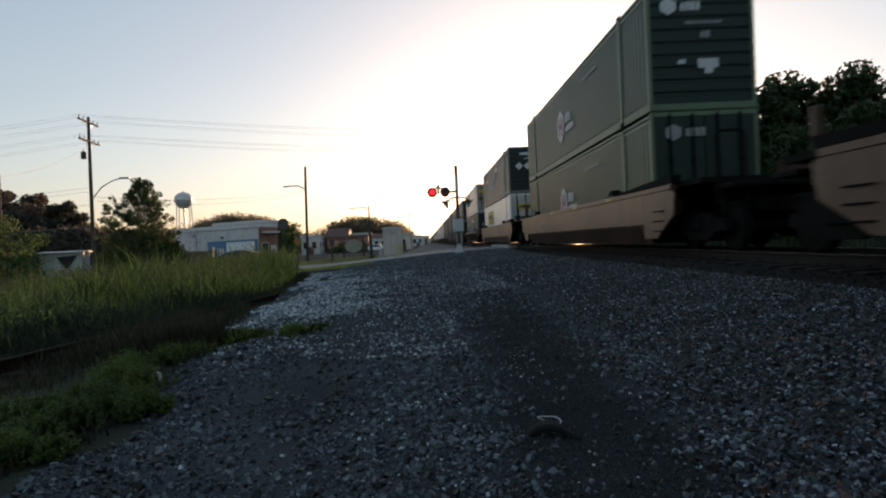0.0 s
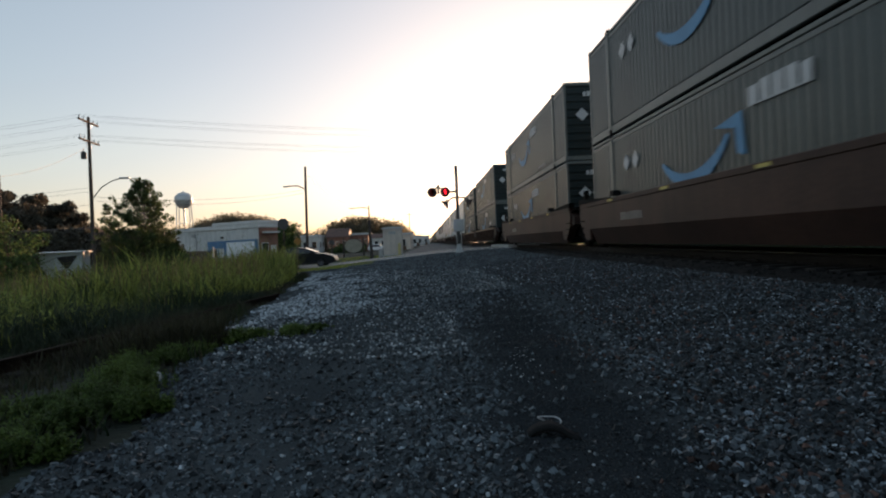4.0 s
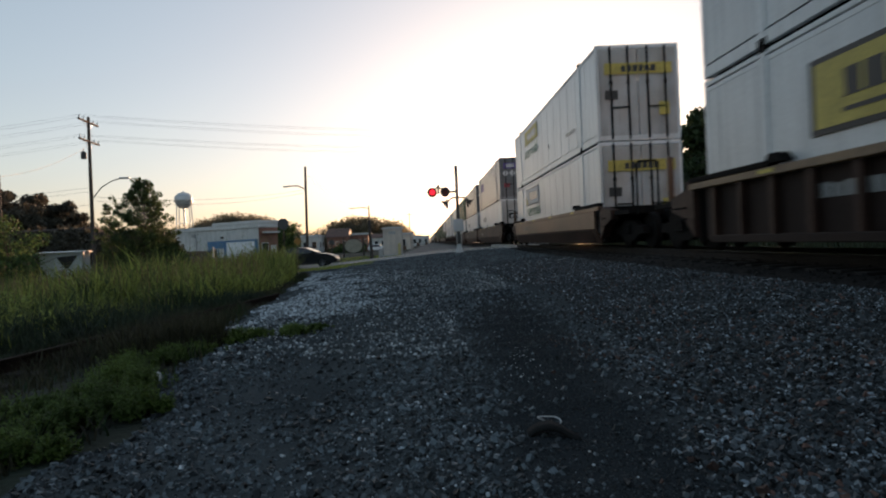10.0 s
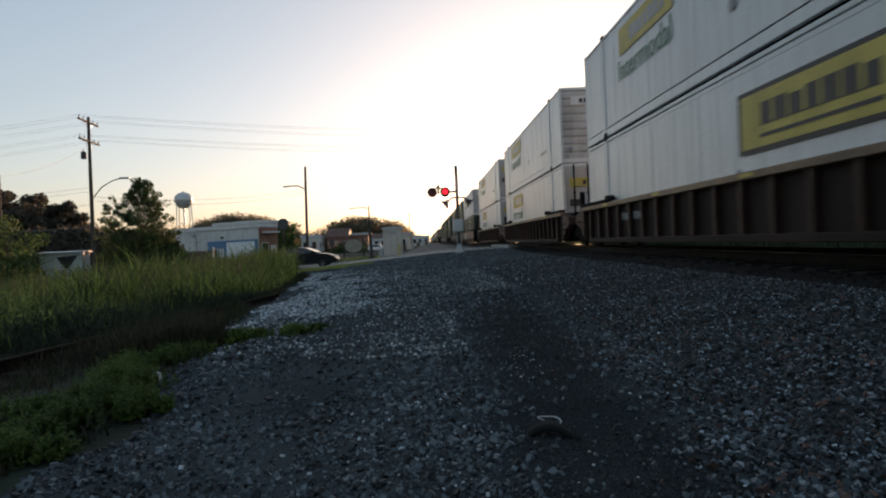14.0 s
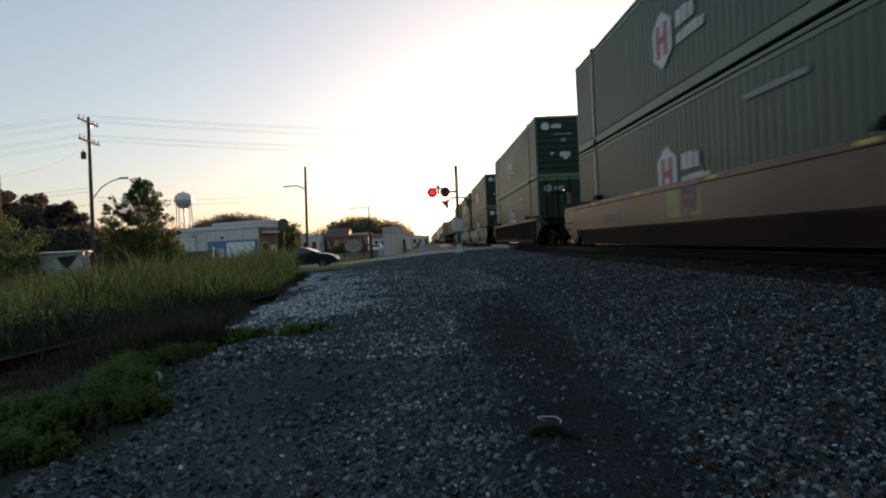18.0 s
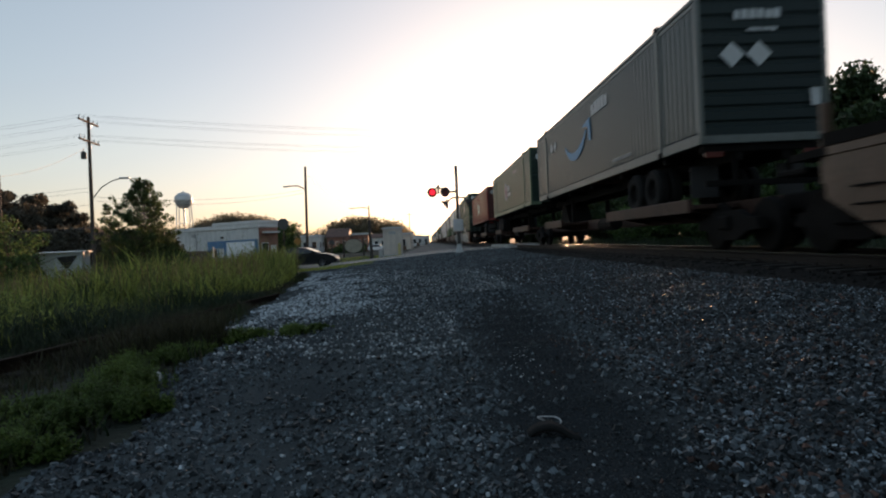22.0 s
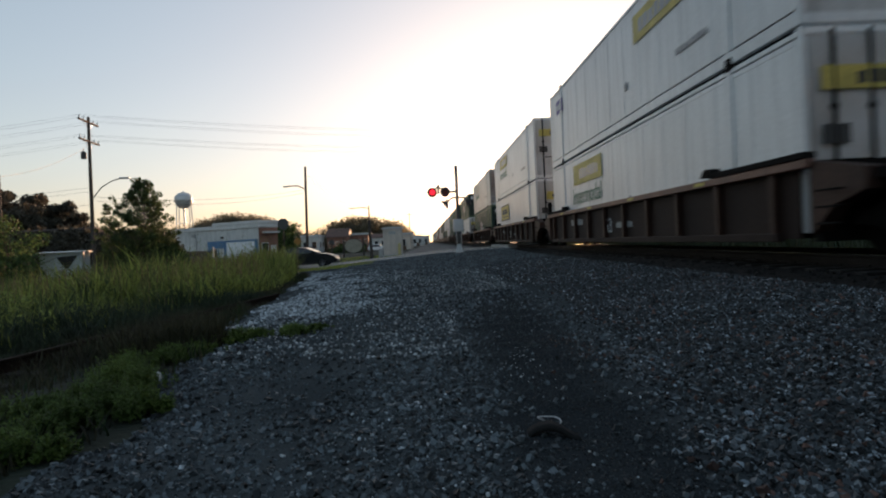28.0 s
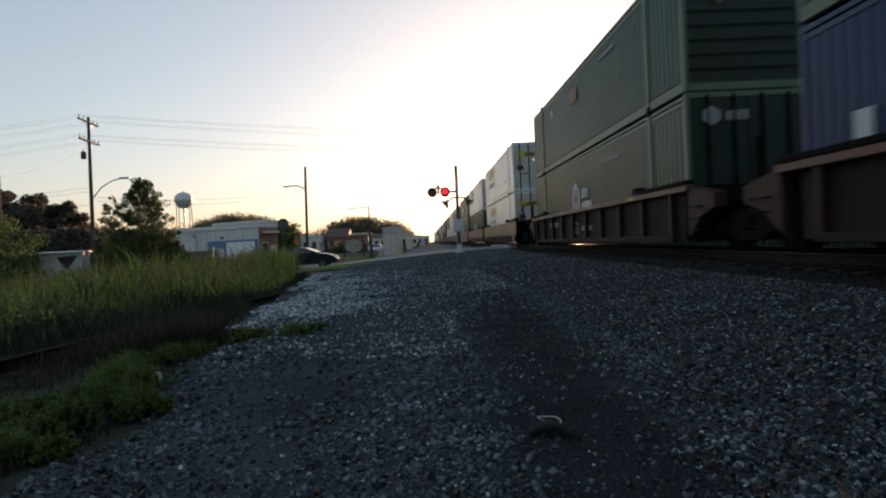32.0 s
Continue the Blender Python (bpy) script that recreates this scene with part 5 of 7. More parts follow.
def spine_car(m, first, last):
    key = ("spine", first, last)
    if key in BUILT:
        return copy_thing(BUILT[key], m)
    ob = thing("spine_car", "brown open spine car carrying a road chassis", "rail car", "cars of the train", m=m)
    part("centre_beam", Shape().box(-0.35, -1.2, 0.62, 0.35, CL + 1.2, 1.0, 0.03), P_BROWN, ob, "rusty brown centre beam")
    for s in (-1, 1):
        for a, b, nm in ((0.4, 5.6, "wheel_platform"), (11.6, 14.6, "landing_platform")):
            x0, x1 = sorted((s * 0.36, s * 1.42))
            part(nm, Shape().box(x0, a, 0.86, x1, b, 0.95, 0.012), P_BROWN, ob)
            x2, x3 = sorted((s * 1.36, s * 1.46))
            part("platform_edge", Shape().box(x2, a - 0.1, 0.78, x3, b + 0.1, 1.06, 0.015), P_BROWN, ob, "brown platform edge")
            for y in np.linspace(a + 0.3, b - 0.3, 4):
                part("bracket", Shape().prism([(s * 0.35, 0.64), (s * 0.35, 0.86), (s * 1.38, 0.86)], "y", y - 0.05, y + 0.05), P_BROWN, ob)
    part("hitch_stand", Shape().prism([(14.0, 1.0), (15.6, 1.0), (15.1, 1.95), (14.8, 1.95)], "x", -0.5, 0.5).box(-0.5, 14.6, 1.95, 0.5, 15.4, 2.06, 0.02), P_GRIME, ob, "trailer hitch stand")
    part("air_tank", Shape().rod((-0.75, 7.0, 0.75), (-0.75, 8.4, 0.75), 0.2, n=12), P_GRIME, ob)
    for y, d, own in ((0.0, -1, first), (CL, 1, last)):
        if own:
            truck_at(ob, y + 0.4 * d)
            part("end_beam", Shape().box(-0.42, *sorted((y + 1.1 * d, y + 3.0 * d))[:1], 0.7, 0.42, sorted((y + 1.1 * d, y + 3.0 * d))[1], 1.0, 0.03), P_GRIME, ob)
            part("coupler", Shape().box(-0.14, *sorted((y + 3.0 * d, y + 3.9 * d))[:1], 0.7, 0.14, sorted((y + 3.0 * d, y + 3.9 * d))[1], 0.98, 0.04), P_GRIME, ob, "steel knuckle coupler")
        elif d > 0:
            truck_at(ob, y + 1.6 * d)
    BUILT[key] = ob
    return ob


def road_chassis(m):
    if "chassis" in BUILT:
        return copy_thing(BUILT["chassis"], m)
    ob = thing("road_chassis", "dark steel container chassis with rubber tyres", "trailer", "chassis on the train", m=m)
    for s in (-1, 1):
        x0, x1 = sorted((s * 0.40, s * 0.54))
        part("frame_rail", Shape().box(x0, 0.1, 1.78, x1, CL - 0.1, 2.06, 0.015), P_GRIME, ob)
        part("landing_leg", Shape().box(s * 0.7 - 0.07, 12.4, 1.0, s * 0.7 + 0.07, 12.55, 1.85, 0.01).box(s * 0.7 - 0.14, 12.35, 0.955, s * 0.7 + 0.14, 12.6, 1.01, 0.01), P_GRIME, ob)
        part("mud_flap", Shape().box(min(s * 0.62, s * 1.2), 0.7, 1.1, max(s * 0.62, s * 1.2), 0.72, 1.75), M_BLACK, ob)
    for y in (0.15, 1.98, 5.0, 8.0, 11.0, CL - POST, CL - 0.15):
        part("cross_member", Shape().box(-1.22, y - 0.07, 1.95, 1.22, y + 0.07, 2.09, 0.012), P_GRIME, ob)
    part("rear_guard", Shape().box(-1.15, 0.12, 1.28, 1.15, 0.22, 1.4, 0.012).box(-0.6, 0.14, 1.4, -0.5, 0.2, 1.95).box(0.5, 0.14, 1.4, 0.6, 0.2, 1.95), P_GRIME, ob, "grimy rear guard")
    for x in (-0.99, 0.99):
        part("tail_light", Shape().box(x - 0.19, 0.08, 1.85, x + 0.19, 0.13, 1.97, 0.01), M_DARKLENS, ob, "dark red tail light")
    tyre = Shape().lathe([(0.29, -0.13), (0.44, -0.13), (0.5, -0.08), (0.5, 0.08), (0.44, 0.13), (0.29, 0.13)], (0, 0, 0), "x", 22).mesh("tyre", M_TYRE)
    rim = Shape().lathe([(0.0, -0.03), (0.2, -0.03), (0.24, -0.11), (0.29, -0.12), (0.29, 0.12), (0.0, 0.12)], (0, 0, 0), "x", 22).mesh("rim", P_GRIME)
    for y in (2.75, 4.0):
        part("axle", Shape().rod((-1.0, y, 1.45), (1.0, y, 1.45), 0.07), P_GRIME, ob)
        for x in (-1.1, -0.8, 0.8, 1.1):
            w = part("wheel", tyre, None, ob, "black rubber tyre")
            w.location = (x, y, 1.45)
            part("rim", rim, None, w, "dull wheel rim")
    BUILT["chassis"] = ob
    return ob


# near end along the line at the start, well, upper and lower load, ends
CONSIST = [
    (-10.3, "smooth", ("green", "door"), ("green", "door"), 1, 1, 0),
    (13.9, "smooth", ("green", "slat"), ("green", "door"), 1, 1, 0),
    (37.6, "smooth", ("dark", "slat"), ("label", "door"), 1, 1, 0),
    (61.5, "ribbed", ("oldwhite", "door"), ("dark", "slat"), 1, 1, 0),
    (85.5, "smoothb", ("dark", "slat"), ("darkf", "door"), 1, 0, 4),
    (105.5, "smoothb", ("dark", "slat"), ("dark", "door"), 0, 0, 0),
    (125.5, "smoothb", ("dark", "slat"), ("dark", "slat"), 0, 1, 0),
    (149.1, "ribbed", ("dark", "slat"), ("darkf", "slat"), 1, 0, 0),
    (168.7, "ribbed", ("dark", "slat"), ("dark", "slat"), 0, 0, 0),
    (187.9, "ribbed", ("white", "door"), ("white", "door"), 0, 1, 0),
    (212.4, "ribbed", ("whiterib", "door"), ("whiterib", "door"), 1, 0, 0),
    (232.8, "ribbed", ("white", "slat"), ("white", "door"), 0, 0, 0),
    (252.6, "ribbed", ("white", "door"), ("label", "door"), 0, 1, 0),
    (276.0, "smoothl", ("white", "door"), ("whiteo", "door"), 1, 1, 0),
]
CONSIST += [
    (300.2, "smoothb", ("grey", "door"), ("truck", "door"), 1, 0, 0),
    (320.2, "smoothb", ("grey", "door"), ("truck", "door"), 0, 0, 0),
    (339.9, "smoothb", ("dullgreen", "door"), ("truck", "door"), 0, 1, 2),
    (363.9, "ribbed", ("white", "door"), ("labelmid", "door"), 1, 0, 0),
    (384.1, "ribbed", ("white", "slat"), ("white", "door"), 0, 0, 0),
    (403.9, "ribbed", ("white", "door"), ("white", "door"), 0, 1, 0),
    (428.2, "smooth", ("whiterib", "slat"), ("plaingreen", "door"), 1, 0, 6),
    (448.1, "smooth", ("green", "door"), ("green", "door"), 0, 0, 7),
    (468.2, "smooth", ("green", "slat"), ("green", "slat"), 0, 1, 9),
    (492.6, "ribbed", ("green", "slat"), ("green", "door"), 1, 1, 0),
    (516.8, "smooth", ("green", "slat"), ("green", "slat"), 1, 0, 3),
    (536.8, "smooth", ("green", "slat"), ("green", "slat"), 0, 0, 5),
    (556.9, "smooth", ("dullgreen", "slat"), ("green", "door"), 0, 1, 8),
    (578.8, "spine", ("dark", "slat"), None, 1, 0, 0),
]
CONSIST += [
    (597.5, "spine", ("green", "slat"), None, 0, 0, 0),
    (618.9, "spine", ("red", "slat"), None, 0, 1, 0),
    (641.1, "smooth", ("green", "slat"), ("green", "door"), 1, 0, 10),
    (661.0, "smooth", ("oldwhite", "slat"), ("red", "slat"), 0, 0, 12),
    (681.0, "smooth", ("white", "slat"), ("green", "slat"), 0, 1, 0),
    (706.0, "smooth", ("oldwhite", "slat"), ("palegreen", "slat"), 1, 1, 0),
    (730.4, "brown", ("whiteb", "slat"), ("white", "door"), 1, 0, 0),
    (750.8, "brown", ("white", "door"), ("label", "door"), 0, 0, 0),
    (771.1, "brown", ("oldwhite", "slat"), ("green", "slat"), 0, 1, 0),
    (796.2, "brown", ("green", "slat"), ("whiteo", "door"), 1, 0, 0),
    (817.1, "brown", ("green", "slat"), ("blue", "door"), 0, 0, 0),
    (837.3, "brown", ("dullgreen", "slat"), ("green", "door"), 0, 1, 0),
    (861.1, "smooth", ("white", "door"), ("white", "door"), 1, 0, 0),
    (881.2, "smooth", ("white", "slat"), ("green", "door"), 0, 0, 0),
    (901.2, "smooth", ("green", "slat"), ("green", "slat"), 0, 1, 0),
]
tail = random.Random(11)
y_next = 925.0
while y_next < 1240:
    kind_pick = tail.choice(("smooth", "ribbed", "brown"))
    for k in range(3):
        CONSIST.append((y_next, kind_pick, tail.choice((("green", "slat"), ("white", "slat"), ("white", "door"), ("dark", "slat"))),
                        tail.choice((("green", "slat"), ("white", "door"), ("red", "slat"), ("label", "door"))), int(k == 0), int(k == 2), 0))
        y_next += 20.0
    y_next += 4.0

ROLLING = []
for y, well, upper, lower, first, last, spray in CONSIST:
    if well == "spine":
        ROLLING.append((spine_car(pose(TRACK, y, 0), first, last), y, 0.0, 0.0))
        turn = 180.0 if upper[0] == "green" else 0.0
        at_y = y + CL if turn else y
        ROLLING.append((road_chassis(pose(TRACK, at_y, 0, 0, 0, turn)), at_y, 0.0, turn))
        ROLLING.append((container(*upper, pose(TRACK, y, 2.11)), y, 2.11, 0.0))
    elif y > 900:
        ROLLING.append((plain_well(well, pose(TRACK, y, 0)), y, 0.0, 0.0))
        ROLLING.append((plain_container(*lower, pose(TRACK, y, 0.32)), y, 0.32, 0.0))
        ROLLING.append((plain_container(*upper, pose(TRACK, y, 3.30)), y, 3.30, 0.0))
    else:
        ROLLING.append((well_car(well, pose(TRACK, y, 0), first, last, spray), y, 0.0, 0.0))
        ROLLING.append((container(*lower, pose(TRACK, y, 0.32)), y, 0.32, 0.0))
        ROLLING.append((container(*upper, pose(TRACK, y, 3.30)), y, 3.30, 0.0))

# ---- plants ----
def gz(x, y):
    return float(ground_z(x, y))


def blades(name, label, xs, ys, hs, width, material, lean=0.35, seed=1, category="grass"):
    """Many bent, tapering grass blades, joined."""
    rng = np.random.default_rng(seed)
    n = len(xs)
    ang = rng.uniform(0, 2 * np.pi, n)
    dirx, diry = np.cos(ang), np.sin(ang)
    bend = rng.uniform(0.05, lean, n) * hs
    face = ang + np.pi / 2 + rng.normal(0, 0.4, n)
    wx, wy = np.cos(face) * width * rng.uniform(0.6, 1.3, n), np.sin(face) * width * rng.uniform(0.6, 1.3, n)
    z0 = ground_z(xs, ys) - 0.02
    rows = []
    for t, w in ((0.0, 1.0), (0.4, 0.9), (0.75, 0.6)):
        cx, cy, cz = xs + dirx * bend * t * t, ys + diry * bend * t * t, z0 + hs * t * (1 - 0.12 * t)
        rows += [np.stack([cx - wx * w, cy - wy * w, cz], -1), np.stack([cx + wx * w, cy + wy * w, cz], -1)]
    tip = np.stack([xs + dirx * bend, ys + diry * bend, z0 + hs * 0.93], -1)
    v = np.stack(rows + [tip, tip + np.array([0, 0, 0.002])], 1).reshape(-1, 3)
    q = np.array([(0, 1, 3, 2), (2, 3, 5, 4), (4, 5, 7, 6)])
    f = (q[None] + 8 * np.arange(n)[:, None, None]).reshape(-1, 4)
    return tagged(new(name, bulk(name, v, f, material)), label, category, kind="stuff")


def shoots(name, label, xs, ys, hs, leaves, size, material, seed):
    """Leafy upright shoots: small leaves set round each stem, larger below."""
    rng = np.random.default_rng(seed)
    n = len(xs)
    t = rng.uniform(0.08, 1.0, (n, leaves))
    w = rng.uniform(0, 2 * np.pi, (n, leaves))
    lean = rng.normal(0, 0.18, (n, 2))
    out = np.stack([np.cos(w), np.sin(w), rng.uniform(0.1, 1.1, (n, leaves))], -1)
    out /= np.linalg.norm(out, axis=-1)[..., None]
    z0 = ground_z(xs, ys)
    base = np.stack([xs[:, None] + lean[:, :1] * t * hs[:, None], ys[:, None] + lean[:, 1:] * t * hs[:, None], z0[:, None] + t * hs[:, None]], -1)
    s = size * (1.25 - 0.6 * t) * rng.uniform(0.7, 1.3, (n, leaves))
    side = np.stack([-np.sin(w), np.cos(w), rng.normal(0, 0.25, (n, leaves))], -1)
    a = out * s[..., None]
    b = side * s[..., None] * 0.38
    v = np.stack([base, base + a + b, base + a * 2.0, base + a - b], 2).reshape(-1, 3)
    f = np.arange(4 * n * leaves).reshape(-1, 4)
    return tagged(new(name, bulk(name, v, f, material)), label, "weeds", kind="stuff")


def leaf_cloud(centres, radii, count, size, rng, flat=1.0):
    """Leaf quads scattered through lumps: vertices and faces."""
    k = rng.integers(0, len(centres), count)
    d = rng.normal(size=(count, 3))
    d /= np.linalg.norm(d, axis=1)[:, None]
    r = radii[k] * rng.uniform(0.25, 1.0, count) ** 0.5
    c = centres[k] + d * r[:, None] * np.array([1, 1, flat])
    a = rng.normal(size=(count, 3))
    a /= np.linalg.norm(a, axis=1)[:, None]
    b = np.cross(a, rng.normal(size=(count, 3)))
    b /= np.linalg.norm(b, axis=1)[:, None]
    s = size * rng.uniform(0.6, 1.3, count)[:, None]
    v = np.stack([c - a * s, c + b * s * 0.55, c + a * s, c - b * s * 0.55], 1).reshape(-1, 3)
    f = np.arange(4 * count).reshape(-1, 4)
    return v, f


def tree(name, label, height, spread, trunk_r, leaves, leaf, material, seed, bare=0.25, lumps=26, m=None, group="", stems=1, ragged=0.35, cone=0.0, lump=0.2, lean=1.0):
    rng = np.random.default_rng(seed)
    ob = thing(name, label, "tree" if name != "bush" else "bush", group, m=m)
    sh = Shape()
    centres, radii = [], []
    for s in range(stems):
        base = Vector((rng.normal(0, 0.25) * (stems > 1), rng.normal(0, 0.25) * (stems > 1), -0.2))
        top = Vector((rng.normal(0, 0.06) * height * lean, rng.normal(0, 0.06) * height * lean, height * rng.uniform(0.75, 0.95)))
        mid = base.lerp(top, 0.45) + Vector((rng.normal(0, 0.03), rng.normal(0, 0.03), 0)) * height
        sh.rod(base, mid, trunk_r, trunk_r * 0.65, 8)
        sh.rod(mid, top, trunk_r * 0.65, trunk_r * 0.15, 7)
        for k in range(lumps // stems):
            t = rng.uniform(bare, 1.0)
            p = (base.lerp(mid, t / 0.5) if t < 0.5 else mid.lerp(top, (t - 0.5) / 0.5))
            a = rng.uniform(0, 2 * math.pi)
            w = math.sin(math.pi * min(1, max(0.08, (t - bare) / (1 - bare) * 0.85 + 0.12))) ** 0.7
            reach = spread * w * rng.uniform(0.45, 1.0) * (1 - cone * t)
            q = p + Vector((math.cos(a) * reach, math.sin(a) * reach, reach * rng.uniform(0.1, 0.5)))
            sh.rod(p, q, trunk_r * 0.3 * (1.1 - t * 0.6), trunk_r * 0.05, 5)
            centres.append(tuple(q))
            radii.append(spread * rng.uniform(lump, lump + ragged) * (1 - cone * t))
    part("trunk", sh, M_BARK, ob)
    v, f = leaf_cloud(np.array(centres), np.array(radii), leaves, leaf, rng, 0.8)
    part("crown", bulk("crown", v, f, material), None, ob)
    return ob


# leafy clumps along the gravel's edge: place, half width, height
WEED_CLUMPS = [(-2.70, 5.07, 0.15, 0.26), (-2.32, 4.72, 0.11, 0.24), (-2.63, 5.96, 0.14, 0.20), (-2.47, 6.20, 0.12, 0.16), (-2.30, 4.13, 0.12, 0.22), (-2.32, 3.78, 0.11, 0.22), (-2.36, 3.49, 0.10, 0.20), (-2.28, 3.18, 0.09, 0.20), (-2.61, 4.46, 0.11, 0.20), (-1.99, 4.01, 0.10, 0.20), (-2.76, 4.28, 0.12, 0.17), (-2.85, 4.04, 0.12, 0.20), (-2.31, 7.09, 0.15, 0.14), (-2.53, 6.68, 0.13, 0.15), (-2.15, 7.32, 0.11, 0.10), (-1.73, 7.49, 0.14, 0.12), (-1.48, 7.68, 0.09, 0.08), (-1.86, 4.05, 0.05, 0.10), (-2.05, 3.23, 0.06, 0.14), (-2.86, 5.64, 0.11, 0.24)]


def plant_all():
    rng = np.random.default_rng(21)
    # tall grass behind the siding, in tufts
    n = 4200
    y = 7.5 + 31 * rng.random(n) ** 1.15
    edge = np.interp(y, [6, 7.5, 15.7, 24, 37], [-5.9, -5.6, -4.5, -5.5, -8.6])
    x = edge - rng.exponential(1.0, n) * (1.0 + 0.26 * y)
    h = (0.5 + 0.42 * smoothstep(9, 20, y)) * rng.uniform(0.55, 1.35, n)
    keep = (x > -32) & (y < 38.3)
    x, y, h = x[keep], y[keep], h[keep]
    h *= 1 - 0.2 * smoothstep(-8, -13, x)
    h *= np.clip(0.95 + 0.42 * wave(x * 0.7, y * 0.5), 0.5, 1.6)
    k = rng.integers(0, len(x), 62000)
    bx, by = x[k] + rng.normal(0, 0.13, len(k)), y[k] + rng.normal(0, 0.15, len(k))
    bh = h[k] * rng.uniform(0.4, 1.15, len(k))
    # near blades mostly take the shade-dark green, fewer farther back
    shady = rng.random(len(k)) < 0.85 - 0.5 * smoothstep(9, 19, by + 0.5 * wave(bx * 0.4, by * 0.4))
    far = ~shady
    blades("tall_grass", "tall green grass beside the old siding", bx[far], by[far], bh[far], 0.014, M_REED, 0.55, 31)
    blades("lush_grass", "deep green grass behind the siding rail, shade in its colour", bx[shady], by[shady], bh[shady], 0.013, M_SHADEGRASS, 0.75, 39)
    # broad drooping leaves and pale stems among the grass
    # low fringe in a dark colour, painting shade at the grass foot
    n = 11000
    ey = 6.5 + 7.5 * rng.random(n) ** 1.2
    ex = np.interp(ey, [6, 7.5, 15.7, 24, 37], [-5.9, -5.6, -4.5, -5.5, -8.6]) + rng.uniform(-0.9, 0.75, n) * (0.5 + 0.06 * ey)
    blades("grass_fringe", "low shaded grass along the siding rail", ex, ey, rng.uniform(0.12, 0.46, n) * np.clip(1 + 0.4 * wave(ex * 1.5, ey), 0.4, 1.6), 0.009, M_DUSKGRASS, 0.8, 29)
    k = rng.integers(0, len(x), 9000)
    k = np.resize(k[y[k] > 13], 7000)
    blades("broad_grass", "broad drooping grass leaves", x[k] + rng.normal(0, 0.2, 7000), y[k] + rng.normal(0, 0.2, 7000), h[k] * rng.uniform(0.6, 1.25, 7000), 0.026, M_REED, 1.1, 40)
    # leafy tall weeds standing in the grass, in patches
    k = rng.integers(0, len(x), 9000)
    k = k[(wave(x[k] * 0.9, y[k] * 0.5) > -0.1) & (y[k] > 9)][:3400]
    shoots("tall_weeds", "tall leafy weeds standing in the grass", x[k] + rng.normal(0, 0.25, len(k)), y[k] + rng.normal(0, 0.3, len(k)), h[k] * rng.uniform(0.8, 1.5, len(k)), 14, 0.055, M_TALLWEED, 63)
    k = rng.integers(0, len(x), 2200)
    blades("seed_stems", "thin pale seed stems above the grass", x[k], y[k], h[k] * rng.uniform(0.9, 1.6, 2200), 0.0045, M_DRY, 0.3, 41)
    # low dark grass round the siding
    n = 58000
    y = 2.2 + 24 * rng.random(n) ** 1.35
    e0 = np.asarray(verge_edge(y))
    x = e0 - np.where(y < 5.2, 0.4, 0.05) - rng.random(n) * (np.maximum(1.4, 4.2 - 0.1 * y))
    clump = wave(x * 1.3, y * 1.1) + 0.5 * wave(x * 3.1, y * 2.7)
    keep = clump + rng.normal(0, 0.5, n) > -0.4
    x, y, clump = x[keep], y[keep], clump[keep]
    h = rng.uniform(0.06, 0.17, len(x)) * (1 + 0.8 * np.clip(clump, 0, 1.2))
    dun = rng.random(len(x)) < 0.72 - 0.3 * wave(x * 0.9, y * 0.7)
    h = np.clip(h, 0.05, 0.5)
    front = x + 5.46 - 0.1396 * y
    h *= np.where((front > -0.3) & (front < 1.6) & (y > 5), 0.55 + 0.75 * np.clip(wave(x * 1.1 + 2, y * 0.9), 0, 1), 1.0)
    blades("verge_grass", "low brownish grass growing over the verge", x[dun], y[dun], h[dun], 0.0055, M_DUNGRASS, 0.8, 32)
    near = ~dun & ((y > 7) | (rng.random(len(x)) < 0.35))
    blades("green_verge_grass", "low green grass growing over the verge", x[near], y[near], h[near], 0.006, M_WEED, 0.8, 30)
    n = 9000
    y = rng.uniform(-7, 2.6, n)
    x = -2.15 - rng.random(n) ** 1.3 * 5
    blades("near_verge_grass", "low grass on the verge beside the siding", x, y, rng.uniform(0.06, 0.24, n), 0.006, M_WEED, 0.8, 28)
    # one dark tussock beside the siding
    n = 2600
    w, r = rng.uniform(0, 2 * np.pi, n), 0.75 * np.sqrt(rng.random(n))
    x, y = -2.98 + r * np.cos(w) * 0.8, 6.8 + r * np.sin(w) * 0.9
    blades("grass_tussock", "tall dark tussock of brown grass beside the siding", x, y, rng.uniform(0.22, 0.5, n), 0.006, M_DUNGRASS, 0.7, 38)
    # dry stalks
    n = 2600
    y = rng.uniform(14, 38, n)
    x = np.interp(y, [14, 18, 38], [-5.4, -5.2, -9.0]) - rng.exponential(3.0, n)
    blades("dry_stalks", "brown dry weed stalks above the grass", x, y, rng.uniform(0.6, 1.5, n), 0.009, M_DRY, 0.25, 33)
    n = 800
    y = rng.normal(34.0, 1.4, n)
    x = -9.3 + rng.normal(0, 0.7, n)
    blades("reddish_stalks", "reddish dry weed stalks rising before the road", x, y, rng.uniform(0.9, 1.75, n), 0.014, M_DRY, 0.22, 62)
    n = 1500
    y = rng.uniform(4.5, 11, n)
    x = -3.0 - rng.random(n) * 2.2 - 0.05 * y
    blades("dead_grass", "brown dead grass in the verge", x, y, rng.uniform(0.1, 0.3, n), 0.004, M_DUNGRASS, 0.7, 34)
    # leafy weeds at the gravel's edge: upright shoots in clumps
    px, py, ph = [], [], []
    for xx, yy, wide, tall in WEED_CLUMPS:
        n = int(900 * wide)
        px.append(xx + rng.normal(0, wide * 0.75, n))
        py.append(yy + rng.normal(0, wide * 0.95, n))
        away = np.hypot(px[-1] - xx, py[-1] - yy) / (1.6 * wide)
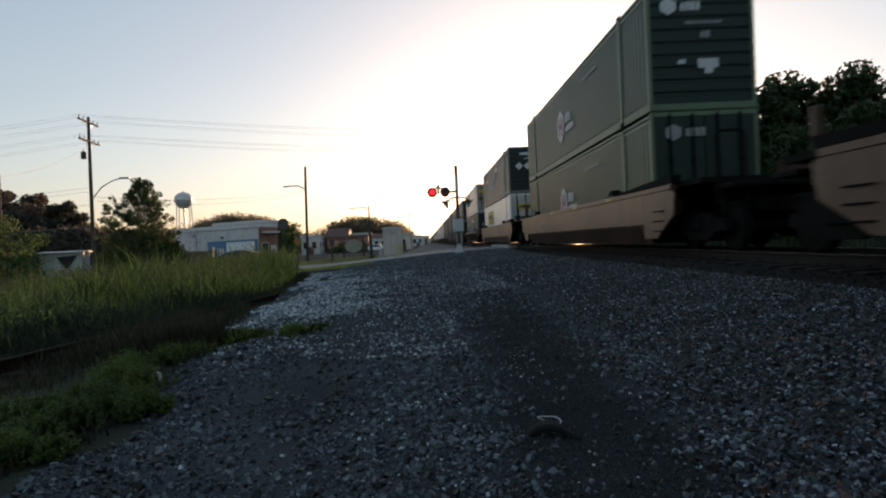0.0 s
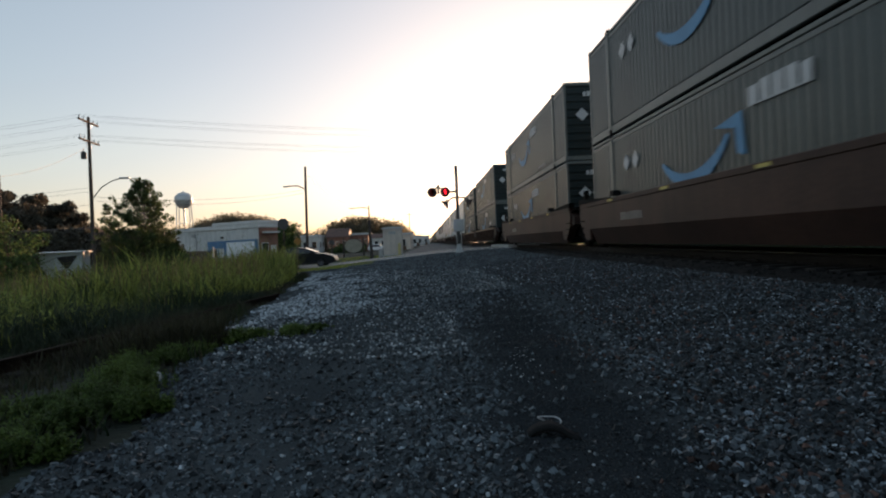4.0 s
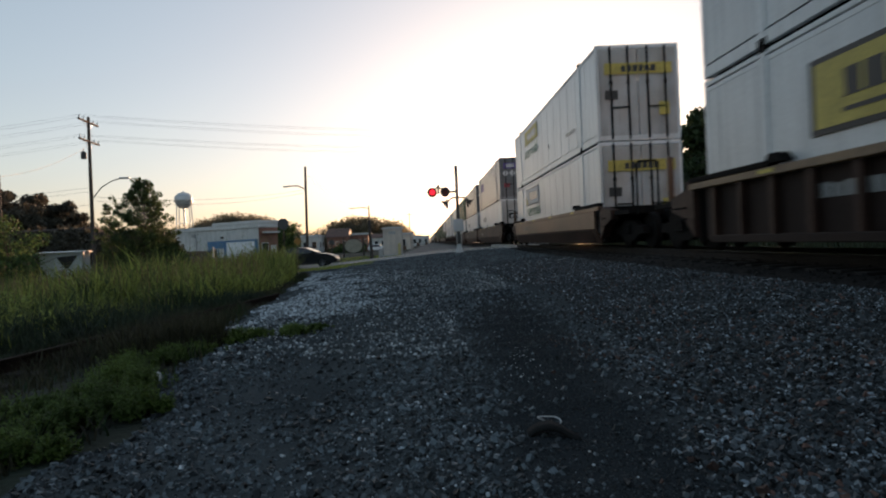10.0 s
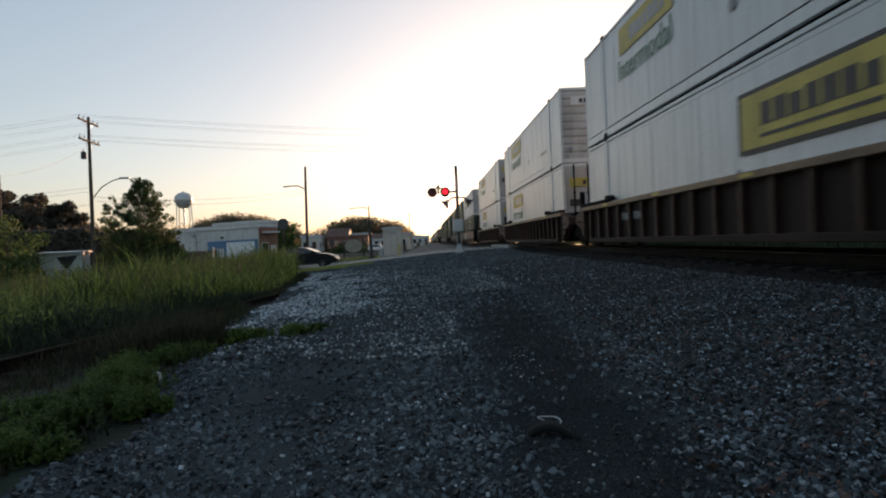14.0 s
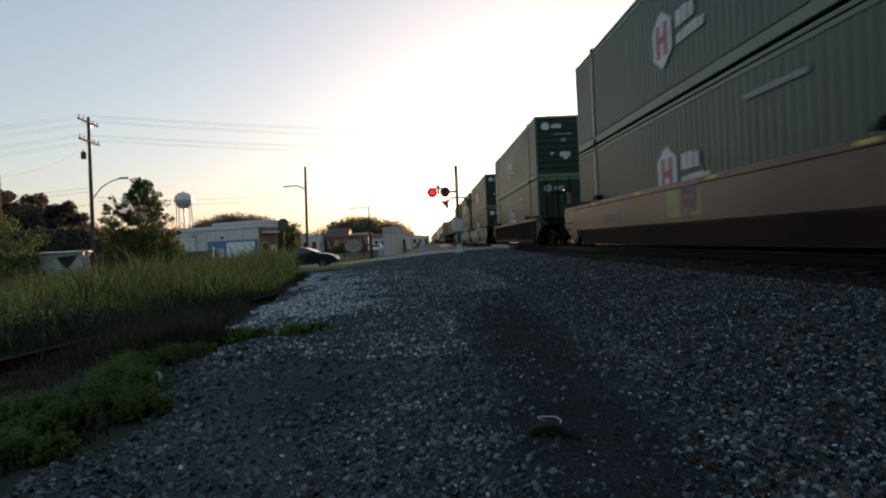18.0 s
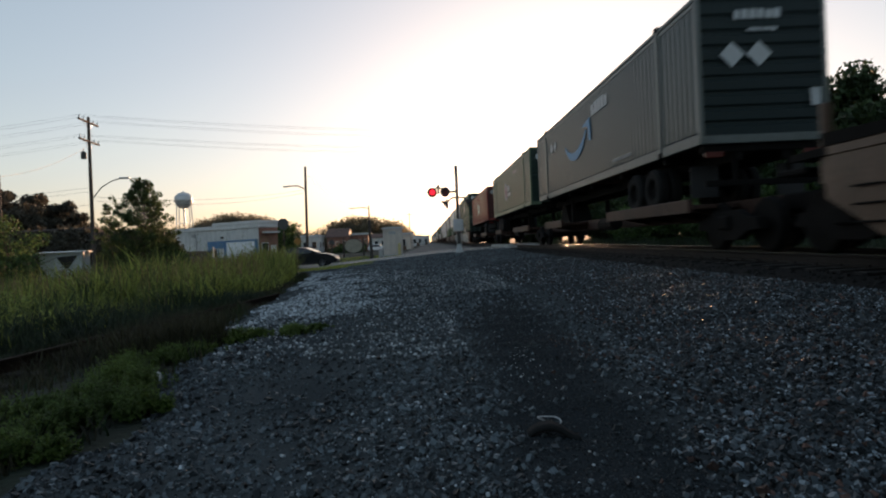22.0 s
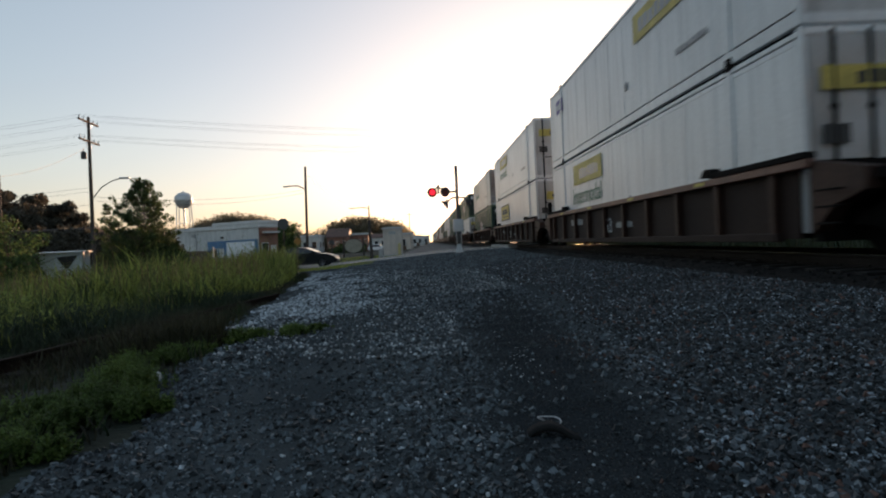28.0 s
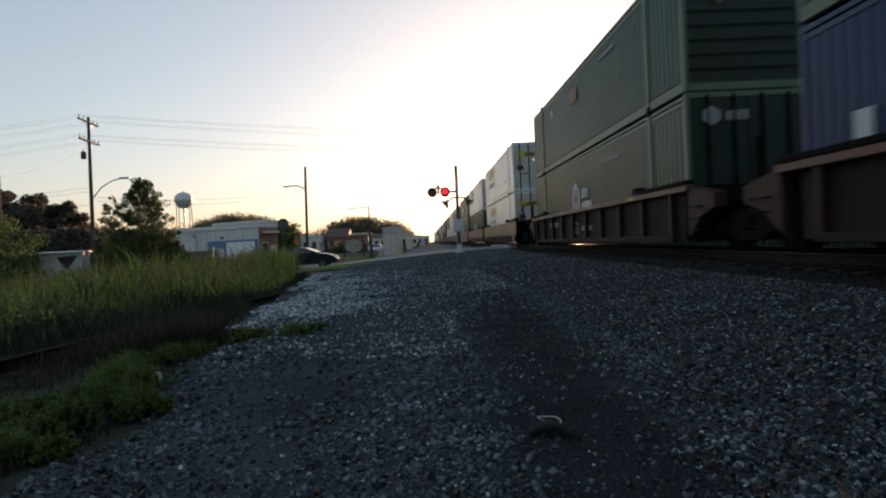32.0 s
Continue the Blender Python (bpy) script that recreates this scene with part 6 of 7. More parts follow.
        ph.append(tall * np.clip(1.15 - 0.5 * away, 0.35, 1.2) * rng.uniform(0.75, 1.1, n))
    shoots("leafy_weeds", "bright green leafy weeds at the gravel's edge", np.concatenate(px), np.concatenate(py), np.concatenate(ph), 30, 0.017, M_HERB, 61)
    # right-hand verge and roadside grass
    n = 9000
    x = rng.uniform(14.2, 20, n)
    y = rng.uniform(10, 70, n)
    blades("far_verge_grass", "grass beyond the track", x, y, rng.uniform(0.3, 0.9, n), 0.02, M_DUSKGRASS, 0.5, 35)
    n = 7000
    y = rng.uniform(47.5, 64, n)
    x = rng.uniform(-30, -2.5, n)
    blades("roadside_grass", "short grass beyond the road", x, y, rng.uniform(0.05, 0.16, n), 0.02, M_REED, 0.6, 36)
    n = 6000
    y = rng.uniform(33, 38.3, n)
    x = rng.uniform(-9.5, -3.2, n)
    blades("crossing_grass", "short grass beside the crossing road", x, y, rng.uniform(0.04, 0.14, n), 0.012, M_REED, 0.6, 37)

    # young tree and shrubs on the verge
    tree("tree", "bushy young tree with fine loose leaves", 5.8, 2.3, 0.05, 46000, 0.042, M_LEAF_Y, 41, 0.04, 420, pose(-15.1, 32, gz(-15.1, 32)), stems=4, ragged=0.13, cone=0.5, lump=0.07, lean=0.3)
    tree("tree", "thin sparse sapling beside the pole", 5.2, 1.15, 0.03, 4200, 0.05, M_LEAF_Y, 42, 0.1, 90, pose(-17.1, 32.5, gz(-17.1, 32)), stems=3, ragged=0.16, cone=0.3, lump=0.08, lean=0.6)
    tree("bush", "dense dark green bush in tall grass", 2.6, 1.5, 0.04, 3800, 0.09, M_LEAF, 43, 0.05, 34, pose(-15.0, 33, gz(-15, 33)), stems=4)
    tree("bush", "dense dark green bush in tall grass", 2.0, 1.1, 0.04, 2400, 0.09, M_LEAF, 44, 0.05, 34, pose(-14.5, 33.5, gz(-14.5, 33.5)), stems=4)
    tree("bush", "sunlit leafy green bush", 3.5, 1.5, 0.04, 5200, 0.075, M_SUNLEAF, 45, 0.05, 40, pose(-19.6, 28, gz(-19.6, 28)), stems=4)
    tree("bush", "sunlit leafy green bush", 2.6, 1.2, 0.04, 2600, 0.075, M_SUNLEAF, 46, 0.05, 30, pose(-21.0, 29.0, gz(-21, 29)), stems=4)
    # dark trees behind the shed
    oak = tree("tree", "large dark broad-crowned tree behind the shed", 7.6, 2.9, 0.28, 6500, 0.19, M_OAK, 47, 0.3, 44, pose(-41.0, 60, -0.3), "trees behind the shed", ragged=0.15)
    copy_thing(oak, pose(-43.8, 61.5, -0.1, 0, 0, 100))
    copy_thing(oak, pose(-38.2, 61, -1.6, 0, 0, 200))
    copy_thing(oak, pose(-40.0, 63, -0.4, 0, 0, 290))
    tree("tree", "small rounded dark tree behind the shed", 5.0, 2.2, 0.2, 4200, 0.19, M_OAK, 48, 0.2, 34, pose(-35.6, 61, -1.2), "trees behind the shed")
    hedge = tree("bush", "dark leafy hedge bush beside the shed", 3.9, 2.6, 0.08, 3600, 0.19, M_OAK, 49, 0.02, 36, pose(-40, 56, -1.2), "hedge behind the shed", stems=3)
    for x, y, a in ((-38, 58, 30), (-34.3, 58, 250), (-33.0, 57.5, 140), (-29, 57, 210), (-44, 55, 300), (-25.8, 56, 20), (-30.2, 50.6, 75), (-33.4, 50.2, 330)):
        copy_thing(hedge, pose(x, y, -1.1, 0, 0, a))
    # woods beyond the track
    a = tree("tree", "tall dark tree beyond the track", 13.6, 4.6, 0.3, 15000, 0.27, M_PINE, 51, 0.12, 60, pose(30, 46, -0.8), "woods beyond the track", ragged=0.2)
    b = tree("tree", "tall dark tree beyond the track", 12.0, 4.2, 0.28, 14000, 0.27, M_PINE, 52, 0.1, 54, pose(24.6, 47, -0.8), "woods beyond the track", ragged=0.22)
    for k, (x, y, ang, sc) in enumerate(((35.5, 44, 30, 0), (40, 42, 80, 1), (33, 52, 140, 1), (27.5, 56, 250, 0), (42, 34, 290, 0), (48, 30, 10, 1), (37, 38, 60, 1))):
        copy_thing((a, b)[sc], pose(x, y, -0.8, 0, 0, ang))
    s = tree("bush", "green undergrowth bush beyond the track", 3.8, 2.5, 0.06, 5600, 0.16, M_LEAF, 53, 0.0, 36, pose(19, 30, -0.8), "undergrowth beyond the track", stems=4)
    for k, (x, y) in enumerate(((21.5, 26), (24, 22), (18.2, 35), (17.6, 41), (17.9, 47.5), (19.8, 54), (23, 46), (27, 19), (22, 32), (25, 29), (29, 25))):
        copy_thing(s, pose(x, y, -0.8, 0, 0, 53 * k))
    c = tree("tree", "low dark tree at the wood's edge", 7.4, 3.4, 0.2, 9000, 0.22, M_PINE, 56, 0.02, 54, pose(22.5, 45, -0.8), "woods beyond the track", ragged=0.2)
    # copies past y 70 stay hidden: added to block the sun beside a slit
    for k, (x, y) in enumerate(((22, 40), (25, 35), (27.5, 31), (22.6, 30), (30, 34), (19.9, 52), (21.5, 59), (24.5, 66), (25.4, 81), (16.4, 83.5), (30.2, 100.5), (21.2, 103), (13.5, 71), (30, 60), (34, 66), (11.8, 95), (34, 90))):
        copy_thing(c, pose(x, y, -0.8, 0, 0, 71 * k))
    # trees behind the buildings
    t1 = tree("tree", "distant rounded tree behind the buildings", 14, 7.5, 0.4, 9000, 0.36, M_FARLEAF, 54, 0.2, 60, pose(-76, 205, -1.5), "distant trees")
    for k, (x, y, z) in enumerate(((-69, 202, 1.2), (-62, 203, 1.4), (-55, 205, 0.0), (-84, 206, -2.5), (-48, 190, -3.2), (-34, 222, -2.0), (-26, 224, -0.4), (-19, 223, -1.0), (-12.5, 226, -2.8), (-41, 215, -5.4), (-98, 215, -4), (-112, 220, -4))):
        copy_thing(t1, pose(x, y, z - 1.5, 0, 0, 67 * k))
    t2 = tree("tree", "dark tree beside the brick building", 8.2, 3.2, 0.25, 3600, 0.3, M_LEAF, 55, 0.1, 36, pose(-30.5, 128, -1.4), "trees by the buildings")
    for x, y, z, ang in ((-34, 127, -2.0, 120), (-18.5, 142, -6.4, 250), (-20.8, 139, -6.6, 290)):
        copy_thing(t2, pose(x, y, z, 0, 0, ang))
    for k, (x, y, z) in enumerate(((-15, 310, -2), (-23, 300, -2), (17, 420, -2), (26, 380, -2), (-32, 320, -3))):
        copy_thing(t1, pose(x, y, z - 1.5, 0, 0, 41 * k))
    # unseen woods behind the stand, added to dim sky light on container ends
    for k in range(13):
        copy_thing((a, b)[k % 2], pose(-52 + 9 * k + rng.normal(0, 1.5), -30 + rng.normal(0, 4), -0.9, 0, 0, 77 * k))
    # far woods all round
    c, r = [], []
    for k in range(420):
        w = rng.uniform(0, 2 * math.pi)
        d = rng.uniform(420, 560)
        x, y = d * math.sin(w), d * math.cos(w)
        if y > 0 and (-2 < x < 18 or 60 < x < 190):
            continue
        c.append((x, y, rng.uniform(0, 7)))
        r.append(rng.uniform(6, 10))
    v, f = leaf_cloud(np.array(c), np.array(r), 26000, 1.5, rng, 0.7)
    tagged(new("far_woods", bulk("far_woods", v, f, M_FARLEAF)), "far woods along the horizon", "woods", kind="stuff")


plant_all()

# ---- poles, wires, signals ----
def sag(a, b, drop, n=14):
    a, b = Vector(a), Vector(b)
    return [a.lerp(b, k / n) - Vector((0, 0, drop * 4 * (k / n) * (1 - k / n))) for k in range(n + 1)]


def wire(a, b, drop, r=0.011):
    return solid("overhead_wire", Shape().tube(sag(a, b, drop), r, 4), M_WIRE, "thin black sagging overhead wire between poles", "wire", "overhead wires")


def build_poles():
    x, y = -26.1, 47.0
    g = gz(x, y)
    p = thing("utility_pole", "tall weathered wooden utility pole with two crossarms", "pole", "poles", m=pose(x, y, g))
    part("post", Shape().rod((-0.05, 0, -0.3), (0.12, 0, 12.4), 0.17, 0.11, 12), M_POLE, p)
    d = Vector((-0.09, 0.99, 0)).normalized()
    for z in (12.0, 10.5):
        sh = Shape()
        c = Vector((0.12, 0, z))
        a, b = c - d * 1.6, c + d * 1.6
        sh.rod(a, b, 0.085, 0.085, 6)
        arm = part("crossarm", sh, M_POLE, p, "wooden crossarm")
        for t in (-1.5, -0.8, 0.8, 1.5):
            q = c + d * t
            part("insulator", Shape().lathe([(0.0, 0.0), (0.03, 0.0), (0.055, 0.1), (0.03, 0.14), (0.06, 0.18), (0.03, 0.25), (0.0, 0.25)], (q.x, q.y, q.z + 0.06), "z", 8), M_PLASTIC, arm, "insulator")
        for s in (-1, 1):
            part("brace", Shape().rod(c + d * 0.7 * s, c - Vector((0, 0, 0.65)), 0.02, 0.02, 5), M_STEEL, arm)
    part("transformer", Shape().lathe([(0.0, 9.15), (0.19, 9.15), (0.2, 9.2), (0.2, 9.65), (0.15, 9.72), (0.0, 9.74)], (-0.33, -0.1, 0), "z", 14).rod((-0.33, -0.1, 9.7), (-0.33, -0.1, 9.9), 0.03), M_DARKSTEEL, p, "grey can transformer")
    part("lamp_arm", Shape().tube([(0.1, 0, 6.0), (1.0, -0.2, 6.9), (1.9, -0.3, 7.35), (2.6, -0.4, 7.5)], 0.045), M_DARKSTEEL, p)
    part("lamp_head", Shape().box(2.5, -0.55, 7.42, 3.3, -0.3, 7.56, 0.04), M_STEEL, p, "street lamp head")
    # wires to both sides
    for z in (12.0, 10.5):
        for t in (-1.5, -0.8, 0.8, 1.5):
            q = Vector((x + 0.12, y, g + z + 0.3)) + d * t
            wire(q, (q.x - 56, q.y + 10 + 0.6 * t, q.z - 0.4), 1.0, 0.006)
            wire(q, (q.x + 56, q.y + 14 + 0.4 * t, q.z - 0.2), 1.0, 0.007)
    wire((x, y, g + 6.2), (-12.05, 60, 6.3), 0.6, 0.012)
    wire((x, y, g + 5.9), (-12.05, 60, 6.0), 0.7, 0.012)
    for k, z in enumerate((6.9, 6.6, 5.6)):
        wire((x, y, g + z), (x - 60, y + 8, g + z - 0.6 - 0.2 * k), 0.7)
    wire((x, y, g + 10.2), (-24.7, 35.2, 5.4), 0.4)
    # edge-of-view pole
    q = thing("utility_pole", "short dark wooden pole at the grass edge", "pole", "poles", m=pose(-24.75, 35, gz(-24.75, 35)))
    part("post", Shape().rod((0, 0, -0.3), (0.05, 0, 6.5), 0.15, 0.12, 10), M_POLE, q)
    # pole with lamp by the road
    q = thing("utility_pole", "wooden pole with a street lamp arm by the road", "pole", "poles", m=pose(-12.1, 60, gz(-12.1, 60)))
    part("post", Shape().rod((0, 0, -0.3), (0.2, 0, 9.6), 0.16, 0.11, 12), M_POLE, q)
    part("lamp_arm", Shape().tube([(0.15, 0, 7.3), (-0.6, 0, 7.7), (-1.6, 0, 7.72)], 0.06), M_DARKSTEEL, q)
    part("lamp_head", Shape().box(-2.1, -0.13, 7.6, -1.5, 0.13, 7.74, 0.04), M_STEEL, q, "street lamp head")
    wire((-12.0, 60, 8.0), (-9.6, 100, 6.0), 0.8)
    q = thing("street_lamp", "thin pale street lamp pole beyond the road", "lamp", "poles", m=pose(-9.5, 100, gz(-9.5, 100)))
    part("post", Shape().rod((0, 0, -0.2), (0, 0, 8.0), 0.13, 0.1, 10), M_DARKSTEEL, q)
    part("lamp_arm", Shape().tube([(0, 0, 7.6), (-1.2, 0, 7.75), (-2.6, 0, 7.7)], 0.07), M_DARKSTEEL, q)
    part("lamp_head", Shape().box(-3.3, -0.14, 7.6, -2.5, 0.14, 7.75, 0.04), M_STEEL, q)
    wire((-9.5, 100, 4.6), (-27, 138, 4.6), 1.4, 0.03)
    wire((-9.5, 100, 5.0), (-27, 138, 5.2), 1.6, 0.03)
    q = thing("wooden_post", "dark wooden post in the grass by the crossing", "post", m=pose(-4.45, 47.6, gz(-4.45, 47.6)))
    part("post", Shape().rod((0, 0, -0.3), (-0.1, 0, 3.1), 0.13, 0.11, 10), M_POLE, q)
    q = thing("sign_post", "thin dark post with a box by the road", "post", m=pose(-7.55, 47.2, gz(-7.55, 47.2)))
    part("post", Shape().box(-0.05, -0.05, -0.2, 0.05, 0.05, 1.9), M_POLE, q)
    part("post_box", Shape().box(-0.2, -0.2, 1.5, 0.2, 0.2, 1.85, 0.03), M_DARKSTEEL, q, "dark metal box")
    q = thing("oval_sign", "grey-green oval sign board on two posts", "sign", m=pose(-8.9, 72, gz(-8.9, 72)))
    pts = [(1.05 * math.cos(w * math.pi / 14), 1.25 + 0.82 * math.sin(w * math.pi / 14)) for w in range(28)]
    part("board", Shape().prism(pts, "y", -0.06, 0.06), M_OVAL, q, "oval board")
    part("rim", Shape().prism([(a * 1.06, 1.25 + (b - 1.25) * 1.07) for a, b in pts], "y", -0.03, 0.05), M_POLE, q)
    for s in (-1.2, 1.2):
        part("post", Shape().box(s - 0.08, -0.06, -0.2, s + 0.08, 0.1, 2.3, 0.01), M_POLE, q)
    part("crosspiece", Shape().box(-1.2, 0.06, 1.2, 1.2, 0.12, 1.32), M_POLE, q)
    q = thing("stop_sign", "back of an octagonal steel sign on a post", "sign", m=pose(-11.4, 47.6, gz(-11.4, 47.6)))
    part("post", Shape().box(-0.04, -0.04, -0.2, 0.04, 0.04, 3.7), M_POLE, q)
    part("sign_plate", Shape().prism([(0.47 * math.cos((k + 0.5) * math.pi / 4), 3.4 + 0.47 * math.sin((k + 0.5) * math.pi / 4)) for k in range(8)], "y", -0.07, -0.055), M_DARKSTEEL, q, "octagonal plate")
    q = thing("warning_sign", "dull amber diamond warning sign on a post", "sign", m=pose(-12.85, 59.2, gz(-12.85, 59.2)))
    part("post", Shape().box(-0.04, -0.04, -0.2, 0.04, 0.04, 2.6), M_POLE, q)
    part("sign_plate", Shape().prism(diamond(0.0, 2.05, 0.42), "y", -0.065, -0.045), M_AMBER, q, "amber diamond plate")
    q = thing("utility_pole", "far thin pole along the line", "pole", "poles", m=pose(-5.2, 190, gz(-5.2, 190)))
    part("post", Shape().rod((0, 0, -0.3), (0, 0, 11.5), 0.16, 0.1, 8), M_POLE, q)
    part("crossarm", Shape().box(-1.1, -0.06, 10.6, 1.1, 0.06, 10.75), M_POLE, q)


M_AMBER = mat("amber_sign", (0.30, 0.15, 0.02), 0.6, 0, 0.2, 4, 30, 0.1)
M_OVAL = mat("sign_green", (0.36, 0.33, 0.26), 0.7, 0, 0.25, 2, 20, 0.1)
build_poles()

FLASHERS = []


def build_signal():
    """Crossing signal: mast, bracket arm with a lamp pair towards the track side, a second pair, case and base."""
    x, y = 1.98, 36.0
    g = gz(x, y)
    s = thing("crossing_signal", "grey crossing signal mast with flashing red lamps", "signal", m=pose(x, y, g))
    h = 4.9 - g
    part("mast", Shape().rod((0, 0, 0), (0, 0, h), 0.1, 0.088, 12), M_DARKSTEEL, s, "steel mast, coloured dark as backlit")
    part("bell", Shape().lathe([(0.0, h - 0.02), (0.1, h + 0.0), (0.12, h + 0.07), (0.06, h + 0.13), (0.0, h + 0.15)], (0, 0, 0), "z", 12), M_STEEL, s, "bell")
    for k in range(4):
        part("clamp", Shape().lathe([(0.09, 0.0), (0.13, 0.0), (0.13, 0.07), (0.09, 0.07)], (0, 0, h - 0.35 - 0.32 * k), "z", 10), M_STEEL, s)
    part("base", Shape().box(-0.24, -0.24, -0.1, 0.24, 0.24, 0.12, 0.02).prism([(-0.2, 0.12), (0.2, 0.12), (0.1, 0.55), (-0.1, 0.55)], "y", -0.14, 0.14), M_ALU, s, "pale cast base")
    part("case", Shape().box(-0.33, -0.2, 1.3, 0.3, 0.12, 2.05, 0.03), M_ALU, s, "grey junction case")
    part("case_door", Shape().box(-0.29, -0.222, 1.35, 0.26, -0.202, 2.0, 0.008), M_ALU, s)
    part("conduit", Shape().tube([(0.14, 0, 0.1), (0.16, 0, 1.3)], 0.03).tube([(-0.12, 0.02, 0.1), (-0.14, 0.02, 1.3)], 0.025), M_STEEL, s)
    zl = 3.44 - g
    part("bracket_arm", Shape().tube([(0, 0, zl), (-0.75, 0, zl + 0.02)], 0.065).tube([(-1.5, 0.02, zl + 0.12), (-1.15, 0.02, zl + 0.32), (-0.72, 0.02, zl + 0.12)], 0.055).rod((-1.12, 0.02, zl - 0.1), (-1.12, 0.02, zl + 0.46), 0.06), M_DARKSTEEL, s)
    part("bracket_arm", Shape().tube([(-0.62, 0.05, 2.82 - g), (-0.3, 0.04, 3.08 - g), (0.5, 0.04, 3.06 - g), (0.55, 0.05, 2.8 - g)], 0.055), M_DARKSTEEL, s)

    def lamp(px, py, pz, turn, lit):
        l = part("lamp", Shape().lathe([(0.0, 0.06), (0.1, 0.05), (0.12, 0.0), (0.30, -0.01), (0.30, -0.025), (0.11, -0.03)], (0, 0, 0), "y", 24), M_BLACK, s, "black lamp with round backing")
        l.matrix_basis = pose(px, py, pz, 0, 0, turn)
        hood = Shape()
        v, f, n = [], [], 16
        for k in range(n + 1):
            w = math.pi * (-0.12 + 1.24 * k / n)
            c, sn = math.cos(w), math.sin(w)
            dep = 0.14 + 0.24 * max(0, math.sin(w))
            v += [(0.17 * c, -0.02, 0.17 * sn), (0.175 * c, -0.02 - dep, 0.175 * sn), (0.182 * c, -0.02 - dep, 0.182 * sn), (0.178 * c, -0.02, 0.178 * sn)]
            if k:
                a, b = 4 * k - 4, 4 * k
                f += [(a, b, b + 1, a + 1), (a + 1, b + 1, b + 2, a + 2), (a + 2, b + 2, b + 3, a + 3)]
        part("hood", hood.add(v, f), M_BLACK, l)
        disc = part("lens", Shape().lathe([(0.0, -0.008), (0.16, -0.008), (0.164, 0.0), (0.16, 0.008), (0.0, 0.008)], (0, 0, 0), "y", 20), M_DARKLENS, s, "round red lens")
        if lit:
            part("lit_face", Shape().lathe([(0.0, -0.02), (0.1, -0.017), (0.155, -0.009), (0.0, -0.009)], (0, 0, 0), "y", 20), M_GLOW, disc, "glowing red lens face")
        off = Vector((0, -0.17, 0))
        off.rotate(Euler((0, 0, radians(turn))))
        disc.matrix_basis = pose(px + off.x, py + off.y, pz, 0, 0, turn)
        return disc, (px + off.x, py + off.y, pz, turn)

    FLASHERS.append((lamp(-1.5, -0.02, zl, 0, True), 0))
    FLASHERS.append((lamp(-0.72, -0.02, zl, 0, True), 1))
    lamp(-0.62, 0.08, 2.72 - g, -75, False)
    lamp(0.62, -0.1, 2.72 - g, 75, False)


build_signal()


def flash():
    """The two lamps of the front pair show their lit faces by turns, every 0.74 s."""
    period, first = 1.485, 0.29
    for (disc, (x, y, z, turn)), k in FLASHERS:
        lit = lambda t: (((t - first) % period) < period / 2) == bool(k)
        rows, a = [], 0.0 if lit(0.0) else 180.0
        rows.append((0.0, pose(x, y, z, 0, 0, turn + a)))
        t = first - period / 2 if k == -1 else first
        while t < 31.9:
            rows.append((t - 0.05, pose(x, y, z, 0, 0, turn + a)))
            rows += [(t - 0.05 + 0.034 * j, pose(x, y, z, 0, 0, turn + a + 60 * j)) for j in (1, 2, 3)]
            a += 180
            t += period / 2
        rows.append((32.0, pose(x, y, z, 0, 0, turn + a)))
        walk(disc, rows)


# ---- crossing hut, bollards ----
def build_hut():
    x0, x1, y0, y1 = -4.0, -2.15, 51.6, 53.6
    g = gz(-3, 52)
    h = thing("signal_hut", "pale metal signal equipment hut by the crossing", "hut", m=pose(-2.98, 52.6, g))
    part("wall_box", Shape().box(-0.82, -1.0, 0.15, 0.82, 1.0, 2.4, 0.02), M_HUT, h)
    part("plinth", Shape().box(-0.85, -1.03, -0.2, 0.85, 1.03, 0.15, 0.02), M_CONC, h)
    part("roof", Shape().prism([(-0.94, 2.4), (0.94, 2.4), (0.92, 2.5), (0, 2.56), (-0.92, 2.5)], "y", -1.12, 1.12), M_ALU, h)
    part("door", Shape().box(0.822, -0.5, 0.2, 0.855, 0.4, 2.2, 0.01), M_HUT, h)
    part("vent", Shape().box(-0.3, -1.03, 1.9, 0.3, -1.003, 2.15, 0.005), M_STEEL, h)
    b = thing("bollard", "pale yellow bollard beside the hut", "bollard", m=pose(-2.34, 50.2, gz(-2.3, 50.2)))
    part("post", Shape().lathe([(0.12, -0.2), (0.12, 0.95), (0.08, 1.02), (0.0, 1.05)], (0, 0, 0), "z", 12), M_YELLOW, b)
    c = thing("utility_box", "low dark utility pedestal beside the hut", "box", m=pose(-3.9, 50.0, gz(-3.9, 50)))
    part("body", Shape().box(-0.18, -0.15, -0.1, 0.18, 0.15, 0.75, 0.03), M_STEEL, c)


M_HUT = mat("hut_paint", (0.64, 0.56, 0.485), 0.6, 0, 0.15, 0.9, 14, 0.1, streak=0.2)
build_hut()


# ---- buildings ----
def window(parent, x, z, w, h, y=-0.02):
    f = part("window", Shape().box(x - w / 2 - 0.08, y - 0.06, z - h / 2 - 0.08, x + w / 2 + 0.08, y, z + h / 2 + 0.08, 0.01), M_WHITE, parent, "framed window")
    part("pane", Shape().box(x - w / 2, y - 0.075, z - h / 2, x + w / 2, y - 0.062, z + h / 2), M_GLASS, f)
    return f


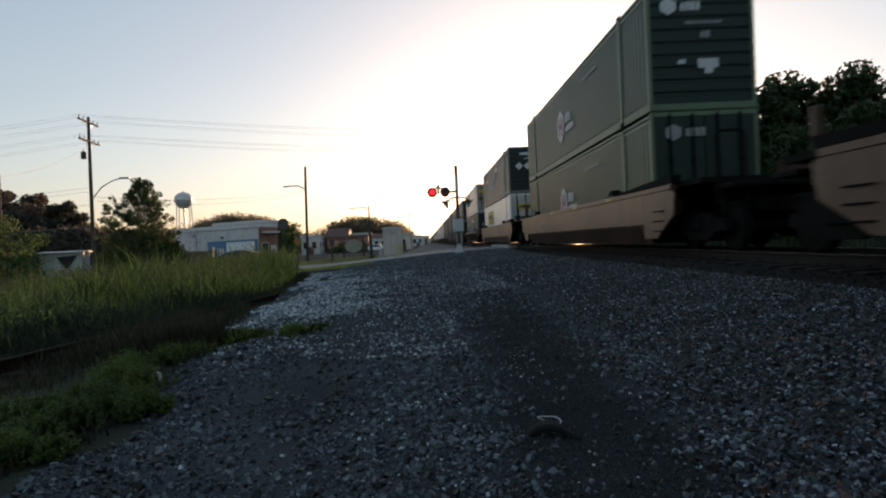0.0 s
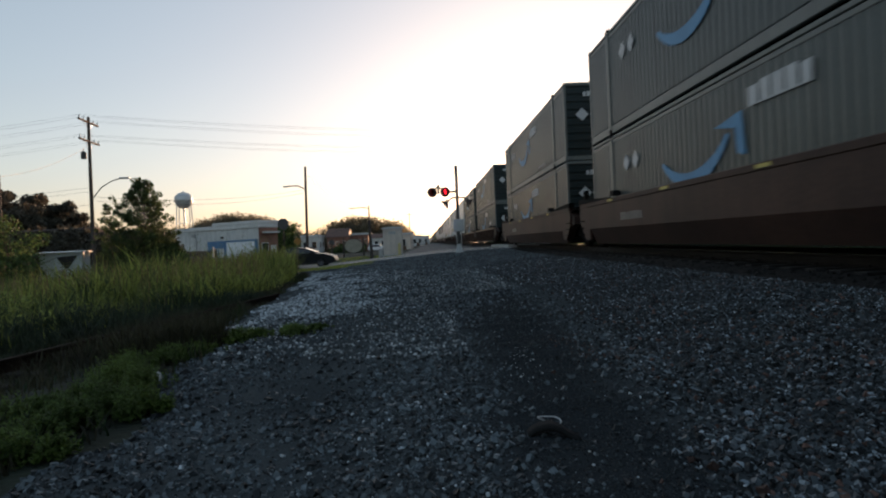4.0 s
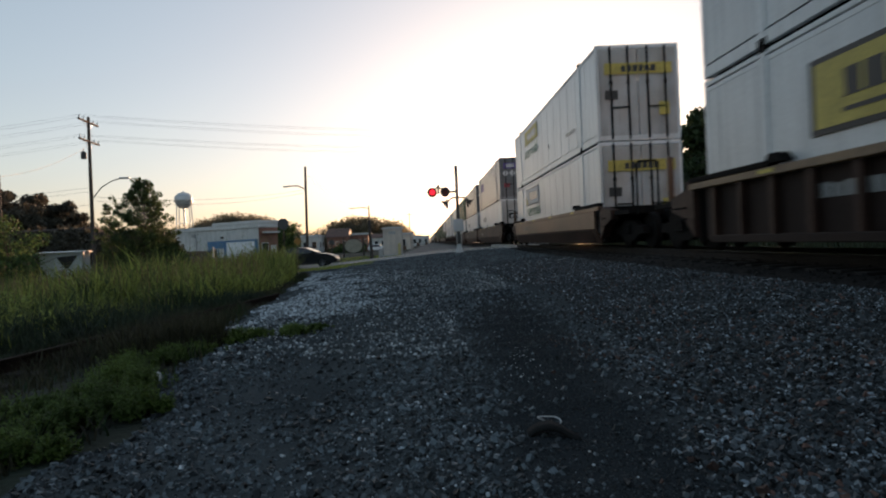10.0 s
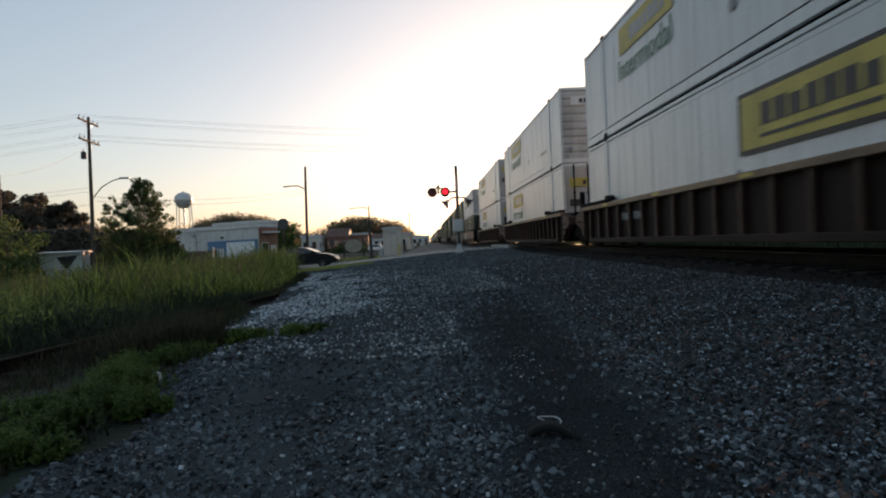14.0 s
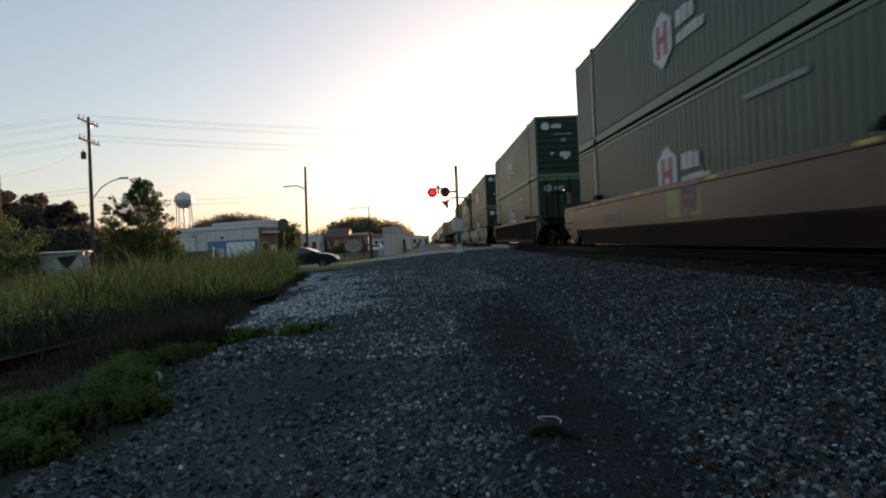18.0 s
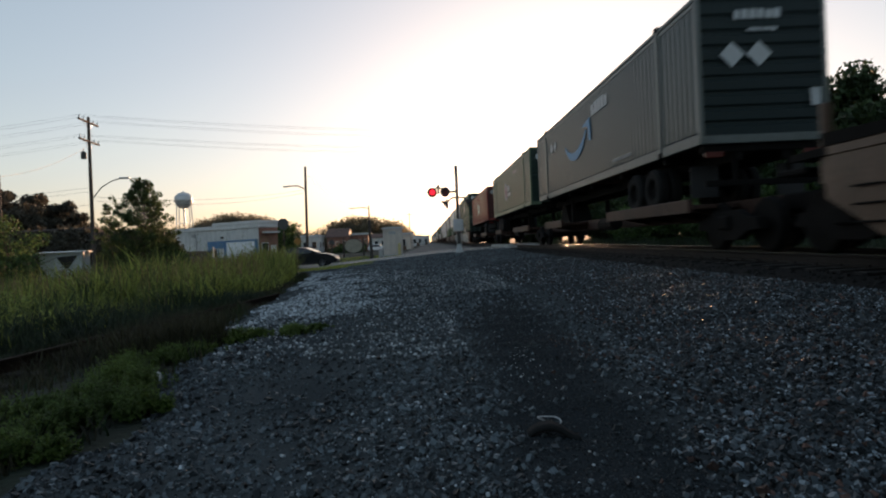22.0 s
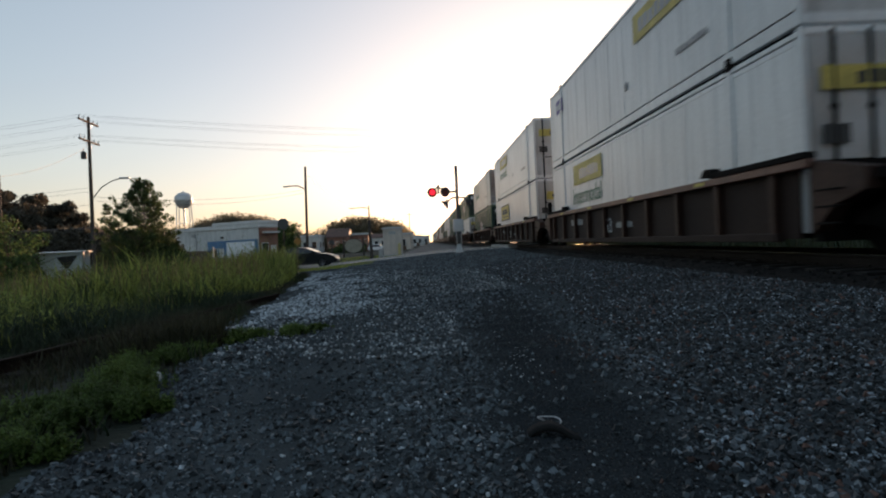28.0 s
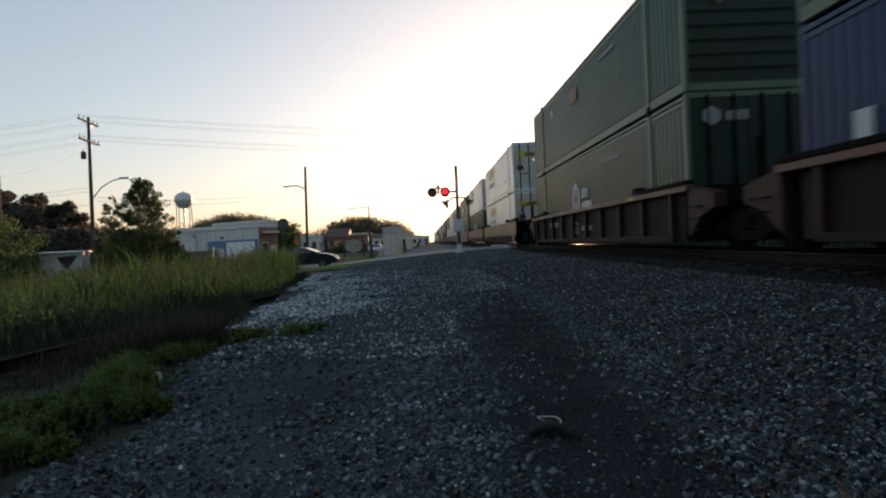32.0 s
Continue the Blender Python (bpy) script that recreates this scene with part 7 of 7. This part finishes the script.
def build_workshop():
    """Long low block building whose front runs towards the road on the slant."""
    A, B = Vector((-37.4, 88.0)), Vector((-22.3, 79.0))
    d = B - A
    L = d.length + 3.6
    ang = math.degrees(math.atan2(d.y, d.x))
    g = -1.1
    b = thing("workshop_building", "long low cream and blue block workshop with a white shutter", "building", m=pose(A.x, A.y, g, 0, 0, ang))
    H = 5.1
    part("wall", Shape().box(0, 0, -0.4, L - 3.6, 3.5, H - 0.55), M_CREAM, b, "cream block walls")
    part("parapet", Shape().box(-0.15, -0.15, H - 0.55, L - 3.5, 3.6, H, 0.03), M_ROOFM, b, "pale metal parapet")
    part("roof", Shape().box(0.2, 0.2, H - 0.3, L - 3.7, 3.3, H - 0.1), M_ROOFM, b)
    part("upper_parapet", Shape().box(L * 0.42, -0.2, H + 0.002, L - 3.4, 3.7, H + 0.4, 0.03), M_ROOFM, b)
    part("blue_panel", Shape().box(L * 0.36, -0.06, -0.3, L * 0.90 - 1.6, -0.004, 3.0, 0.01), M_BLUEW, b, "blue painted front")
    sh = part("shutter", Shape().box(L * 0.545, -0.14, -0.2, L * 0.86 - 1.2, -0.066, 2.75, 0.01), M_SHUTTER, b, "white roller shutter")
    for k in range(9):
        part("shutter_slat", Shape().box(L * 0.545 + 0.05, -0.16, 0.1 + 0.29 * k, L * 0.86 - 1.25, -0.142, 0.36 + 0.29 * k, 0.006), M_SHUTTER, sh)
    part("shutter_frame", Shape().box(L * 0.525, -0.2, -0.3, L * 0.545, -0.065, 2.95).box(L * 0.86 - 1.2, -0.2, -0.3, L * 0.88 - 1.2, -0.065, 2.95).box(L * 0.545, -0.2, 2.76, L * 0.86 - 1.2, -0.065, 2.95), M_BLUEW, b)
    window(b, L * 0.43, 1.3, 0.9, 1.2, -0.07)
    part("door", Shape().box(L * 0.47, -0.12, -0.3, L * 0.47 + 1.0, -0.065, 1.95, 0.01), M_WHITE, b)
    part("wall_lamp", Shape().box(L * 0.5, -0.3, 3.3, L * 0.5 + 0.35, -0.004, 3.6, 0.03), M_BLACK, b)
    part("downpipe", Shape().rod((L * 0.25, -0.08, -0.3), (L * 0.25, -0.08, H - 0.5), 0.06), M_STEEL, b)
    part("vent_hood", Shape().box(L * 0.22, -0.35, 3.7, L * 0.22 + 0.6, 0, 4.2, 0.04), M_STEEL, b)
    E0 = L - 3.6
    part("end_wall", Shape().box(E0 + 0.003, 0.1, -0.4, E0 + 0.12, 3.4, H - 0.6), M_BRICK, b, "red brick end wall")
    part("end_canopy", Shape().box(E0 + 0.12, 0.6, 3.75, E0 + 0.8, 3.2, 4.0, 0.02), M_CREAM, b, "pale canopy over the end doors")
    part("end_door", Shape().box(E0 + 0.122, 2.0, -0.3, E0 + 0.18, 3.0, 2.1, 0.01), M_WHITE, b)
    for y in (1.0,):
        f = part("window", Shape().box(E0 + 0.122, y - 0.6, 1.1, E0 + 0.18, y + 0.6, 2.5, 0.01), M_WHITE, b, "framed window")
        part("pane", Shape().box(E0 + 0.182, y - 0.5, 1.2, E0 + 0.195, y + 0.5, 2.4), M_GLASS, f)


build_workshop()


def house(name, label, x, y, w, d, h, roof_h, wall, roof, turn=0.0, gable="x", windows=3):
    b = thing(name, label, "building", "buildings beyond the road", m=pose(x, y, -1.5, 0, 0, turn))
    part("wall", Shape().box(-w / 2, -d / 2, -0.3, w / 2, d / 2, h), wall, b)
    if roof_h > 0.6:
        pr = [(-w / 2 - 0.4, h - 0.05), (w / 2 + 0.4, h - 0.05), (0, h + roof_h)] if gable == "x" else [(-d / 2 - 0.4, h - 0.05), (d / 2 + 0.4, h - 0.05), (0, h + roof_h)]
        part("roof", Shape().prism(pr, "y" if gable == "x" else "x", -(d if gable == "x" else w) / 2 - 0.3, (d if gable == "x" else w) / 2 + 0.3), roof, b)
    else:
        part("roof", Shape().box(-w / 2 - 0.2, -d / 2 - 0.2, h, w / 2 + 0.2, d / 2 + 0.2, h + roof_h, 0.03), roof, b)
    for k in range(windows):
        window(b, -w / 2 + w * (k + 0.5) / windows, h * 0.55, min(1.2, w / windows * 0.5), h * 0.35, -d / 2 - 0.004)
    part("door", Shape().box(-w * 0.08, -d / 2 - 0.06, -0.3, w * 0.08 + 0.5, -d / 2 - 0.004, 2.05, 0.01), M_BROWNDOOR, b)
    for k in range(2):
        f = part("side_window", Shape().box(w / 2 + 0.003, -d / 4 + k * d / 2 - 0.5, h * 0.4, w / 2 + 0.05, -d / 4 + k * d / 2 + 0.5, h * 0.75, 0.01), M_WHITE, b)
        part("pane", Shape().box(w / 2 + 0.052, -d / 4 + k * d / 2 - 0.42, h * 0.44, w / 2 + 0.065, -d / 4 + k * d / 2 + 0.42, h * 0.71), M_GLASS, f)
    return b


M_BROWNDOOR = mat("brown_door", (0.14, 0.08, 0.05), 0.7, 0, 0.2, 2, 20, 0.1)
house("shop_building", "cream rendered shop with a flat roof", -27.3, 143, 4.0, 9, 4.4, 0.4, M_CREAM, M_ROOFM, 1, windows=2)
house("shop_building", "brick house with a red pitched roof", -22.0, 150, 5.0, 10, 4.2, 2.2, M_BRICK, M_ROOFR, 2, "y", 3)
house("shop_building", "low brick shop with a pale sunlit front", -17.6, 158, 5.0, 8, 4.6, 0.5, M_BRICK, M_CREAM, 0, windows=3)
house("shop_building", "long low pale building far beyond the road", -14.5, 210, 12, 10, 4.2, 1.5, M_CREAM, M_ROOFR, 20, "y", 5)
house("far_shed", "low white shed far along the line", -4.0, 262, 4.5, 10, 4.6, 0.4, M_WHITE, M_ROOFM, 0, windows=2)
house("far_shed", "small pale shed far along the line", -0.4, 330, 4.0, 10, 5.0, 0.5, M_CREAM, M_ROOFM, 0, windows=1)
house("warehouse", "pale warehouse beside the far line", -5.2, 140, 3.4, 24, 3.8, 0.4, M_HUT, M_ROOFM, 0, windows=1)


def build_shed():
    s = thing("white_shed", "white metal shed with a dark triangular panel", "shed", m=pose(-18.3, 30.2, gz(-18, 30), 0, 0, -3))
    part("wall", Shape().box(-1.2, 0, -0.2, 1.0, 0.6, 1.72, 0.02), M_SHEDW, s)
    part("roof", Shape().prism([(-0.15, 1.72), (0.75, 1.72), (0.75, 1.76), (0.3, 1.81), (-0.15, 1.77)], "x", -1.3, 1.1), M_ROOFM, s)
    part("triangle_panel", Shape().prism([(-0.35, 1.52), (0.75, 1.58), (0.22, 0.92), (0.08, 0.92)], "y", -0.025, -0.004), M_BLACK, s, "dark triangular panel")
    part("streak_panel", Shape().prism([(-1.15, 1.25), (-0.45, 1.5), (-0.4, 1.44), (-1.1, 1.18)], "y", -0.02, -0.004), M_STEEL, s)
    part("streak_panel", Shape().prism([(-0.9, 0.85), (-0.5, 0.98), (-0.48, 0.9), (-0.85, 0.78)], "y", -0.02, -0.004), M_STEEL, s)
    for x in (-1.2, 1.0):
        part("corner_trim", Shape().box(x - 0.04, -0.03, -0.2, x + 0.04, 0.05, 1.72), M_STEEL, s)


build_shed()


def build_fence():
    """A brown board fence in front of the workshop, and a long dark barn behind the shed."""
    f = thing("board_fence", "weathered brown board fence before the workshop", "fence", m=pose(-23.0, 60.0, gz(-23.0, 60.0)))
    board = Shape().box(-0.09, -0.012, -0.1, 0.09, 0.012, 1.55, 0.004).mesh("board", M_BARK)
    for k in range(14):
        part("board", board, None, f).location = (-1.3 + 0.2 * k, 0, 0.03 * ((k * 5) % 3))
    part("rail", Shape().box(-1.4, 0.013, 0.3, 1.4, 0.06, 0.4), M_BARK, f)
    part("rail", Shape().box(-1.4, 0.013, 1.1, 1.4, 0.06, 1.2), M_BARK, f)
    # pale colour stands in for sun on this wooden post
    part("post", Shape().box(1.42, -0.07, -0.2, 1.58, 0.09, 1.95, 0.015), M_CREAM, f, "end post in cream for sunlight")
    b = thing("barn", "long low dark metal barn behind the shed", "building", m=pose(-32.2, 53.6, -1.4))
    part("wall", Shape().box(-3.4, -1.4, -0.3, 3.4, 1.4, 4.3, 0.02), M_BARN, b)
    part("roof", Shape().box(-3.6, -1.6, 4.3, 3.6, 1.6, 4.48, 0.03), M_ROOFD, b, "flat dark roof")
    for k in range(4):
        part("rib", Shape().box(-2.6 + 1.7 * k, -1.44, -0.3, -2.5 + 1.7 * k, -1.404, 4.28), M_BARN, b)


M_BARN = mat("dark_barn_metal", (0.014, 0.015, 0.018), 0.8, 0, 0.35, 0.8, 14, 0.2, streak=0.4)
build_fence()


def build_water_tower():
    w = thing("water_tower", "pale legged water tower with a domed tank", "tower", m=pose(-133, 330, -2))
    z = 28.0
    prof = [(0.0, z - 1.0), (2.2, z - 0.6), (3.9, z + 0.8), (4.6, z + 2.6), (4.7, z + 3.4), (4.7, z + 5.2), (4.3, z + 6.2), (2.6, z + 7.6), (0.0, z + 8.3)]
    part("tank", Shape().lathe(prof, (0, 0, 0), "z", 28), M_ALU, w, "pale domed tank", smooth=True)
    part("walkway", Shape().lathe([(4.7, z + 3.1), (5.4, z + 3.1), (5.4, z + 3.25), (4.7, z + 3.25)], (0, 0, 0), "z", 28), M_STEEL, w)
    part("vent", Shape().lathe([(0.4, z + 8.2), (0.4, z + 8.7), (0.0, z + 8.9)], (0, 0, 0), "z", 10), M_ALU, w)
    for k in range(4):
        a = math.pi / 4 + k * math.pi / 2 + 0.2
        part("leg", Shape().rod((6.0 * math.cos(a), 6.0 * math.sin(a), 0), (4.4 * math.cos(a), 4.4 * math.sin(a), z + 2.6), 0.3, 0.26, 8), M_ALU, w)
    part("riser", Shape().rod((0, 0, 0), (0, 0, z - 0.8), 0.55, n=12), M_ALU, w, "central riser pipe")
    for zz, r in ((10, 5.45), (19, 4.95)):
        for k in range(4):
            a, b = math.pi / 4 + k * math.pi / 2 + 0.2, math.pi / 4 + (k + 1) * math.pi / 2 + 0.2
            part("strut", Shape().rod((r * math.cos(a), r * math.sin(a), zz), (r * math.cos(b), r * math.sin(b), zz), 0.1, n=5), M_ALU, w)


build_water_tower()


# ---- cars ----
def car(name, label, paint, m, suv=False):
    """A car in its own space: it heads along +x, nose at x = 0, wheels on z = 0."""
    c = thing(name, label, "car", m=m)
    top = 1.72 if suv else 1.43
    if suv:
        low = [(-4.55, 0.35), (-4.6, 0.8), (-4.5, 1.05), (-1.35, 1.08), (-0.25, 0.95), (-0.02, 0.72), (0.0, 0.4), (-0.15, 0.26), (-4.4, 0.26)]
        cab = [(-4.48, 1.05), (-4.25, 1.62), (-3.9, top), (-2.1, top), (-1.75, 1.62), (-1.2, 1.07)]
    else:
        low = [(-4.72, 0.42), (-4.75, 0.72), (-4.6, 0.98), (-3.9, 1.02), (-1.55, 0.98), (-0.55, 0.84), (-0.1, 0.66), (0.0, 0.48), (-0.08, 0.24), (-0.3, 0.2), (-4.5, 0.22)]
        cab = [(-4.15, 1.0), (-3.55, 1.3), (-3.0, top - 0.02), (-2.55, top), (-2.15, top - 0.05), (-1.25, 0.96)]
    W = 0.9

    def body(pr, w, inset, z_ref):
        """Outline swept across the width, drawn in towards the top."""
        sh, n = Shape(), len(pr)
        cols = [(-1.0, 0.94), (-0.93, 1.0), (0.93, 1.0), (1.0, 0.94)]
        v, f = [], []
        cx, cz = sum(p[0] for p in pr) / n, sum(p[1] for p in pr) / n
        for u, k in cols:
            for x, z in pr:
                t = 1 - inset * max(0, (z - z_ref) / 0.6)
                v.append((cx + (x - cx) * (k * 0.5 + 0.5), u * w * t, cz + (z - cz) * (k * 0.35 + 0.65)))
        for a in range(3):
            for i in range(n):
                j = (i + 1) % n
                f.append((a * n + i, a * n + j, (a + 1) * n + j, (a + 1) * n + i))
        return sh.add(v, f + [tuple(range(n)), tuple(range(3 * n, 4 * n))[::-1]])

    part("body", body(low, W, 0.0, 1.0), paint, c, "painted lower body")
    part("cabin", body(cab, W - 0.06, 0.22, 1.0), paint, c, "painted cabin")
    gl = [(x * 1.0, z) for x, z in cab]
    cx = sum(p[0] for p in cab) / len(cab)
    pane = [(cx + (x - cx) * 0.86, 1.02 + (z - 1.02) * 0.84) for x, z in cab]
    for s in (-1, 1):
        v = []
        for off in (0.0, 0.012):
            for x, z in pane:
                t = 1 - 0.22 * max(0, (z - 1.0) / 0.6)
                v.append((x, s * ((W - 0.06) * t + off + 0.004), z))
        n = len(pane)
        part("side_window", Shape().add(v, [tuple(range(n)), tuple(range(n, 2 * n))] + [(i, (i + 1) % n, n + (i + 1) % n, n + i) for i in range(n)]), M_GLASS, c, "dark side windows")
        part("mirror", Shape().box(-1.62, min(s * 0.9, s * 1.08), 0.98, -1.45, max(s * 0.9, s * 1.08), 1.12, 0.03), paint, c)
        for xx in (-2.5, -3.4):
            part("door_handle", Shape().box(xx - 0.1, s * 0.9 - 0.015, 0.86, xx + 0.1, s * 0.9 + 0.015, 0.89), M_RIM, c)
        part("headlight", Shape().box(-0.42, min(s * 0.52, s * 0.86), 0.58, -0.06, max(s * 0.52, s * 0.86), 0.72, 0.04), M_PLASTIC, c, "clear headlight")
        part("tail_light", Shape().box(-4.74, min(s * 0.55, s * 0.86), 0.72, -4.55, max(s * 0.55, s * 0.86), 0.9, 0.03), M_RED, c, "red tail light")
        part("rocker_trim", Shape().box(-3.6, min(s * 0.88, s * 0.915), 0.22, -1.2, max(s * 0.88, s * 0.915), 0.32, 0.01), M_BLACK, c)
    part("windscreen", Shape().add([(cab[-1][0] - 0.08, -0.72, 1.02), (cab[-1][0] - 0.08, 0.72, 1.02), (cab[-2][0] + 0.05, 0.6, top - 0.08), (cab[-2][0] + 0.05, -0.6, top - 0.08),
                                    (cab[-1][0] - 0.02, -0.72, 1.03), (cab[-1][0] - 0.02, 0.72, 1.03), (cab[-2][0] + 0.11, 0.6, top - 0.07), (cab[-2][0] + 0.11, -0.6, top - 0.07)],
                                   [(0, 1, 2, 3), (7, 6, 5, 4), (0, 4, 5, 1), (1, 5, 6, 2), (2, 6, 7, 3), (3, 7, 4, 0)]), M_GLASS, c, "windscreen")
    part("bumper", Shape().box(-0.12, -0.8, 0.26, 0.03, 0.8, 0.45, 0.04), paint, c)
    part("number_plate", Shape().box(0.031, -0.24, 0.38, 0.045, 0.24, 0.5), M_PLASTIC, c)
    r = 0.34 if suv else 0.325
    tyre = Shape().lathe([(0.2, -0.1), (r - 0.03, -0.11), (r, -0.07), (r, 0.07), (r - 0.03, 0.11), (0.2, 0.1)], (0, 0, 0), "y", 24).mesh("tyre", M_TYRE)
    rim = Shape().lathe([(0.0, -0.09), (0.06, -0.1), (0.08, -0.06), (0.17, -0.08), (0.21, -0.1), (0.21, 0.09), (0.0, 0.06)], (0, 0, 0), "y", 20).mesh("rim", M_RIM)
    for x in (-0.95, -3.7):
        for s in (-1, 1):
            w = part("wheel", tyre, None, c, "black tyre")
            w.location = (x, s * 0.82, r)
            if s > 0:
                w.rotation_euler = (0, 0, math.pi)
            part("rim", rim, None, w, "alloy rim")
    return c


def road_z(x):
    return float(-0.17 - 0.78 * smoothstep(4.6, -10, x)) + 0.02


M_REDCAR = mat("red_car_paint", (0.30, 0.02, 0.02), 0.3, 0, 0.1, 3, 30, 0)
CAR_Y = 41.2


def CAR_POSE(x):
    z0, z1 = road_z(x), road_z(x - 4.0)
    return pose(x, CAR_Y, 0.5 * (z0 + z1), 0, -math.degrees(math.atan2(z0 - z1, 4.0)), 0)


CAR_ROWS = [(0.0, -10.1), (0.5, -9.3), (1.0, -8.72), (1.5, -8.2), (2.0, -7.77), (2.5, -7.33), (3.0, -6.86), (3.5, -6.5), (4.0, -6.28), (4.6, -6.2), (6.0, -6.19), (32.0, -6.19)]
CAR = car("car", "black saloon car stopping at the level crossing", M_CARPAINT, CAR_POSE(-10.1))
car("car", "red car parked behind the board fence", M_REDCAR, pose(-24.5, 61.8, gz(-26, 61.8)))
car("car", "white sport utility car parked beyond the road", M_SUV, pose(-9.7, 144, gz(-12, 144)), True)


# ---- small things on the ground ----
def build_litter():
    s = Shape()
    z = gz(0.63, 3.2)
    pts = []
    for k in range(13):
        t = k / 12
        pts.append((0.505 + 0.26 * t, 3.2 - 0.1 * t + 0.02 * math.sin(3 * t), z + 0.01 + 0.05 * math.sin(math.pi * min(1, t * 1.15)) ** 0.8))
    v, f = [], []
    for k, (x, y, zz) in enumerate(pts):
        w = 0.045 * (0.7 + 0.3 * math.sin(math.pi * k / 12))
        v += [(x, y - w, zz), (x, y + w, zz + 0.012), (x, y + w, zz - 0.012), (x, y - w, zz - 0.022)]
        if k:
            a, b = 4 * k - 4, 4 * k
            f += [(a, b, b + 1, a + 1), (a + 1, b + 1, b + 2, a + 2), (a + 2, b + 2, b + 3, a + 3), (a + 3, b + 3, b, a)]
    solid("rubber_strip", s.add(v, f + [(0, 1, 2, 3), (48, 51, 50, 49)]), M_TYRE, "curled black strip of tyre rubber on gravel", "litter", smooth=True)
    q = Shape()
    ring = []
    n = 14
    for k in range(n):
        a = 2 * math.pi * k / n
        ring.append((0.645 + 0.07 * math.cos(a), 3.30 + 0.033 * math.sin(a), z + 0.055 + 0.005 * math.sin(2 * a) - 0.014 * math.cos(a) + 0.008 * math.sin(a)))
    v = ring + [(0.645 + (x - 0.645) * 0.86, 3.30 + (y - 3.30) * 0.7, zz - 0.004) for x, y, zz in ring] + [(x, y, zz - 0.008) for x, y, zz in ring]
    f = [(i, (i + 1) % n, n + (i + 1) % n, n + i) for i in range(n)] + [(i, 2 * n + i, 2 * n + (i + 1) % n, (i + 1) % n) for i in range(n)] + [(2 * n + i, n + i, n + (i + 1) % n, 2 * n + (i + 1) % n) for i in range(n)]
    solid("crushed_lid", q.add(v, f), M_LID, "crushed pale plastic lid on gravel", "litter")
    for x, y, r, lab in ((-2.34, 5.07, 0.04, "crumpled white paper cup in weeds"), (-2.22, 7.37, 0.06, "crumpled white bag among weeds")):
        zz = gz(x, y)
        rr = random.Random(int(r * 100))
        v = [(x + r * rr.uniform(0.6, 1.1) * math.cos(a) * c, y + r * rr.uniform(0.6, 1.1) * math.sin(a) * c, zz + 0.1 + r * 1.3 * h) for h, c in ((-1, 0.7), (0, 1.0), (1, 0.6)) for a in [k * math.pi / 4 for k in range(8)]]
        f = [(l * 8 + i, l * 8 + (i + 1) % 8, (l + 1) * 8 + (i + 1) % 8, (l + 1) * 8 + i) for l in (0, 1) for i in range(8)] + [tuple(range(16, 24)), tuple(range(8))[::-1]]
        o = solid("crumpled_cup" if r < 0.05 else "crumpled_bag", Shape().add(v, f), M_WHITE, lab, "litter")
        o.location.z = -0.07


build_litter()

# ---- what moves ----
def motions():
    for ob, y, z, turn in ROLLING:
        walk(ob, [(t, pose(TRACK, y - SPEED * t, z, 0, 0, turn)) for t in (0.0, 8.0, 16.0, 24.0, 32.0)])
    if CAR_ROWS:
        walk(CAR, [(t, CAR_POSE(d)) for t, d in CAR_ROWS])
    flash()


motions()
